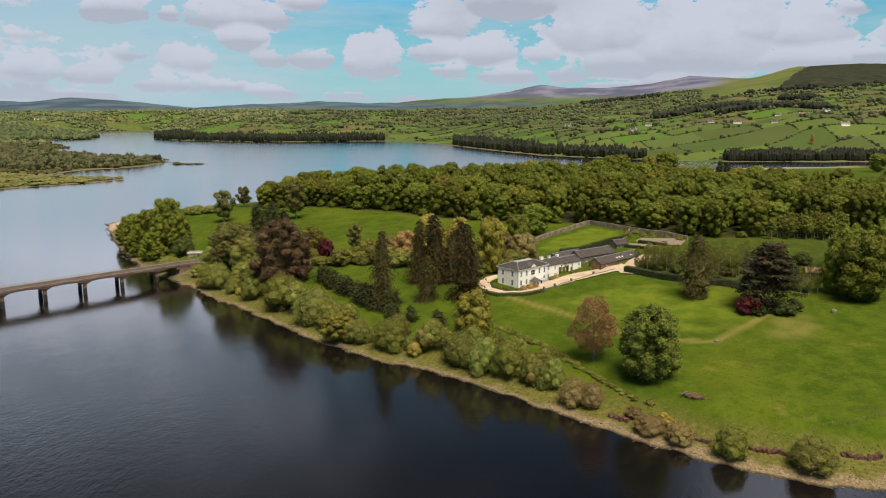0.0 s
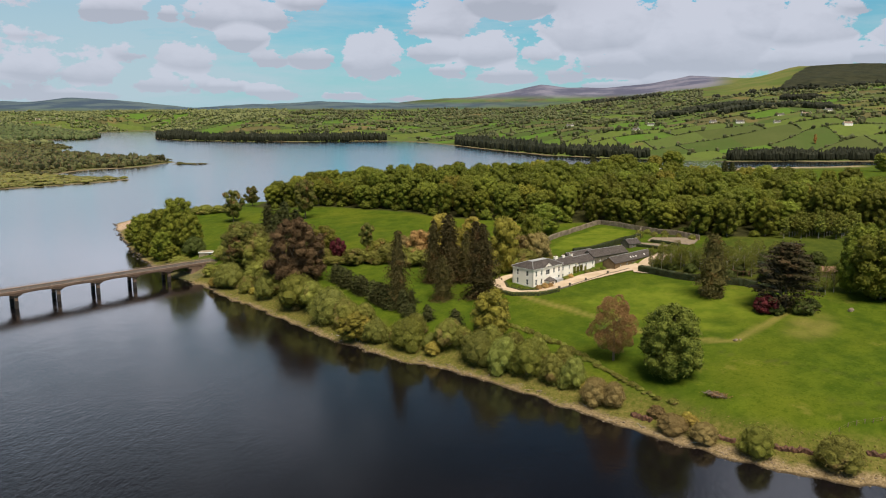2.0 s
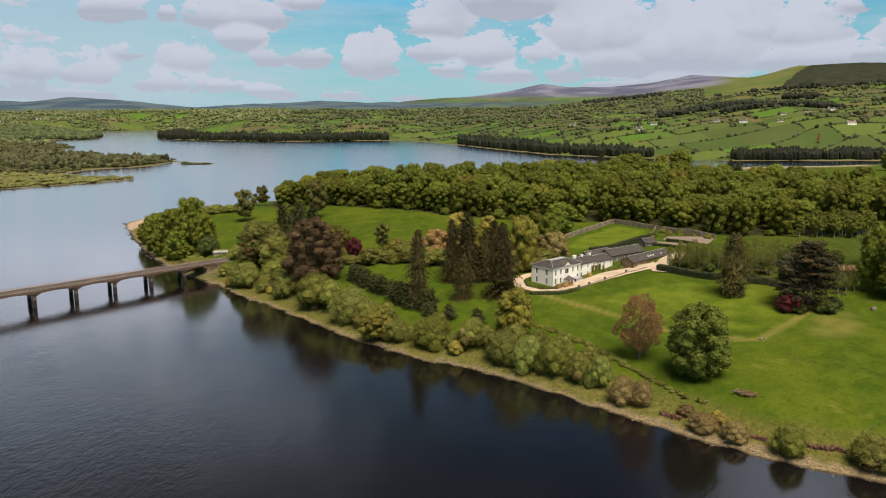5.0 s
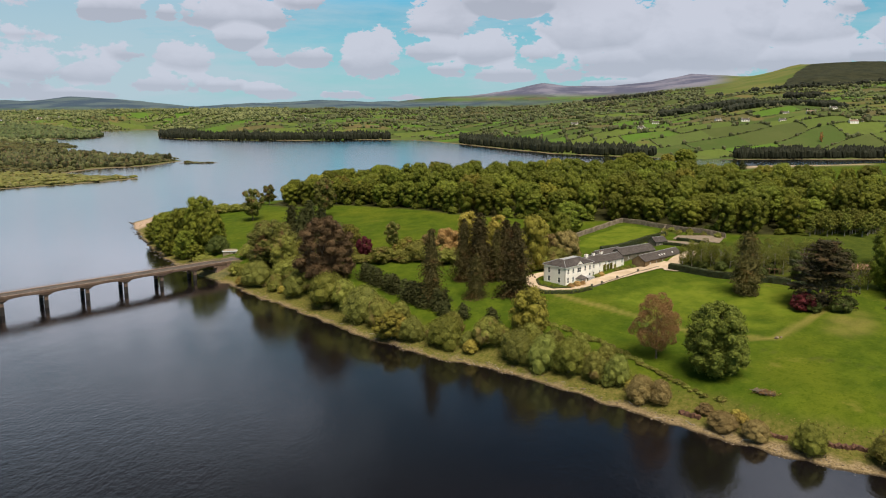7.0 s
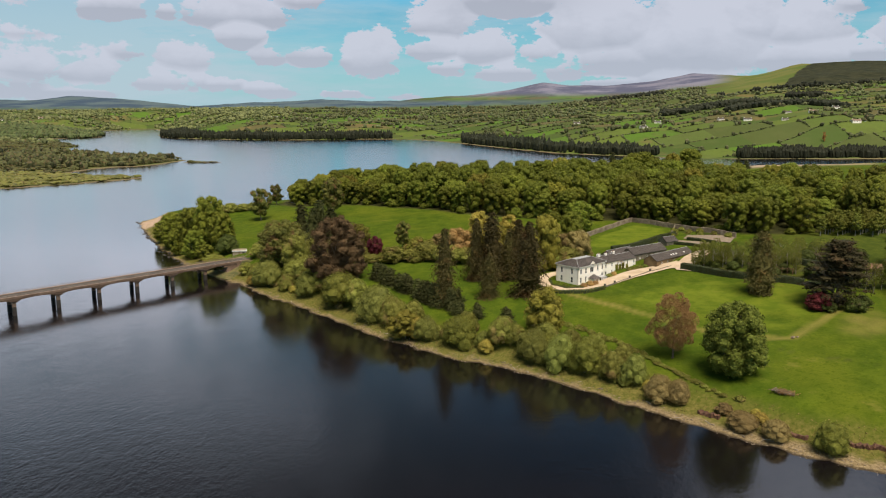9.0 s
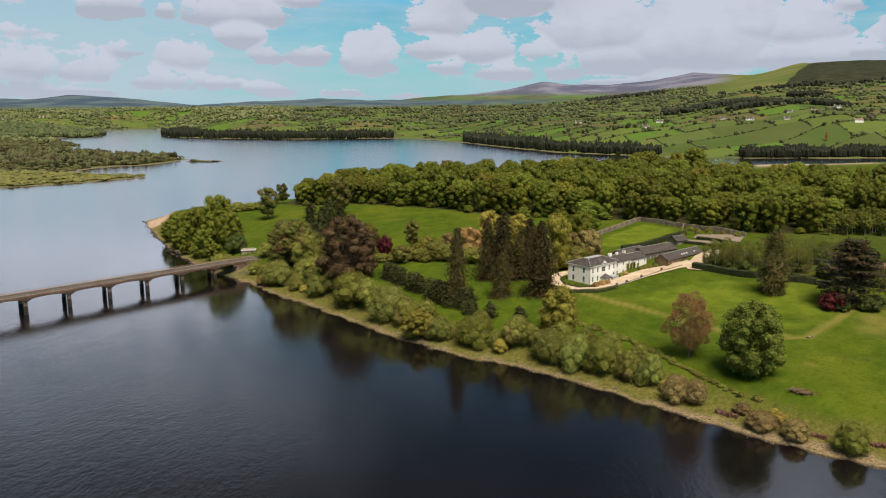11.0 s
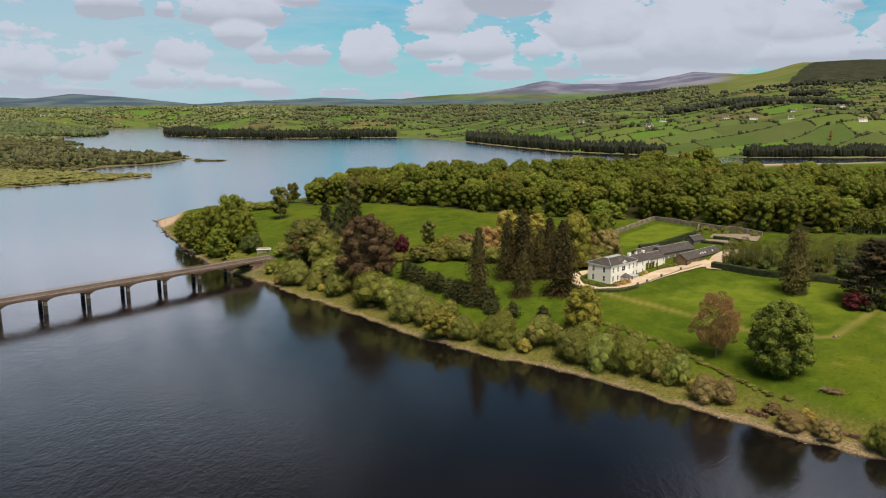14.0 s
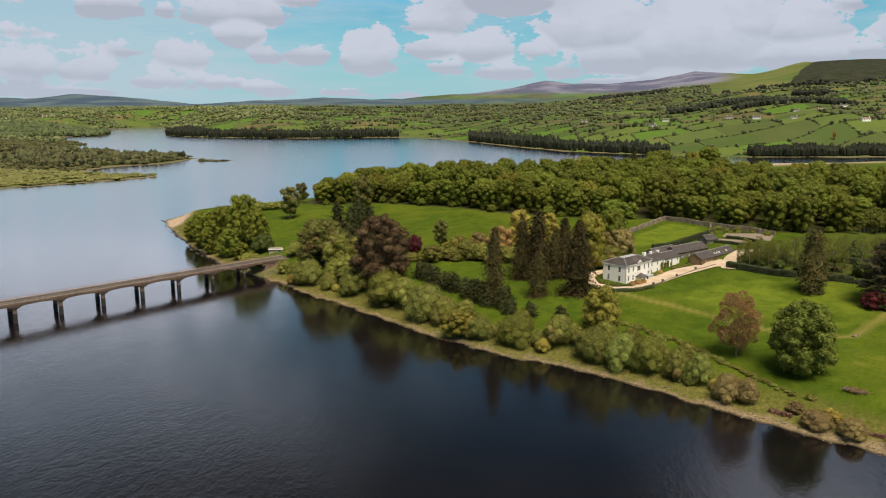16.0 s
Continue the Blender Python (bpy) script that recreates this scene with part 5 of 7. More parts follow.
for i in range(0, 120):
    for s in (-1, 1):
        if post_mesh is None:
            p = part("rail_post", boxed(-0.04, 0.04, -0.04, 0.04, ROAD + 0.26, ROAD + 1.0), RAIL, bridge)
            post_mesh = p.data
        else:
            p = new("rail_post", post_mesh)
            p.parent = bridge
        p.location = (-24 + i * 2.0, s * (HALF - 0.08), 0)
# one arched girder a span and side, deepest over the piers
arch = [(SPAN * i / 12, SOFFIT - 0.45 + 1.05 * (1 - (i / 6 - 1) ** 2) ** 0.7) for i in range(13)]
girder_meshes = {}
for k in range(-1, 13):
    for s in (-1, 1):
        if s not in girder_meshes:
            g = part("girder", prism([(0.01, SOFFIT + 0.896), *[(min(max(x, 0.01), SPAN - 0.01), z) for x, z in arch], (SPAN - 0.01, SOFFIT + 0.896)], min(s * (HALF - 0.7), s * (HALF - 0.05)), max(s * (HALF - 0.7), s * (HALF - 0.05))), BEAM, bridge, "arched concrete girder coloured dark for the shade under the deck")
            girder_meshes[s] = g.data
        else:
            g = new("girder", girder_meshes[s])
            g.parent = bridge
        g.location.x = 13.0 + SPAN * k
pier_parts = {}
for k in range(12):
    x = 13.0 + SPAN * k
    head = prism([(-2.6, SOFFIT), (-0.95, SOFFIT - 0.9), (0.95, SOFFIT - 0.9), (2.6, SOFFIT)], -HALF + 0.4, HALF - 0.4) if k == 0 else None
    if head:
        pier_parts["head"] = part("pier_head", head, CONCRETE, bridge)
        pier_parts["head"].location.x = x
    else:
        h = new("pier_head", pier_parts["head"].data)
        h.parent, h.location = bridge, (x, 0, 0)
    for s in (-1, 1):
        for key, z0, z1, mat, w in (("column", 2.7, SOFFIT - 0.904, CONCRETE, 0.74), ("column_foot", -9.0, 2.696, WET_CONCRETE, 0.77)):
            if key not in pier_parts:
                pier_parts[key] = part(key, boxed(-w, w, -0.62, 0.62, z0, z1, bevel=0.10), mat, bridge, "dark water-stained column foot" if key == "column_foot" else "")
                ob = pier_parts[key]
            else:
                ob = new(key, pier_parts[key].data)
                ob.parent = bridge
            ob.location = (x, s * (HALF - 1.25), 0)
part("abutment", prism([(-14, -2), (-14, SOFFIT + 0.88), (2.5, SOFFIT + 0.88), (2.5, SOFFIT - 0.5), (0.5, SOFFIT - 0.5), (2.0, -2)], -HALF + 0.2, HALF - 0.2), CONCRETE, bridge)
bank = new("embankment", bpy.data.meshes.new("embankment"))
eb = prism([(-70, -1), (-70, ROAD - 0.06), (-8, ROAD - 0.06), (-6, SOFFIT - 1), (6, 0.5), (6, -1)], -6.0, 6.0)
for v in eb.verts:
    if v.co.z < 2:
        v.co.y *= 2.1
eb.to_mesh(bank.data)
eb.free()
bank.data.materials.append(plain("rough_grass_bank", (0.045, 0.055, 0.012), (0.14, 0.115, 0.04), 0.3, 0.95, 3, 0.6, 0.1))
bank.matrix_basis = bridge.matrix_basis.copy()
tagged(bank, "grassy road embankment at the bridge end", "embankment", kind="structure")

hut = thing("shed", "small pale shed with a light metal roof beside the bridge", "shed")
hut.matrix_basis = pose(-139.5, 411.5, land(-139, 411) + 0.3, 0, 0, 8)
part("wall", boxed(0, 7.2, 0, 3.6, -1.5, 2.3), plain("weathered_block", (0.22, 0.18, 0.13), (0.32, 0.27, 0.20)), hut)
part("roof", prism([(-0.3, 2.304), (7.5, 2.304), (7.5, 2.5), (-0.3, 2.5)], -0.4, 4.0), GREY_METAL, hut, "pale metal roof")
rf = hut.children[-1]
for v in rf.data.vertices:
    v.co.z += 0.9 * (v.co.y + 0.4) / 4.4
part("door", boxed(3.1, 4.0, -0.05, 0.06, 0.0, 2.0), TIMBER, hut)
part("window", boxed(5.2, 6.3, -0.05, 0.06, 1.0, 1.8), GLASS, hut)


# ---- the house ----
def wall_panel(name, parent, p0, p1, z0, z1, openings, material, thick=0.4):
    """A wall from p0 to p1, outer face on the line, with openings (from, to, sill, head) cut through it."""
    d = Vector((p1[0] - p0[0], p1[1] - p0[1], 0))
    length = d.length
    d.normalize()
    inn = Vector((-d.y, d.x, 0)) * thick
    xs = sorted({0.0, length, *[v for o in openings for v in o[:2]]})
    zs = sorted({z0, z1, *[v for o in openings for v in o[2:]]})
    bm = bmesh.new()

    def at(s, z, deep):
        return bm.verts.new(Vector((p0[0], p0[1], z)) + d * s + (inn if deep else Vector((0, 0, 0))))

    for a, b in zip(xs, xs[1:]):
        for c, e in zip(zs, zs[1:]):
            if any(o[0] <= a and b <= o[1] and o[2] <= c and e <= o[3] for o in openings):
                continue
            bm.faces.new((at(a, c, 0), at(b, c, 0), at(b, e, 0), at(a, e, 0)))
            bm.faces.new((at(b, c, 1), at(a, c, 1), at(a, e, 1), at(b, e, 1)))
    for a, b, c, e in openings:
        for q in (((a, c), (a, e)), ((a, e), (b, e)), ((b, e), (b, c)), ((b, c), (a, c))):
            (s0, y0), (s1, y1) = q
            bm.faces.new((at(s0, y0, 0), at(s0, y0, 1), at(s1, y1, 1), at(s1, y1, 0)))
    for (s0, s1, y0, y1) in ((0, 0, z0, z1), (length, length, z0, z1)):
        bm.faces.new((at(s0, y0, 0), at(s0, y0, 1), at(s0, y1, 1), at(s0, y1, 0)))
    bm.faces.new((at(0, z1, 0), at(0, z1, 1), at(length, z1, 1), at(length, z1, 0)))
    bmesh.ops.remove_doubles(bm, verts=bm.verts, dist=1e-4)
    bmesh.ops.recalc_face_normals(bm, faces=bm.faces)
    ob = part(name, bm, material, parent)
    for a, b, c, e in openings:
        window(parent, Vector((p0[0], p0[1], 0)) + d * a, d, b - a, c, e)
    return ob


def window(parent, corner, d, w, sill, head):
    """A sash window set back in its opening: frame with glazing bars, two panes, a sill."""
    n = Vector((d.y, -d.x, 0))
    m = Matrix((( d.x, -n.x, 0, corner.x), (d.y, -n.y, 0, corner.y), (0, 0, 1, sill), (0, 0, 0, 1)))
    h = head - sill
    bm = bmesh.new()
    for b in ((0, 0.09, 0.12, 0.22, 0, h), (w - 0.09, w, 0.12, 0.22, 0, h), (0.09, w - 0.09, 0.12, 0.22, 0, 0.09), (0.09, w - 0.09, 0.12, 0.22, h - 0.09, h),
              (0.09, w - 0.09, 0.11, 0.20, h / 2 - 0.04, h / 2 + 0.04), (w / 2 - 0.02, w / 2 + 0.02, 0.125, 0.19, 0.09, h - 0.09)):
        add_box(bm, *b)
    fr = part("window", bm, PAINT, parent, "white painted sash window")
    fr.matrix_local = m
    for z0, z1 in ((0.09, h / 2 - 0.04), (h / 2 + 0.04, h - 0.09)):
        part("pane", boxed(0.09, w - 0.09, 0.15, 0.165, z0, z1), GLASS, fr)
    part("sill", boxed(-0.1, w + 0.1, -0.12, 0.12, -0.12, -0.004), PAINT, fr)


def roof_faces(name, parent, faces, material, label=""):
    bm = bmesh.new()
    for f in faces:
        bm.faces.new([bm.verts.new(p) for p in f])
    bmesh.ops.remove_doubles(bm, verts=bm.verts, dist=1e-4)
    bmesh.ops.recalc_face_normals(bm, faces=bm.faces)
    ob = part(name, bm, material, parent, label)
    so = ob.modifiers.new("thick", "SOLIDIFY")
    so.thickness, so.offset = 0.14, -1
    return ob


def slates(parent, corners, courses, per):
    """Slate courses on one slope: corners lower left, lower right, upper right, upper left."""
    a, b, c, d = [Vector(p) for p in corners]
    n = (b - a).cross(d - a).normalized()
    vs, fs = [], []
    r = random.Random(3)
    for i in range(courses):
        f0, f1 = i / courses, (i + 1.12) / courses
        f1 = min(f1, 1)
        l0, r0, l1, r1 = a.lerp(d, f0), b.lerp(c, f0), a.lerp(d, f1), b.lerp(c, f1)
        k = max(2, int(per * (r0 - l0).length / (b - a).length))
        for j in range(k):
            s0, s1 = (j + 0.03) / k, (j + 0.97) / k
            lift = n * (0.05 + r.uniform(0, 0.025))
            q = [l0.lerp(r0, s0) + lift, l0.lerp(r0, s1) + lift, l1.lerp(r1, s1) + n * 0.015, l1.lerp(r1, s0) + n * 0.015]
            base = len(vs)
            vs += [p[:] for p in q]
            fs.append((base, base + 1, base + 2, base + 3))
    ob = mesh_object("slate_course", vs, fs, SLATE_PIECE, parent)
    ob["kind"] = "stuff"
    return ob


def slate_piece():
    k = Mat("slate_pieces")
    g = k.node("ShaderNodeNewGeometry")
    c = k.ramp(g.outputs["Random Per Island"], (0.0, (0.048, 0.040, 0.038)), (0.5, (0.078, 0.066, 0.062)), (1.0, (0.125, 0.106, 0.098)))
    c = k.mix(k.math("MULTIPLY", k.span(k.noise(0.7, 4), 0.5, 0.68), 0.5), c, (0.11, 0.098, 0.075))
    k.b.inputs["Specular IOR Level"].default_value = 0.2
    return k.done(c, 0.8)


SLATE_PIECE = slate_piece()


def hipped(parent, x0, x1, y0, y1, z, rise, inset, flat_material=None):
    """A hipped roof with a flat or ridge on top, its slopes slated."""
    o = 0.45
    a, b, c, d = (x0 - o, y0 - o, z), (x1 + o, y0 - o, z), (x1 + o, y1 + o, z), (x0 - o, y1 + o, z)
    e, f, g, h = (x0 + inset, y0 + inset, z + rise), (x1 - inset, y0 + inset, z + rise), (x1 - inset, y1 - inset, z + rise), (x0 + inset, y1 - inset, z + rise)
    roof = roof_faces("roof", parent, [(a, b, f, e), (b, c, g, f), (c, d, h, g), (d, a, e, h), (e, f, g, h)], SLATE, "dark slate hipped roof")
    for q in ((a, b, f, e), (b, c, g, f), (c, d, h, g), (d, a, e, h)):
        n = max(6, int((Vector(q[3]) - Vector(q[0])).length / 0.35))
        slates(roof, q, n, int((Vector(q[1]) - Vector(q[0])).length / 0.5))
    for lo_, hi_ in ((a, e), (b, f), (c, g), (d, h)):
        v, q = tube([Vector(lo_) + Vector((0, 0, 0.10)), Vector(hi_) + Vector((0, 0, 0.10))], [0.11, 0.11], 6)
        mesh_object("hip_roll", v, q, LEAD, roof)
    if flat_material:
        part("roof_flat", boxed(x0 + inset + 0.1, x1 - inset - 0.1, y0 + inset + 0.1, y1 - inset - 0.1, z + rise + 0.004, z + rise + 0.12, bevel=0.03), flat_material, parent, "pale lead flat on the roof")
    part("eaves", boxed(x0 - o - 0.05, x1 + o + 0.05, y0 - o - 0.05, y1 + o + 0.05, z - 0.28, z - 0.145), PAINT, parent, "white painted eaves")
    return roof


def gabled(parent, x0, x1, y0, y1, z, rise, material=None, label="dark slate pitched roof"):
    o, ym = 0.35, (y0 + y1) / 2
    a, b, c, d = (x0 - 0.2, y0 - o, z - 0.1), (x1 + 0.2, y0 - o, z - 0.1), (x1 + 0.2, y1 + o, z - 0.1), (x0 - 0.2, y1 + o, z - 0.1)
    e, f = (x0 - 0.2, ym, z + rise), (x1 + 0.2, ym, z + rise)
    roof = roof_faces("roof", parent, [(a, b, f, e), (c, d, e, f)], material or SLATE, label)
    for q in ((a, b, f, e), (c, d, e, f)):
        slates(roof, q, max(6, int((Vector(q[3]) - Vector(q[0])).length / 0.35)), int((x1 - x0) / 0.5))
    part("ridge", prism([(x0 - 0.2, z + rise + 0.03), (x0 - 0.2, z + rise + 0.14), (x1 + 0.2, z + rise + 0.14), (x1 + 0.2, z + rise + 0.03)], ym - 0.12, ym + 0.12), LEAD, parent)
    return roof


def gable_ends(parent, x0, x1, y0, y1, z, rise, material):
    for x in (x0, x1 - 0.35):
        bm = bmesh.new()
        q = [(y0 + 0.02, z), (y1 - 0.02, z), ((y0 + y1) / 2, z + rise - 0.15)]
        a = [bm.verts.new((x, p, h)) for p, h in q]
        b = [bm.verts.new((x + 0.35, p, h)) for p, h in q]
        bm.faces.new(a)
        bm.faces.new(b[::-1])
        for i in range(3):
            bm.faces.new((a[i], b[i], b[(i + 1) % 3], a[(i + 1) % 3]))
        bmesh.ops.recalc_face_normals(bm, faces=bm.faces)
        part("gable", bm, material, parent)


def chimney(parent, x, y, z0, z1, wx, wy, pots):
    c = part("chimney", boxed(x - wx / 2, x + wx / 2, y - wy / 2, y + wy / 2, z0, z1, bevel=0.03), RENDER, parent, "white rendered chimney")
    part("cap", boxed(x - wx / 2 - 0.1, x + wx / 2 + 0.1, y - wy / 2 - 0.1, y + wy / 2 + 0.1, z1 + 0.003, z1 + 0.2, bevel=0.03), RENDER, c)
    for i in range(pots):
        bm = bmesh.new()
        bmesh.ops.create_cone(bm, cap_ends=True, segments=8, radius1=0.17, radius2=0.13, depth=0.6, matrix=Matrix.Translation((x + (i - (pots - 1) / 2) * 0.55, y, z1 + 0.5)))
        part("pot", bm, TILE, c, "clay chimney pot")


HOUSE_TURN = math.degrees(math.atan2(0.678, 0.735))
BASE = 12.6
manor = thing("manor_house", "white two-storey country house with a dark hipped slate roof", "house")
manor.matrix_basis = pose(31.2, 311.5, BASE, 0, 0, HOUSE_TURN)
W, D, EAVE = 19.0, 11.5, 8.2
up, lo = (5.0, 7.2), (1.3, 3.6)
bays = [1.5, 4.9, 13.1, 16.4]
front = [(x, x + 1.15, *lo) for x in bays[:2]] + [(x, x + 1.15, *up) for x in bays] + [(8.2, 10.8, 4.9, 7.0)] + [(16.4, 17.55, *lo)]
side = [(x, x + 1.15, *z) for x in (2.2, 7.6) for z in (up, lo)]
wall_panel("wall", manor, (0, 0), (W, 0), -2.5, EAVE, front, RENDER)
wall_panel("wall", manor, (0, D), (0, 0), -2.5, EAVE, side, RENDER)
wall_panel("wall", manor, (W, 0), (W, D), -2.5, EAVE, [], RENDER)
wall_panel("wall", manor, (W, D), (0, D), -2.5, EAVE, [], RENDER)
hipped(manor, 0, W, 0, D, EAVE + 0.15, 2.0, 4.3, LEAD)
part("string_course", boxed(-0.06, W + 0.06, -0.06, 0.0, 4.2, 4.4), RENDER, manor)
# the shallow pediment over the middle of the front
bm = prism([(7.0, EAVE + 0.1), (12.0, EAVE + 0.1), (9.5, EAVE + 1.75)], -0.30, 1.6)
part("pediment", bm, RENDER, manor, "white triangular pediment")
roof_faces("pediment_roof", manor, [((6.7, -0.5, EAVE + 0.12), (9.5, -0.5, EAVE + 1.98), (9.5, 3.4, EAVE + 1.98), (6.7, 0.2, EAVE + 0.12)),
                                    ((9.5, -0.5, EAVE + 1.98), (12.3, -0.5, EAVE + 0.12), (12.3, 0.2, EAVE + 0.12), (9.5, 3.4, EAVE + 1.98))], SLATE)
# slate-roofed porch and the glazed room beside it
porch = part("porch", boxed(7.4, 11.0, -3.0, -0.004, -1.0, 2.7), RENDER, manor, "white porch")
roof_faces("porch_roof", porch, [((7.0, -3.4, 2.7), (11.4, -3.4, 2.7), (9.2, -1.2, 4.3)), ((11.4, -3.4, 2.7), (11.4, 0, 2.7), (9.2, -1.2, 4.3)),
                                 ((7.0, 0, 2.7), (7.0, -3.4, 2.7), (9.2, -1.2, 4.3)), ((11.4, 0, 2.7), (7.0, 0, 2.7), (9.2, -1.2, 4.3))], SLATE, "brown slate porch roof")
part("porch_door", boxed(8.5, 9.9, -3.05, -2.9, 0, 2.3), TIMBER, porch)
glass_room = part("garden_room", boxed(11.6, 15.8, -3.4, -0.004, -1.0, 0.6), RENDER, manor, "white glazed garden room")
for i in range(6):
    part("glazing_bar", boxed(11.6 + i * 0.82, 11.68 + i * 0.82, -3.4, -3.3, 0.604, 2.7), PAINT, glass_room)
for i in range(5):
    part("pane", boxed(11.685 + i * 0.82, 12.415 + i * 0.82, -3.37, -3.34, 0.604, 2.7), glassy("pale_glass", (0.32, 0.34, 0.36)) if i == 0 else glass_room.children[-1].data.materials[0], glass_room)
part("glass_roof", prism([(11.5, 2.704), (15.9, 2.704), (15.9, 2.8), (11.5, 2.8)], -3.5, -0.05), LEAD, glass_room, "pale glazed roof")
for v in glass_room.children[-1].data.vertices:
    v.co.z += 0.9 * (v.co.y + 3.5) / 3.5

wing = thing("house_wing", "long white two-storey wing with slate roof and climbing plants", "house")
wing.matrix_basis = pose(31.2, 311.5, BASE + 1.0, 0, 0, HOUSE_TURN)
for x0, x1, y0, dep, ev, rise in ((19.05, 31.0, 0.7, 8.0, 6.2, 2.3), (31.05, 44.0, 1.1, 7.4, 5.5, 2.1)):
    n = int((x1 - x0) / 3.6)
    ops = [(1.6 + i * (x1 - x0 - 3.0) / max(n - 1, 1) - 0.5, 1.6 + i * (x1 - x0 - 3.0) / max(n - 1, 1) + 0.5, z, z + 1.5) for i in range(n) for z in (0.9, ev - 2.2)]
    wall_panel("wall", wing, (x0, y0), (x1, y0), -2.5, ev, ops, RENDER)
    wall_panel("wall", wing, (x1, y0), (x1, y0 + dep), -2.5, ev, [], RENDER)
    wall_panel("wall", wing, (x1, y0 + dep), (x0, y0 + dep), -2.5, ev, [], RENDER)
    gabled(wing, x0, x1, y0, y0 + dep, ev, rise)
    gable_ends(wing, x0, x1, y0, y0 + dep, ev, rise, RENDER)
chimney(wing, 20.3, 4.7, 7.5, 9.4, 1.7, 1.0, 2)
chimney(wing, 25.5, 4.7, 8.0, 9.2, 1.2, 0.8, 2)
chimney(wing, 31.2, 4.8, 7.4, 9.1, 1.3, 0.9, 2)


def out_building(name, label, x, y, turn, length, depth, eave, rise, wall, base=None, doors=(), hip=False):
    b = thing(name, label, "building")
    b.matrix_basis = pose(x, y, land(x, y) if base is None else base, 0, 0, turn)
    wall_panel("wall", b, (0, 0), (length, 0), -3, eave, [(d, d + 1.0, 0.9, 2.1) for d in doors], wall)
    wall_panel("wall", b, (length, 0), (length, depth), -3, eave, [], wall)
    wall_panel("wall", b, (length, depth), (0, depth), -3, eave, [], wall)
    wall_panel("wall", b, (0, depth), (0, 0), -3, eave, [], wall)
    if hip:
        hipped(b, 0, length, 0, depth, eave + 0.15, rise, depth / 2 - 0.05)
    else:
        gabled(b, 0, length, 0, depth, eave, rise)
        gable_ends(b, 0, length, 0, depth, eave, rise, wall)
    return b


def skylights(b, xs, y0, y1, z0, z1):
    for x in xs:
        ob = part("skylight", boxed(-0.32, 0.32, 0, 0.85, 0.06, 0.16), PAINT, b, "white-framed rooflight")
        ob.matrix_local = Matrix.Translation((x, y0, z0)) @ Matrix.Rotation(math.atan2(z1 - z0, y1 - y0), 4, "X")


coach = out_building("coach_house", "low brown stone coach house with a slate roof", 70.4, 335.2, HOUSE_TURN, 31.0, 6.6, 2.9, 2.3, BROWN_STONE, 15.7, (4, 9, 14, 19, 24))
skylights(coach, (14, 16, 18.2, 25), 0.9, 3.3, 3.55, 5.15)
out_building("stable_block", "long stone stable block with a dark slate roof", 52.5, 343.8, HOUSE_TURN - 2, 18.0, 7.0, 3.4, 2.5, STONE, 15.4, (3, 8, 14))
out_building("stable_block", "stone stable range with grey slate roof", 63.4, 348.2, HOUSE_TURN - 6, 24.0, 7.5, 3.2, 2.6, STONE, 15.8, (4, 9, 15, 20))
out_building("stone_barn", "small grey stone barn with an open dark doorway", 85.5, 372.5, HOUSE_TURN - 15, 7.5, 5.8, 2.9, 2.0, STONE, 17.9, (2, 6))


# ---- drive, walls, hedges ----
def ribbon(name, points, widths, material, lift, label, category, dense=1.5):
    """A strip laid on the ground along a line."""
    p = chaikin_open(points)
    w = np.interp(np.linspace(0, 1, len(p)), np.linspace(0, 1, len(widths)), widths)
    vs, fs = [], []
    t = np.gradient(p, axis=0)
    n = unit(np.stack([-t[:, 1], t[:, 0]], 1))
    m = 7
    cols = np.linspace(-0.5, 0.5, m)
    for q, d, k in zip(p, n, w):
        vs += [(q[0] + d[0] * k * c, q[1] + d[1] * k * c) for c in cols]
    vs = np.array(vs)
    z = height(vs[:, 0], vs[:, 1]) + lift
    for i in range(len(p) - 1):
        for j in range(m - 1):
            fs.append((i * m + j, i * m + j + 1, (i + 1) * m + j + 1, (i + 1) * m + j))
    ob = mesh_object(name, np.column_stack([vs, z]).tolist(), fs, material, smooth=True)
    return tagged(ob, label, category, kind="structure")


def chaikin_open(points, times=3):
    p = np.array(points, float)
    for _ in range(times):
        q = np.stack([0.75 * p[:-1] + 0.25 * p[1:], 0.25 * p[:-1] + 0.75 * p[1:]], 1).reshape(-1, 2)
        p = np.vstack([p[:1], q, p[-1:]])
    return p


ribbon("drive", [(33, 335), (20, 328), (16.5, 318), (21, 307.5), (32, 304.8), (44, 313.2), (57, 325.2), (71, 334), (83, 337)], [4, 5, 5, 4.6, 5, 8, 8, 8, 13], GRAVEL, 0.34, "pale gravel drive round the house", "drive")
ribbon("drive_court", [(80, 327), (86, 337), (91, 347), (100, 357)], [6, 11, 8, 5], GRAVEL, 0.40, "pale gravel forecourt beside the coach house", "drive")
ribbon("gravel_court", [(101, 391.5), (111, 386), (121, 380)], [12, 14, 12], plain("brown_gravel", (0.17, 0.13, 0.09), (0.25, 0.195, 0.14)), 0.36, "grey-brown gravel court behind low hedges", "court")
ribbon("gravel_yard", [(93, 380), (99, 377), (106, 372)], [4, 6, 5], bpy.data.materials["brown_gravel"], 0.36, "brown gravel yard beside the stone barn", "court")


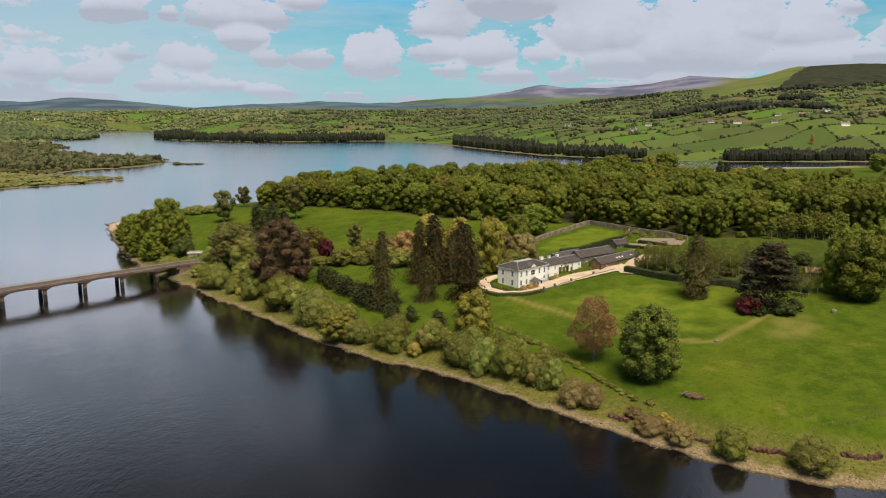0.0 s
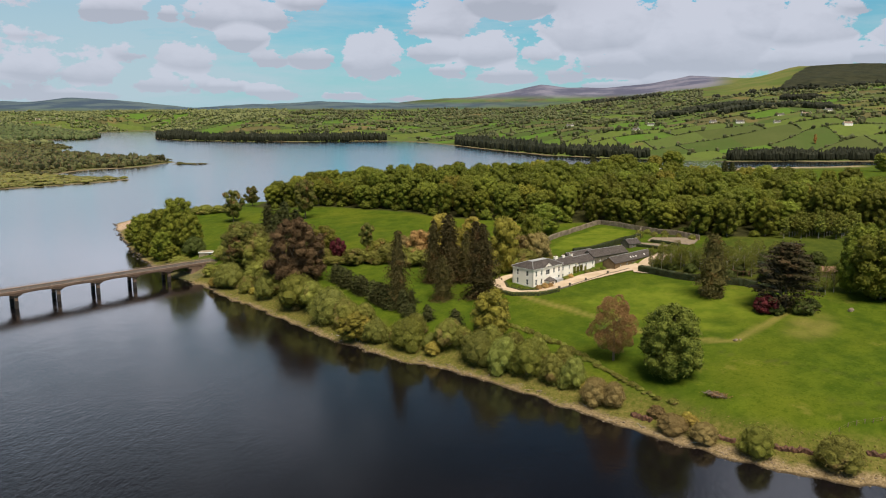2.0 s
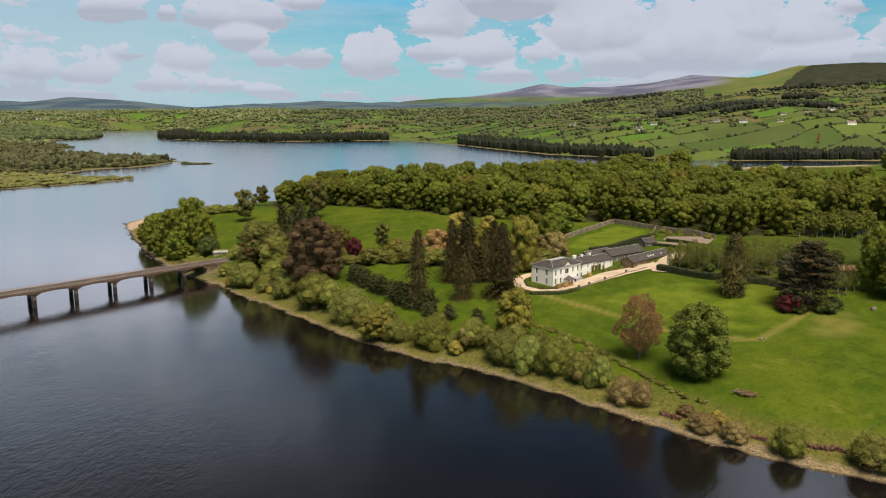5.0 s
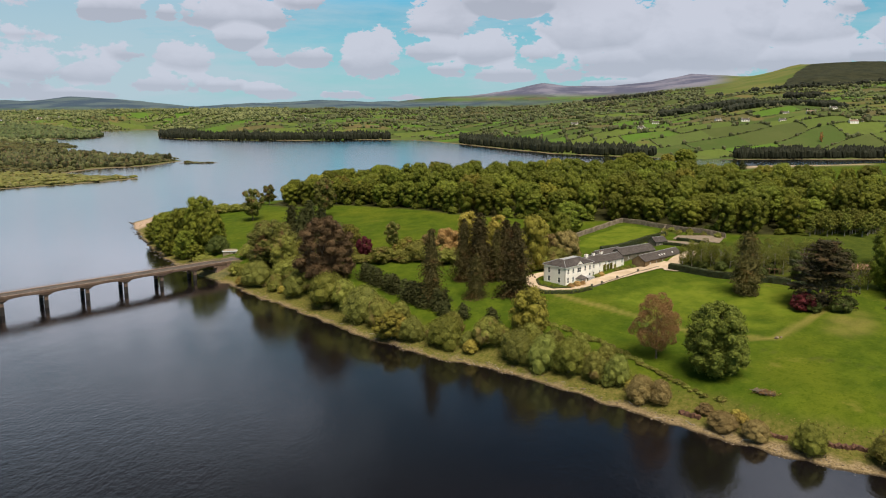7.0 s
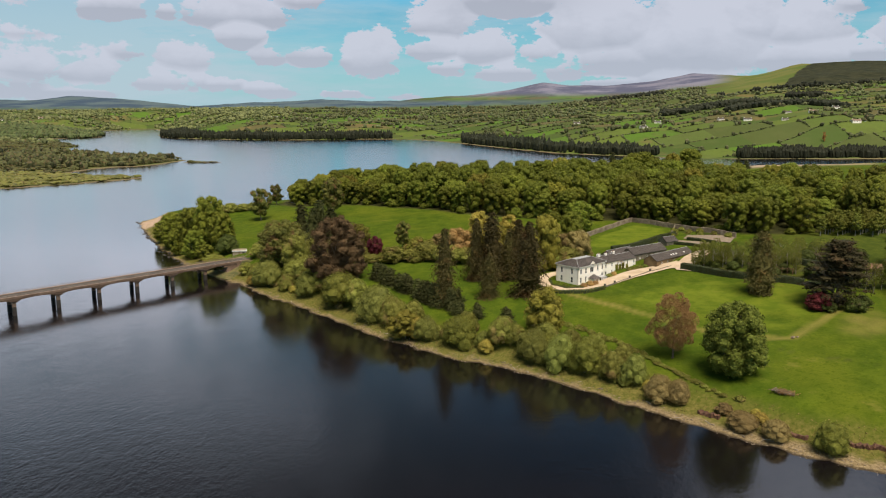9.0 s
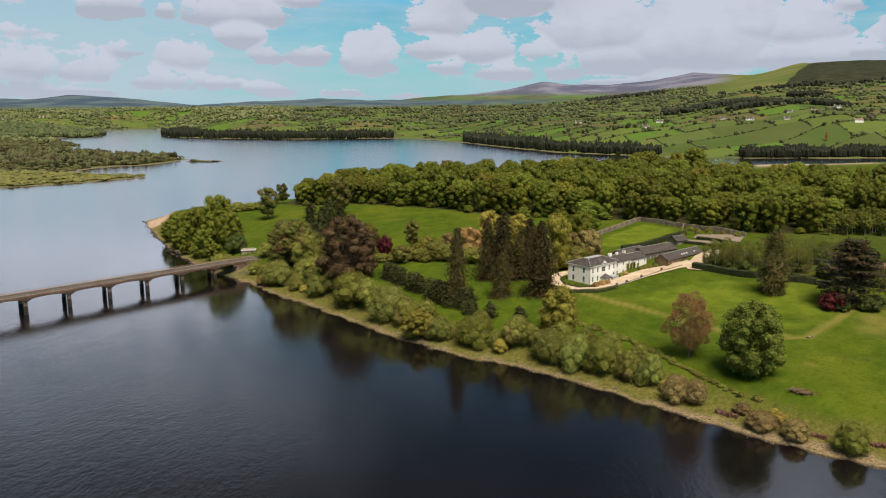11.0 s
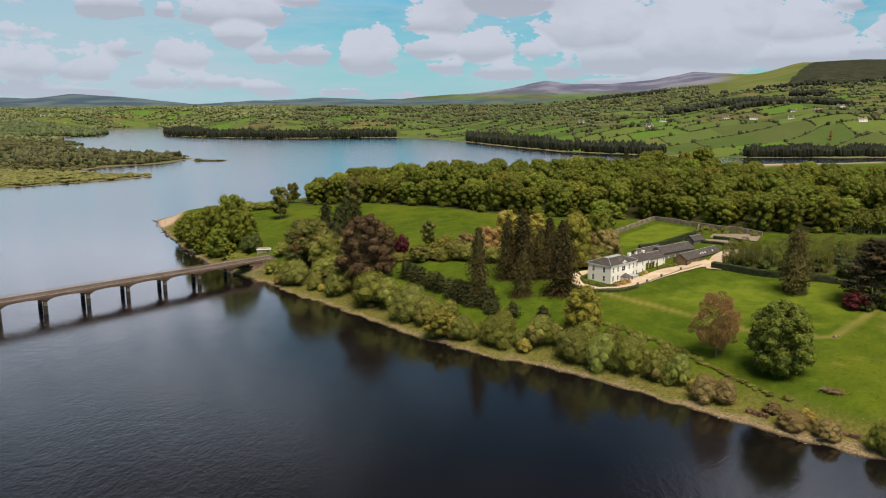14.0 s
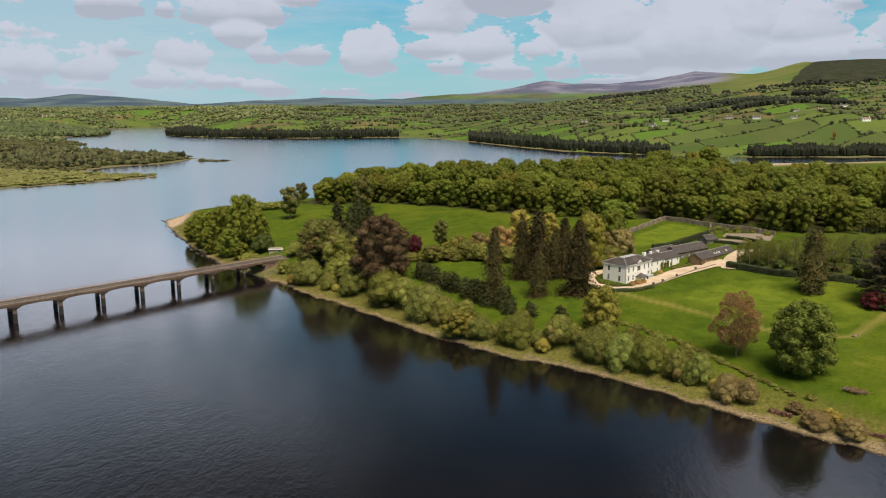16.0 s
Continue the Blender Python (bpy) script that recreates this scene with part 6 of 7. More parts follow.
def long_thing(name, points, width, tall, material, label, category, uneven=0.0, seed=1, kind="", step=1.2):
    """A wall or hedge of some thickness that follows the ground along a line."""
    pts = []
    for a, b in zip(points, points[1:]):
        k = max(1, int(math.hypot(b[0] - a[0], b[1] - a[1]) / step))
        pts += [(a[0] + (b[0] - a[0]) * i / k, a[1] + (b[1] - a[1]) * i / k) for i in range(k)]
    pts.append(points[-1])
    p = np.array(pts, float)
    t = np.gradient(p, axis=0)
    n = unit(np.stack([-t[:, 1], t[:, 0]], 1)) * width / 2
    z = height(p[:, 0], p[:, 1])
    r = np.random.RandomState(seed)
    vs, fs = [], []
    for q, d, g in zip(p, n, z):
        j = r.uniform(-uneven, uneven, 6)
        top = g + tall
        vs += [(q[0] - d[0] * (1 + j[0]), q[1] - d[1] * (1 + j[0]), g - 0.6), (q[0] - d[0] * (1 + j[1]), q[1] - d[1] * (1 + j[1]), top * 1.0 - 0.12 * tall + j[2]),
               (q[0] - d[0] * 0.75, q[1] - d[1] * 0.75, top + j[2]), (q[0] + d[0] * 0.75, q[1] + d[1] * 0.75, top + j[3]),
               (q[0] + d[0] * (1 + j[4]), q[1] + d[1] * (1 + j[4]), top - 0.12 * tall + j[3]), (q[0] + d[0] * (1 + j[5]), q[1] + d[1] * (1 + j[5]), g - 0.6)]
    for i in range(len(p) - 1):
        for k in range(5):
            fs.append((i * 6 + k, i * 6 + k + 1, i * 6 + k + 7, i * 6 + k + 6))
    fs += [tuple(range(5, -1, -1)), tuple(range(len(vs) - 6, len(vs)))]
    return tagged(mesh_object(name, vs, fs, material), label, category, kind=kind)


OLD_WALL = plain("old_garden_wall", (0.125, 0.098, 0.070), (0.290, 0.230, 0.165), 0.35, 0.95, 1.6, 0.8, 0.1)
GARDEN_WALL = [(40, 378), (51.9, 403), (67, 421), (85.3, 441.9)]
long_thing("garden_wall", GARDEN_WALL, 0.6, 2.6, OLD_WALL, "tall brown-grey stone wall of the walled garden", "wall", 0.012, 2, "structure")
long_thing("garden_wall", [(85.6, 442.0), (106, 411), (124, 384)], 0.6, 2.6, OLD_WALL, "tall grey stone wall along the wood", "wall", 0.012, 3, "structure")
long_thing("garden_wall", [(60, 368), (76, 378), (94, 394), (102.5, 416)], 0.6, 2.0, OLD_WALL, "stone wall between stables and walled garden", "wall", 0.012, 4, "structure")
HEDGE = plain("clipped_hedge_leaves", (0.014, 0.022, 0.006), (0.036, 0.050, 0.012), 1.2, 0.8, 7, 0.9, 0.12)


def hedge(points, width, tall, label, seed=1, size=0.22):
    """A clipped hedge: a dense body with a skin of small leaves."""
    h = thing("hedge", label, "hedge")
    core = long_thing("core", points, width, tall, HEDGE, "", "", 0.12, seed, step=0.8)
    core.parent = h
    r = np.random.RandomState(seed)
    at, way = [], []
    for a, b in zip(points, points[1:]):
        l = math.hypot(b[0] - a[0], b[1] - a[1])
        k = int(l * (width + 2 * tall) * 11)
        f, c = r.uniform(0, 1, k), r.uniform(0, width + 2 * tall, k)
        off = np.clip(c - tall, 0, width) - width / 2
        up_ = np.where(c < tall, c, np.where(c > tall + width, 2 * tall + width - c, tall))
        x, y = a[0] + (b[0] - a[0]) * f - (b[1] - a[1]) / l * off, a[1] + (b[1] - a[1]) * f + (b[0] - a[0]) / l * off
        at.append(np.stack([x, y, height(x, y) + up_], 1))
        way.append(np.stack([-(b[1] - a[1]) / l * off, (b[0] - a[0]) / l * off, np.where(up_ >= tall, 1.0, 0.2)], 1))
    v, f = leaves(r, np.concatenate(at), unit(np.concatenate(way)), size)
    mesh_object("foliage", v, f.tolist(), LEAF["chestnut"] if "box" in label else LEAF["fir"], h)
    return h


hedge([(80, 330), (90.5, 319.4), (99.1, 309.5), (119, 298)], 2.2, 2.7, "long dark clipped hedge between lawn and garden", 5)
hedge([(124.5, 346), (124.5, 334), (135.5, 321.5)], 2.4, 2.6, "tall dark clipped hedge across the garden", 12)
hedge([(119.5, 297.5), (131, 300), (142, 290)], 1.8, 1.6, "dark clipped hedge behind the cedar tree", 6)
hedge([(20.5, 319), (20.8, 312.5), (26, 307.6), (33, 306.9)], 1.0, 0.7, "low clipped box hedge round the flower bed", 7)
hedge([(15.5, 307), (22, 301.6), (32, 300.4), (41, 304.5)], 1.6, 1.2, "curved clipped box hedge below the drive", 8)
hedge([(90, 375), (104, 363.5)], 1.2, 1.3, "clipped garden hedge round the gravel court", 9)
hedge([(99.5, 384.5), (110.5, 374)], 1.2, 1.4, "clipped garden hedge across the gravel court", 10)
hedge([(57, 366), (72, 374), (96, 394)], 1.6, 2.6, "dark hedge beside the stable roofs", 11)


# ---- the country beyond the lake ----
def clumps(name, xy, tall, wide, material, label, category, seed=1, shape=None, sink=0.1, rough=0.28):
    """Many small trees or bushes far off, joined into one: crowns of uneven outline."""
    r = np.random.RandomState(seed)
    iv, jf = shape or ICO2
    n = len(xy)
    z = height(xy[:, 0], xy[:, 1])
    v = iv[None] * (1 + r.uniform(-rough, rough, (n, len(iv), 1)))
    v = v * np.stack([wide, wide * r.uniform(0.8, 1.2, n), tall * 0.56], 1)[:, None]
    a = r.uniform(0, 6.28, n)
    x, y = v[:, :, 0] * np.cos(a)[:, None] - v[:, :, 1] * np.sin(a)[:, None], v[:, :, 0] * np.sin(a)[:, None] + v[:, :, 1] * np.cos(a)[:, None]
    w = np.stack([x + xy[:, :1], y + xy[:, 1:], v[:, :, 2] + (z + tall * (0.5 - sink))[:, None]], -1).reshape(-1, 3)
    f = (jf[None] + (np.arange(n) * len(iv))[:, None, None]).reshape(-1, 3)
    ob = mesh_object(name, w.tolist(), f.tolist(), material)
    return tagged(ob, label, category, kind="stuff")


def spires(name, xy, tall, wide, material, label, category, seed=1):
    """Conifers far off, each two ragged cones on one stem."""
    r = np.random.RandomState(seed)
    k = 6
    vs, fs = [], []
    z = height(xy[:, 0], xy[:, 1])
    for (x, y), g, h, w in zip(xy, z, tall, wide):
        for b, t, q in ((0.05, 0.72, 1.0), (0.42, 1.0, 0.66)):
            base = len(vs)
            a0 = r.uniform(0, 6)
            vs += [(x + math.cos(a0 + 1.047 * i) * w * q * r.uniform(0.75, 1.2), y + math.sin(a0 + 1.047 * i) * w * q * r.uniform(0.75, 1.2), g + h * b) for i in range(k)]
            vs.append((x, y, g + h * t))
            fs += [(base + i, base + (i + 1) % k, base + k) for i in range(k)]
    ob = mesh_object(name, vs, fs, material)
    return tagged(ob, label, category, kind="stuff")


def scatter(seed, n, x0, x1, y0, y1, test):
    r = np.random.RandomState(seed)
    x, y = r.uniform(x0, x1, n), r.uniform(y0, y1, n)
    d = shore_distance(x, y)[1]
    keep = test(x, y, d)
    return np.stack([x[keep], y[keep]], 1)


def sized(xy, lo, hi, seed=2):
    return np.random.RandomState(seed).uniform(lo, hi, len(xy))


def bearing(x, y):
    return x / y


# spruce plantations along the far shore
for seed, box, lo, hi, umin, umax, h0, h1 in ((1, (-900, -150, 1990, 2360), 8, 85, -0.372, -0.076, 17, 21), (2, (-40, 420, 1310, 1990), 10, 75, 0.014, 0.262, 17, 21),
                                              (3, (470, 830, 1255, 1400), 14, 60, 0.365, 0.60, 15, 19)):
    xy = scatter(seed, 7500 if seed < 3 else 4500, *box, lambda x, y, d: (d > lo) & (d < hi * (0.8 + 0.25 * waves(x, y, 120, 31))) & (bearing(x, y) > umin) & (bearing(x, y) < umax))
    half = len(xy) // 40
    spires("spruce_plantation", xy[:half], sized(xy[:half], h0, h1 + 2), sized(xy[:half], 2.6, 4.2, 3), LEAF["pine"], "dark spruce plantation along the far shore", "wood", seed)
    clumps("pine_plantation", xy[half:], sized(xy[half:], h0 - 2, h1 - 1), sized(xy[half:], 2.8, 4.6, 3), LEAF["pine"], "dark pine plantation along the far shore", "wood", 60 + seed, ICO1)

# hedgerows round the fields
hr = random.Random(8)
hedge_xy = []
ca, sa = math.cos(FIELD_TURN), math.sin(FIELD_TURN)


def field_to_land(u, v):
    x, y = u * ca - v * sa, u * sa + v * ca
    for _ in range(14):
        bend = 13 * math.sin(x / 58 + y / 83)
        du, dv = u - 48 * math.sin(y / 170) - bend, v - 40 * math.sin(x / 210) - bend
        x, y = du * ca - dv * sa, du * sa + dv * ca
    return x, y


for row in range(9, 70):
    gap = 0
    for i in range(-320, 750):
        u = i * 5.0 + hr.uniform(-2, 2)
        gap = gap - 1 if gap > 0 else (hr.randint(2, 9) if hr.random() < 0.06 else 0)
        if gap == 0:
            hedge_xy.append((*field_to_land(u, row * FIELD_V), 1))
    for cell in range(-16, 34):
        if hr.random() < 0.2:
            continue
        for j in range(14):
            if hr.random() < 0.92:
                hedge_xy.append((*field_to_land(cell * FIELD_U - 47 * row, (row + (j + hr.random()) / 14) * FIELD_V), 1))
hx = np.array(hedge_xy)
dd = shore_distance(hx[:, 0], hx[:, 1])[1]
uu = hx[:, 0] / np.maximum(hx[:, 1], 1)
thin = np.random.RandomState(17).uniform(0, 1, len(hx))
hx = hx[(dd > 25) & ((uu > -0.04) | (thin < 0.4)) & (abs(uu) < 0.66) & (hx[:, 1] > 1270) & (hx[:, 1] < 3300) & ~((uu > 0.33) & (hx[:, 1] > 2450))][:, :2]
near = hx[:, 1] < 2000
big_tree = np.random.RandomState(4).uniform(0, 1, len(hx)) ** 6
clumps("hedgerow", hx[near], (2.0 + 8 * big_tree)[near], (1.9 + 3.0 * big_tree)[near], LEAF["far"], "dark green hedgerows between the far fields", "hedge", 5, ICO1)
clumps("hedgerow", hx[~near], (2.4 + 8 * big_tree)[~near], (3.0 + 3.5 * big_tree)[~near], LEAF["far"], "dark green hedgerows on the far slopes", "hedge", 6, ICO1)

# woods and copses on the far slopes, thickly treed lowland to the west
xy = scatter(10, 160, -900, 2000, 1280, 2600, lambda x, y, d: (d > 20) & (abs(x / y) < 0.62))
clumps("field_trees", xy, sized(xy, 4, 10), sized(xy, 2.2, 4.5, 3), LEAF["far"], "single trees and bushes about the far fields", "trees", 12, ICO1)
xy = scatter(11, 22000, -600, 2300, 1300, 3500, lambda x, y, d: (d > 30) & (waves(x, y, 260, 41) + 0.6 * waves(x, y, 90, 42) > np.interp(y, (1500, 2000, 2400), (0.95, 0.75, 0.42))) & (abs(x / y) < 0.64) & ~((x / y > 0.33) & (y > 2400)))
clumps("copse", xy, sized(xy, 6, 13), sized(xy, 4, 7, 3), LEAF["far"], "leafy copses on the far slopes", "wood", 7, ICO1)
xy = scatter(12, 15000, -2300, -300, 1750, 3600, lambda x, y, d: (d > 12) & (x / y < -0.20) & (x / y > -0.66) & (waves(x, y, 300, 43) + 0.5 * waves(x, y, 120, 47) > -0.15) & ~((x > -900) & (y < 2350)))
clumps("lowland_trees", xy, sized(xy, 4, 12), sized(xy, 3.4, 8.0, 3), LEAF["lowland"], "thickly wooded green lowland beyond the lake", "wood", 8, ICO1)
xy = scatter(17, 3600, -1700, -990, 2060, 2480, lambda x, y, d: (d > 5) & (waves(x, y, 160, 48) + 0.8 * (x > -1330) > -0.1))
clumps("headland_trees", xy, sized(xy, 7, 16), sized(xy, 5, 9, 3), LEAF["headland"], "dense green trees on a low headland of the lake", "wood", 18, ICO1)
# scrub, reeds, small trees and firs of the marsh
xy = scatter(13, 15000, -1300, -420, 1000, 2050, lambda x, y, d: (d > 9) & (x / y > -0.68) & (waves(x, y, 110, 44) + 0.004 * np.minimum(d, 150) > -0.25))
clumps("marsh_scrub", xy, sized(xy, 1.6, 4.6), sized(xy, 2.6, 6.0, 3), LEAF["marsh"], "green and rusty scrub on the marsh", "scrub", 9, ICO1)
xy = scatter(16, 3800, -820, -390, 820, 1010, lambda x, y, d: (d > 8) & (x / y > -0.68) & (waves(x, y, 60, 46) > -0.5))
clumps("reed_bed", xy, sized(xy, 1.2, 3.4), sized(xy, 2.6, 5.5, 3), LEAF["reed"], "yellow-green reeds and low bushes on the spit", "reeds", 19, ICO1)
xy = scatter(14, 2600, -1000, -468, 1070, 1480, lambda x, y, d: (d > 9) & (y > 1040 - 0.25 * (x + 470)) & (waves(x, y, 120, 45) + 0.6 * (x > -760) > -0.1))
clumps("marsh_trees", xy, sized(xy, 5, 12.5), sized(xy, 2.8, 5.2, 3), LEAF["carr"], "dark olive and brown willows on the marsh spit", "wood", 21, ICO1)
spires("marsh_firs", xy[:45], sized(xy[:45], 9, 14), sized(xy[:45], 2.4, 3.6, 3), LEAF["fir"], "dark firs on the marsh spit", "wood", 10)
xy = scatter(15, 90, -446, -356, 1192, 1232, lambda x, y, d: d > 4)
clumps("islet_scrub", xy, sized(xy, 0.6, 1.6), sized(xy, 2.0, 4.0, 3), LEAF["reed"], "low scrub on a narrow islet", "scrub", 11)
# belts of dark wood on the hillside
for seed, (x0, x1, y0, y1) in enumerate([(840, 1900, 2400, 2470), (620, 900, 1760, 1800), (520, 760, 1900, 1950), (1150, 1500, 1980, 2030), (560, 860, 3080, 3200), (900, 1000, 2050, 2100)]):
    xy = scatter(20 + seed, 300, x0, x1, y0, y1, lambda x, y, d: waves(x, y, 80, 50 + seed) > -0.5)
    clumps("hill_wood", xy, sized(xy, 9, 17), sized(xy, 5, 9, 3), LEAF["pine"], "belt of dark wood on the hillside", "wood", 30 + seed, ICO1)


def cottage(x, y, turn, length=13, depth=7, eave=3.2, rise=2.6, roof=None, label="white farmhouse with a dark roof on the far slope", z=None):
    h = thing("farmhouse", label, "house", "far houses")
    h.matrix_basis = pose(x, y, land(x, y) if z is None else z, 0, 0, turn)
    part("wall", boxed(0, length, 0, depth, -3, eave), RENDER, h)
    gable_ends(h, 0, length, 0, depth, eave, rise, RENDER)
    ym, q = depth / 2, 0.4
    roof_faces("roof", h, [((-q, -q, eave), (length + q, -q, eave), (length + q, ym, eave + rise), (-q, ym, eave + rise)),
                           ((length + q, depth + q, eave), (-q, depth + q, eave), (-q, ym, eave + rise), (length + q, ym, eave + rise))], roof or SLATE)
    for i in range(3):
        x0 = length * (0.18 + 0.3 * i)
        part("window", boxed(x0, x0 + 1.3, -0.06, 0.1, 0.9, 2.3), GLASS, h)
    for x0 in (0.8, length - 1.8):
        part("chimney", boxed(x0, x0 + 1.0, ym - 0.5, ym + 0.5, eave + rise - 0.6, eave + rise + 1.1), RENDER, h)


for x, y, turn, length, roof in ((380, 1575, 8, 13, None), (398, 1590, 80, 12, None), (521, 1905, 5, 14, None), (732, 1600, -6, 19, TILE), (700, 1640, 10, 16, None), (754, 1470, 4, 17, TILE),
                                 (782, 1482, 20, 16, TILE), (560, 1640, 12, 14, None), (598, 1600, -10, 16, None), (288, 1830, 15, 16, None), (660, 1560, 0, 13, None), (455, 1750, -20, 14, None),
                                 (-1525, 2900, 10, 17, TILE), (-1490, 2990, -15, 19, TILE), (-1620, 2820, 20, 16, None), (-1460, 2930, 30, 14, None), (-560, 2450, 10, 20, None), (-470, 2500, -20, 16, None), (830, 1700, 15, 18, None)):
    cottage(x, y, turn, length, 8 if length < 20 else 10, 3.4 if length < 20 else 4.6, 2.8, roof)
cottage(238, 895, 4, 24, 10, 4.5, 3.0, GREY_METAL, "pale shed roof behind the wood")

# trees behind the wood and in the near fields to the east
BACK_TREES = [(168, 770, 27, 11), (182, 790, 28, 12), (204, 765, 25, 10), (222, 770, 29, 13), (236, 800, 25, 11), (150, 760, 20, 9), (128, 740, 19, 8),
              (408, 640, 15, 11), (420, 655, 17, 12), (436, 670, 16, 12), (450, 690, 17, 12), (470, 730, 21, 11), (500, 780, 24, 12), (480, 850, 22, 12)]
for i, (x, y, h, r) in enumerate(BACK_TREES):
    stand(wood_protos[(1, 0, 3, 1, 4)[i % 5]], (24, 9.5), x, y, h, r, 67 * i)
for i, (x, y, h) in enumerate([(131, 705, 24), (345, 960, 15), (356, 962, 13)]):
    stand(dark_fir, (24, 6), x, y, h, 5.5, 40 * i)
autumn = thing("beech_tree", "orange-leaved tree by the far field", "tree")
autumn.matrix_basis = pose(660, 1385, land(660, 1385))
w_, c_ = broadleaf(90, 18, 3.6, 0.05, 14, 700, 0.6)
mesh_object("trunk", *w_, BARK, autumn)
mesh_object("crown", *c_, ORANGE, autumn)


# ---- shore, meadow and garden details ----
def shore_points(seed, n, lo, hi, box):
    r = np.random.RandomState(seed)
    x, y = r.uniform(box[0], box[1], n), r.uniform(box[2], box[3], n)
    d = shore_distance(x, y)[0]
    k = (d > lo) & (d < hi)
    return np.stack([x[k], y[k]], 1)


def stones(name, xy, lo, hi, material, label, seed):
    r = np.random.RandomState(seed)
    s = lo + (hi - lo) * r.uniform(0, 1, len(xy)) ** 2.5
    return clumps(name, xy, s * r.uniform(0.6, 1.1, len(xy)), s, material, label, "stones", seed, ICO1, 0.15, 0.3)


stones("shore_stones", np.concatenate([shore_points(1, 26000, -0.6, 3.6, (-40, 120, 160, 285)), shore_points(2, 16000, -0.6, 3.6, (-170, -30, 260, 430))]), 0.08, 0.36, ROCK, "scattered pale stones along the waterline", 3)
stones("dark_shore_rocks", shore_points(4, 5000, -3.0, 1.5, (-262, -150, 400, 605)), 0.2, 1.0, plain("wet_rock", (0.03, 0.028, 0.025), (0.10, 0.085, 0.07)), "dark wet rocks off the point", 5)
# tufts of rough grass on the bank
tx = np.concatenate([shore_points(6, 30000, 3.5, 15, (-130, 125, 160, 375)), shore_points(7, 9000, 3.0, 12, (-262, -125, 370, 600))])
rt = np.random.RandomState(8)
base = np.column_stack([tx, height(tx[:, 0], tx[:, 1]) + 0.18])
tv, tf = leaves(rt, base, np.tile((0.0, -0.3, 0.6), (len(base), 1)), 0.30, 0.5, 0.9)
tagged(mesh_object("rough_grass", tv, tf.tolist(), leafage("bank_grass", (0.070, 0.075, 0.012), (0.22, 0.175, 0.055))), "tufts of yellow-green rough grass on the bank", "grass", kind="stuff")

# the raw earth cut where the bank has slipped
for k, pts in enumerate([[(47, 205), (51.5, 200.5)], [(60.5, 193.8), (65.8, 189.8), (69.6, 186.8)], [(77.9, 182.8), (82, 180.4), (86, 178.7)], [(98, 176.8), (103, 176), (107.4, 175.8)]]):
    long_thing("earth_bank", pts, 1.5, 0.8, RED_EARTH, "raw dark red earth of the slipped bank", "bank", 0.36, 40 + k, "structure", 0.5)

# brambles along the old ditch that runs down behind the shore shrubs
bramble = tree("bramble_shrub", "low dark bramble along the old ditch", *shrub(210, 1.6, 1.8, 7, 520, 0.22, 0.9), LEAF["hazel"], BARK, "ditch brambles", "stem")
br = random.Random(21)
DITCH = np.array([(14, 272), (25.1, 260.5), (37.3, 241.2), (46, 223.6), (54.1, 210.2), (57.8, 205.6)])
for a, b in zip(DITCH, DITCH[1:]):
    k = int(np.hypot(*(b - a)) / 1.5)
    for i in range(k):
        x, y = a + (b - a) * (i + br.random()) / k
        stand(bramble, (1.6, 1.8), x + br.uniform(-0.5, 0.5), y + br.uniform(-0.5, 0.5), br.uniform(0.4, 0.9) + (0.6 if y > 232 else 0), br.uniform(1.1, 1.9), br.uniform(0, 360))
settle(bramble, (1.6, 1.8), 58.5, 204.6, 1.5, 1.7)
for x, y, h, r in ((104, 409, 2.6, 2.2), (107, 405, 1.8, 2.0), (111, 400, 3.0, 2.4), (116, 393, 2.2, 2.0), (121, 386, 3.0, 2.4), (105, 401, 1.6, 1.8), (110, 396, 2.0, 2.0), (98, 403, 3.6, 2.6), (97, 398, 3.0, 2.4), (94, 391, 2.6, 2.2)):
    stand(bramble, (1.6, 1.8), x, y, h, r, 40 * x)["label"] = "leafy garden shrub in the kitchen garden"
# driftwood on the stones
for i in range(22):
    x = br.uniform(-105, 60)
    y0 = np.linspace(160, 380, 441)
    d0 = shore_distance(np.full(441, x), y0)[0]
    y = float(y0[np.argmin(abs(d0 - br.uniform(1.2, 4.0)))])
    l, q, g = br.uniform(0.4, 1.3), br.uniform(0.08, 0.17), br.uniform(1.6, 3.2)
    v, f = tube([(-l, 0, 0), (-0.2 * l, 0.12 * l, 0.06), (0.5 * l, 0.02 * l, 0.02), (l, 0.16 * l, 0.1)], [q, q * 0.95, q * 0.8, q * 0.4], 6)
    f += [(5, 4, 3, 2, 1, 0), tuple(range(18, 24))]
    log = mesh_object("driftwood", v, f, PALE_BARK if i % 3 else BARK)
    log.matrix_basis = pose(x, y, land(x, y) + q * 0.7, 0, 0, math.degrees(g))
    tagged(log, "bleached driftwood log lying on the stony shore", "driftwood", "driftwood on the shore")


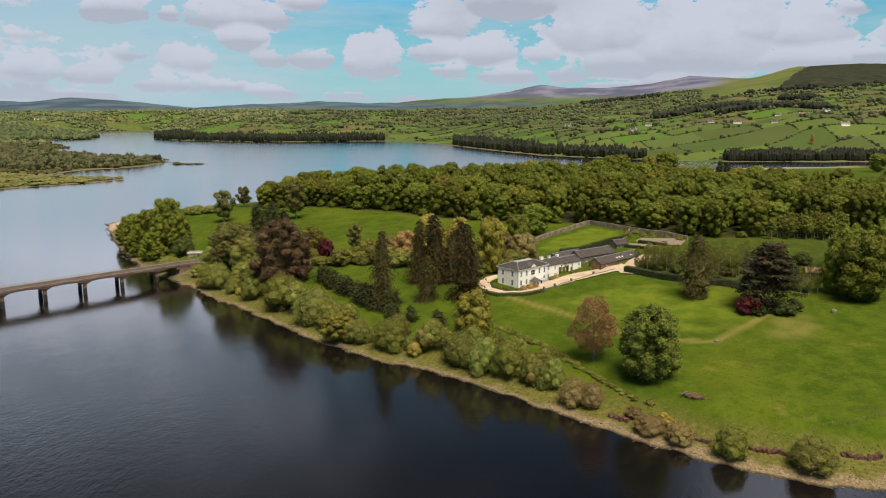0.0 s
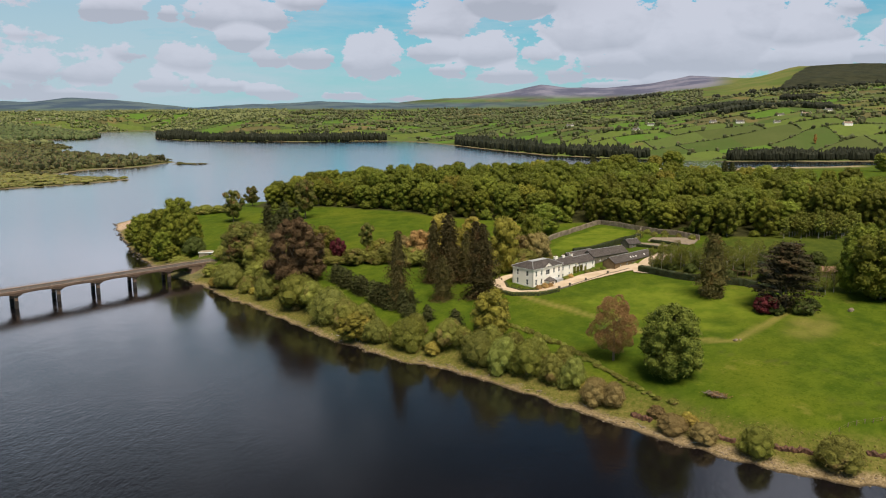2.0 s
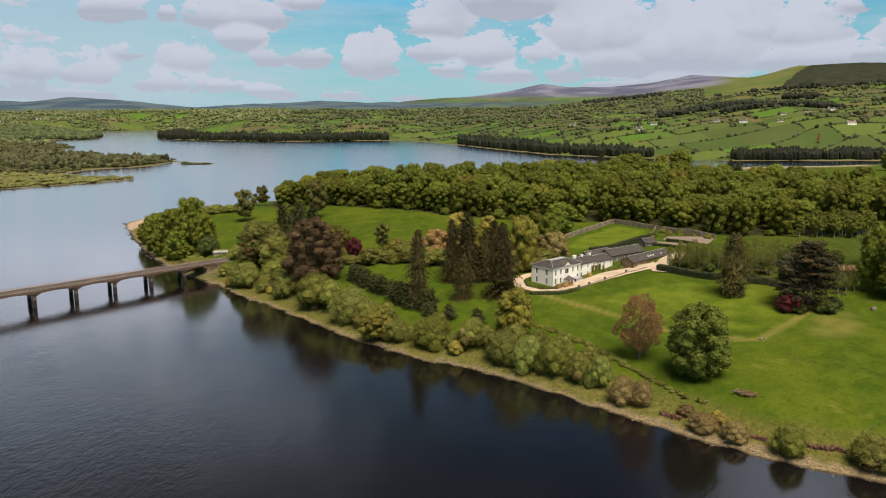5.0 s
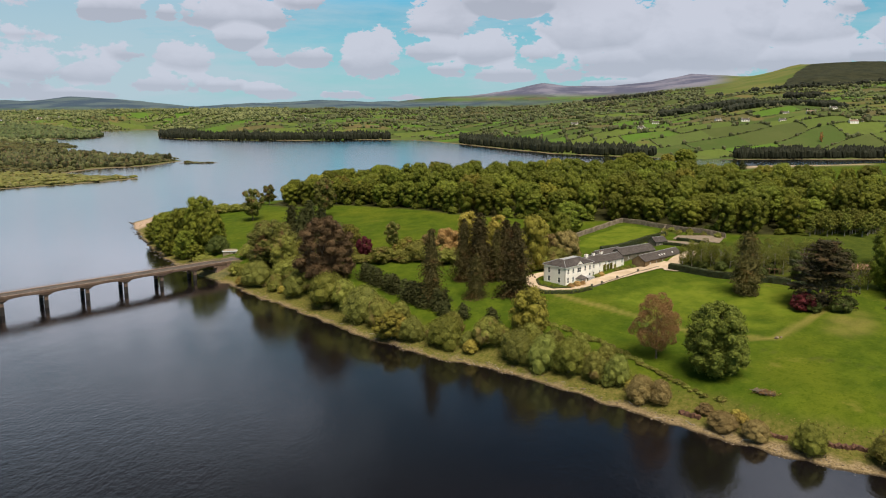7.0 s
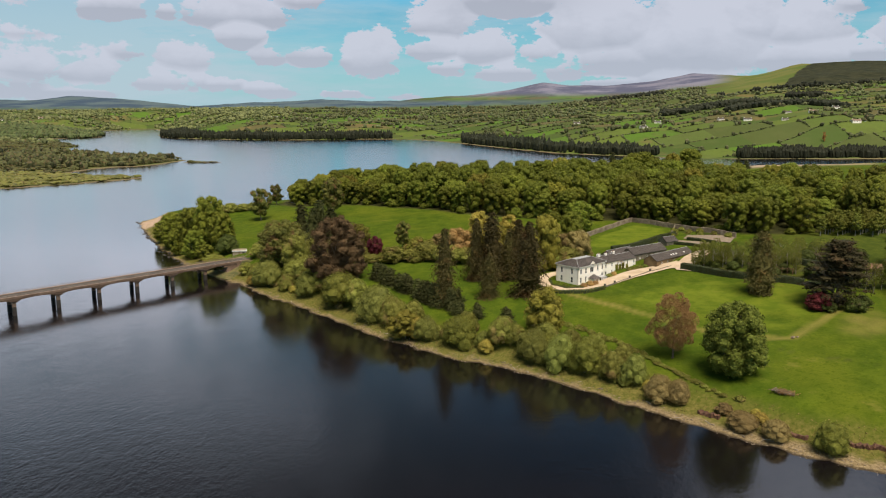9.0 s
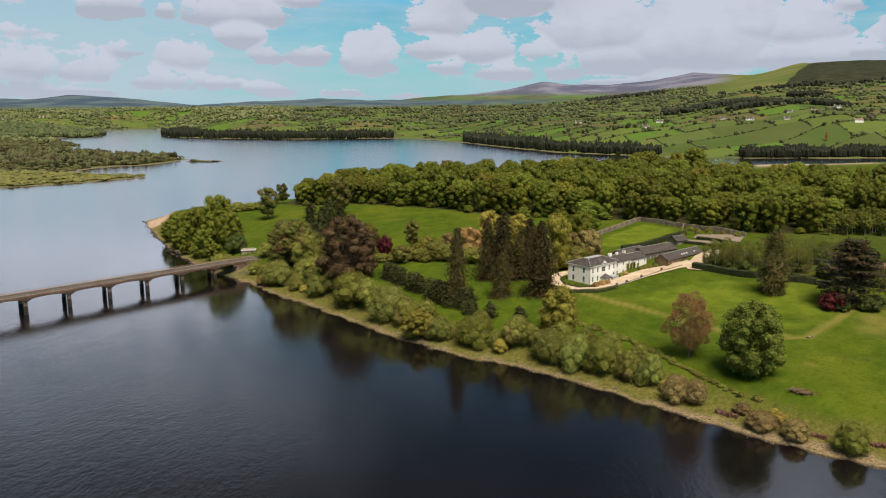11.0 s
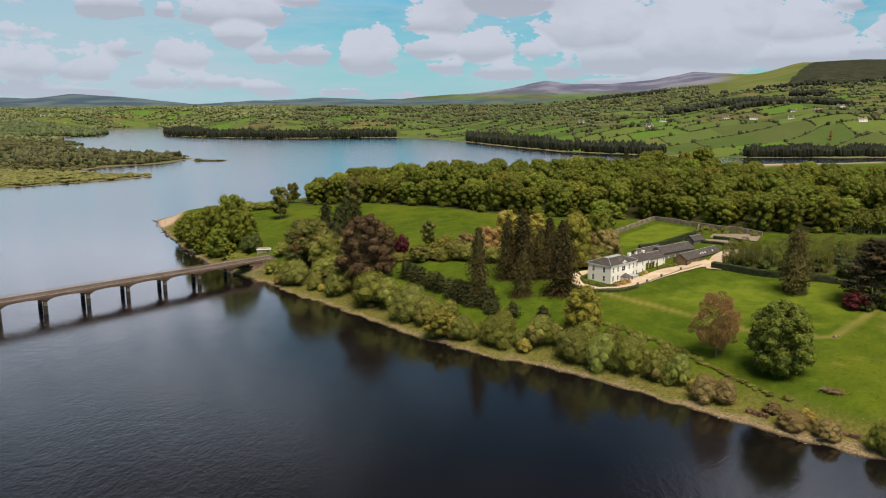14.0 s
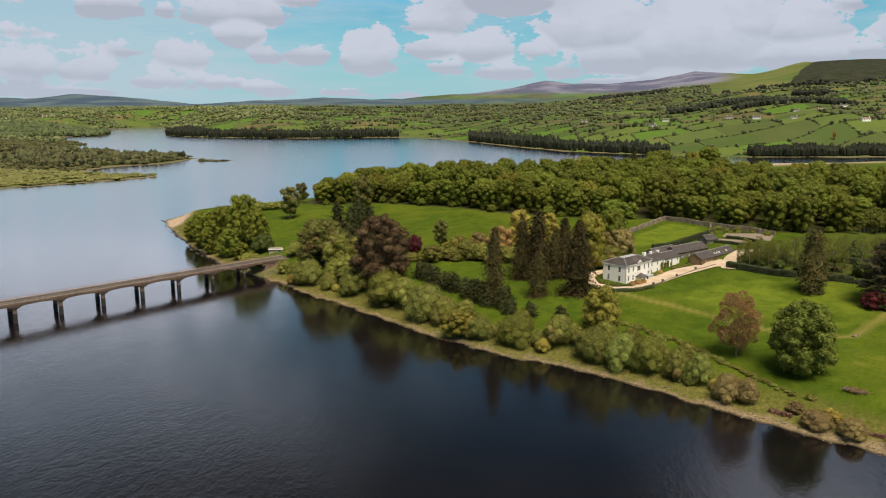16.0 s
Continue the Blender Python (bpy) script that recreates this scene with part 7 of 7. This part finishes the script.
def fence(points, gap, tall, label):
    f = thing("fence", label, "fence")
    pts = []
    for a, b in zip(points, points[1:]):
        k = max(1, int(math.hypot(b[0] - a[0], b[1] - a[1]) / gap))
        pts += [(a[0] + (b[0] - a[0]) * i / k, a[1] + (b[1] - a[1]) * i / k) for i in range(k)]
    first = None
    tops = []
    for i, (x, y) in enumerate(pts):
        z = land(x, y)
        if first is None:
            ob = part("post", boxed(-0.07, 0.07, -0.07, 0.07, -0.3, tall, bevel=0.02), TIMBER, f)
            first = ob.data
        else:
            ob = new("post", first)
            ob.parent = f
        ob.location = (x, y, z)
        ob.rotation_euler = (0.05 * math.sin(3 * i), 0.05 * math.cos(5 * i), i)
        tops.append((x, y, z))
    for h in (0.45, 0.95):
        v, q = tube([(x, y, z + h * tall / 1.1) for x, y, z in tops], [0.012] * len(tops), 4)
        mesh_object("wire", v, q, TIMBER, f)
    return f


fence([(92, 183), (104, 185.5), (115, 188.5), (135, 195)], 2.4, 1.2, "old post and wire fence running up the meadow")

pile = thing("log_pile", "heap of cut logs and brushwood in the meadow", "log pile")
pile.matrix_basis = pose(70.2, 203.8, land(70.2, 203.8), 0, 0, -36)
lr = random.Random(4)
for i in range(34):
    a = lr.uniform(-1.5, 1.5)
    l, q = lr.uniform(0.6, 1.7), lr.uniform(0.08, 0.22)
    x, y, z = lr.uniform(-2.6, 2.2), lr.uniform(-0.8, 0.8), lr.uniform(0.1, 0.75)
    mesh_object("log", *tube([(x - l * math.cos(a), y - l * math.sin(a), z), (x + l * math.cos(a), y + l * math.sin(a), z + lr.uniform(-0.1, 0.2))], [q, q * 0.85], 7), BARK if i % 5 else PALE_BARK, pile)
bv, bf = leaves(np.random.RandomState(6), np.random.RandomState(7).normal(0, 1, (520, 3)) * (1.5, 0.8, 0.3) + (0.4, 0, 0.5), np.tile((0, 0, 1.0), (520, 1)), 0.3, 0.3, 1.2)
mesh_object("brushwood", bv, bf.tolist(), LEAF["bud"], pile)["kind"] = "stuff"
for x, y, s, label in ((89.1, 240.6, 0.9, "dark boulder beside the worn track"), (90.8, 241.2, 0.5, "small dark boulder beside the worn track"), (139.9, 266.4, 1.3, "low dark stone trough in the meadow")):
    v = ICO2[0] * (s, s * 0.7, s * 0.55) * (1 + np.random.RandomState(int(x)).uniform(-0.15, 0.15, (len(ICO2[0]), 1)))
    ob = mesh_object("boulder", v, ICO2[1].tolist(), ROCK)
    ob.matrix_basis = pose(x, y, land(x, y) + s * 0.3, 0, 0, 30)
    tagged(ob, label, "boulder")

# stone posts along the edge of the drive, a low wall between them
EDGE = [(37.5, 303.5), (45, 309.8), (54.5, 318.5), (66, 329), (76.5, 334)]
long_thing("drive_wall", EDGE, 0.45, 0.55, STONE, "low stone wall along the drive", "wall", 0.05, 50, "structure", 0.8)
for i, (x, y) in enumerate([(41.5, 306.9), (46.5, 311.2), (54.5, 318.5), (66, 329)]):
    g = thing("gate_post", "short square stone post on the drive wall", "post", "drive posts")
    g.matrix_basis = pose(x, y, land(x, y), 0, 0, HOUSE_TURN)
    part("shaft", boxed(-0.35, 0.35, -0.35, 0.35, -0.3, 1.25, bevel=0.04), STONE, g)
    part("cap", boxed(-0.45, 0.45, -0.45, 0.45, 1.253, 1.45, bevel=0.06), STONE, g)

# planting against the house
for i, (x, y, h, r, k) in enumerate([(33.2, 308.2, 2.2, 1.7, 2), (36.0, 309.8, 2.8, 2.0, 2), (38.5, 311.6, 2.0, 1.6, 2), (28.5, 309.5, 1.0, 1.5, 0), (26.0, 311.8, 0.9, 1.4, 0), (23.5, 314.5, 0.9, 1.4, 0),
                                     (31.2, 307.6, 1.0, 1.4, 0), (46.8, 322.2, 1.8, 1.5, 1), (48.8, 323.6, 2.4, 1.6, 2), (57.5, 331.8, 1.5, 1.7, 1), (60.5, 334.2, 1.2, 1.8, 1), (63.5, 336.6, 1.4, 1.8, 1), (66, 338.4, 1.2, 1.5, 0)]):
    p = tree("garden_shrub", "rounded shrub in the bed against the house" if k < 2 else "bronze flowering shrub against the house front", *shrub(200 + i, h, r, 8, 420, 0.18), LEAF[("chestnut", "hazel", "bud")[k]], BARK, "house beds", "stem")
    settle(p, (h, r), x, y, h, r)
ivy_rng = np.random.RandomState(12)
for x0, x1, z1 in ((27.5, 29.2, 4.6), (30.0, 31.6, 4.2), (33.0, 34.6, 4.4), (36.2, 37.4, 3.4)):
    n = 420
    at = np.stack([ivy_rng.uniform(x0, x1, n), 0.62 - 0.28 * ivy_rng.uniform(0, 1, n) + (0.4 if x0 > 30.9 else 0), z1 * ivy_rng.uniform(0, 1, n) ** 0.8], 1)
    v, f = leaves(ivy_rng, at, np.tile((0, -1.0, 0.3), (n, 1)), 0.24, 0.7, 0.6)
    climber = mesh_object("climbing_plant", v, f.tolist(), LEAF["mixed"])
    climber.matrix_basis = pose(31.2, 311.5, BASE + 1.0, 0, 0, HOUSE_TURN)
    tagged(climber, "bronze-green climbing plant on the white wing wall", "climber")

hut2 = thing("summer_house", "small brown summer house with a tiled roof among the birches", "summer house")
hut2.matrix_basis = pose(149, 308, land(149, 308), 0, 0, -8)
part("wall", boxed(0, 6.0, 0, 4.0, -1, 2.4), TIMBER, hut2)
roof_faces("roof", hut2, [((-0.5, -0.6, 2.3), (6.5, -0.6, 2.3), (6.5, 2, 4.2), (-0.5, 2, 4.2)), ((6.5, 4.6, 2.3), (-0.5, 4.6, 2.3), (-0.5, 2, 4.2), (6.5, 2, 4.2))], plain("orange_brown_tile", (0.16, 0.085, 0.05), (0.22, 0.13, 0.08)), "orange-brown tiled roof")
# no opening: a near-black panel paints the shade inside a doorway
part("door", boxed(2.4, 3.5, -0.06, 0.05, 0, 2.0), WET_CONCRETE, hut2, "dark panel standing in for a shaded doorway")
# raised beds and stone edges of the kitchen garden
for i, (x, y, l, w) in enumerate([(96, 345, 9, 1.6), (101, 341, 9, 1.6), (106, 337, 9, 1.6), (112, 333, 8, 1.6)]):
    b = thing("garden_bed", "brown planted garden bed behind the hedge", "garden bed", "kitchen beds")
    b.matrix_basis = pose(x, y, land(x, y), 0, 0, HOUSE_TURN)
    part("edging", boxed(0, l, 0, w, -0.4, 0.28, bevel=0.03), TIMBER, b)
    r0 = np.random.RandomState(300 + i)
    v, f = leaves(r0, np.stack([r0.uniform(0.2, l - 0.2, 240), r0.uniform(0.1, w - 0.1, 240), r0.uniform(0.3, 0.8, 240)], 1), np.tile((0, 0, 1.0), (240, 1)), 0.2)
    mesh_object("planting", v, f.tolist(), LEAF[("bud", "hazel", "mixed", "chestnut")[i]], b)

# rustic pergola in the kitchen garden
pergola = thing("pergola", "rusty brown timber pergola behind the hedge", "pergola")
pergola.matrix_basis = pose(114.5, 318.5, land(118, 315), 0, 0, -34)
RUSTIC = plain("rustic_timber", (0.13, 0.066, 0.036), (0.22, 0.12, 0.07), 0.8, 0.85, 8)
for i in range(5):
    for y in (0.0, 2.2):
        part("post", boxed(i * 2.1 - 0.1, i * 2.1 + 0.1, y - 0.1, y + 0.1, -0.6, 2.3, bevel=0.02), RUSTIC, pergola)
    part("crossbeam", boxed(i * 2.1 - 0.07, i * 2.1 + 0.07, -0.4, 2.6, 2.464, 2.6), RUSTIC, pergola)
for y in (0.0, 2.2):
    part("beam", boxed(-0.4, 8.8, y - 0.08, y + 0.08, 2.304, 2.46), RUSTIC, pergola)
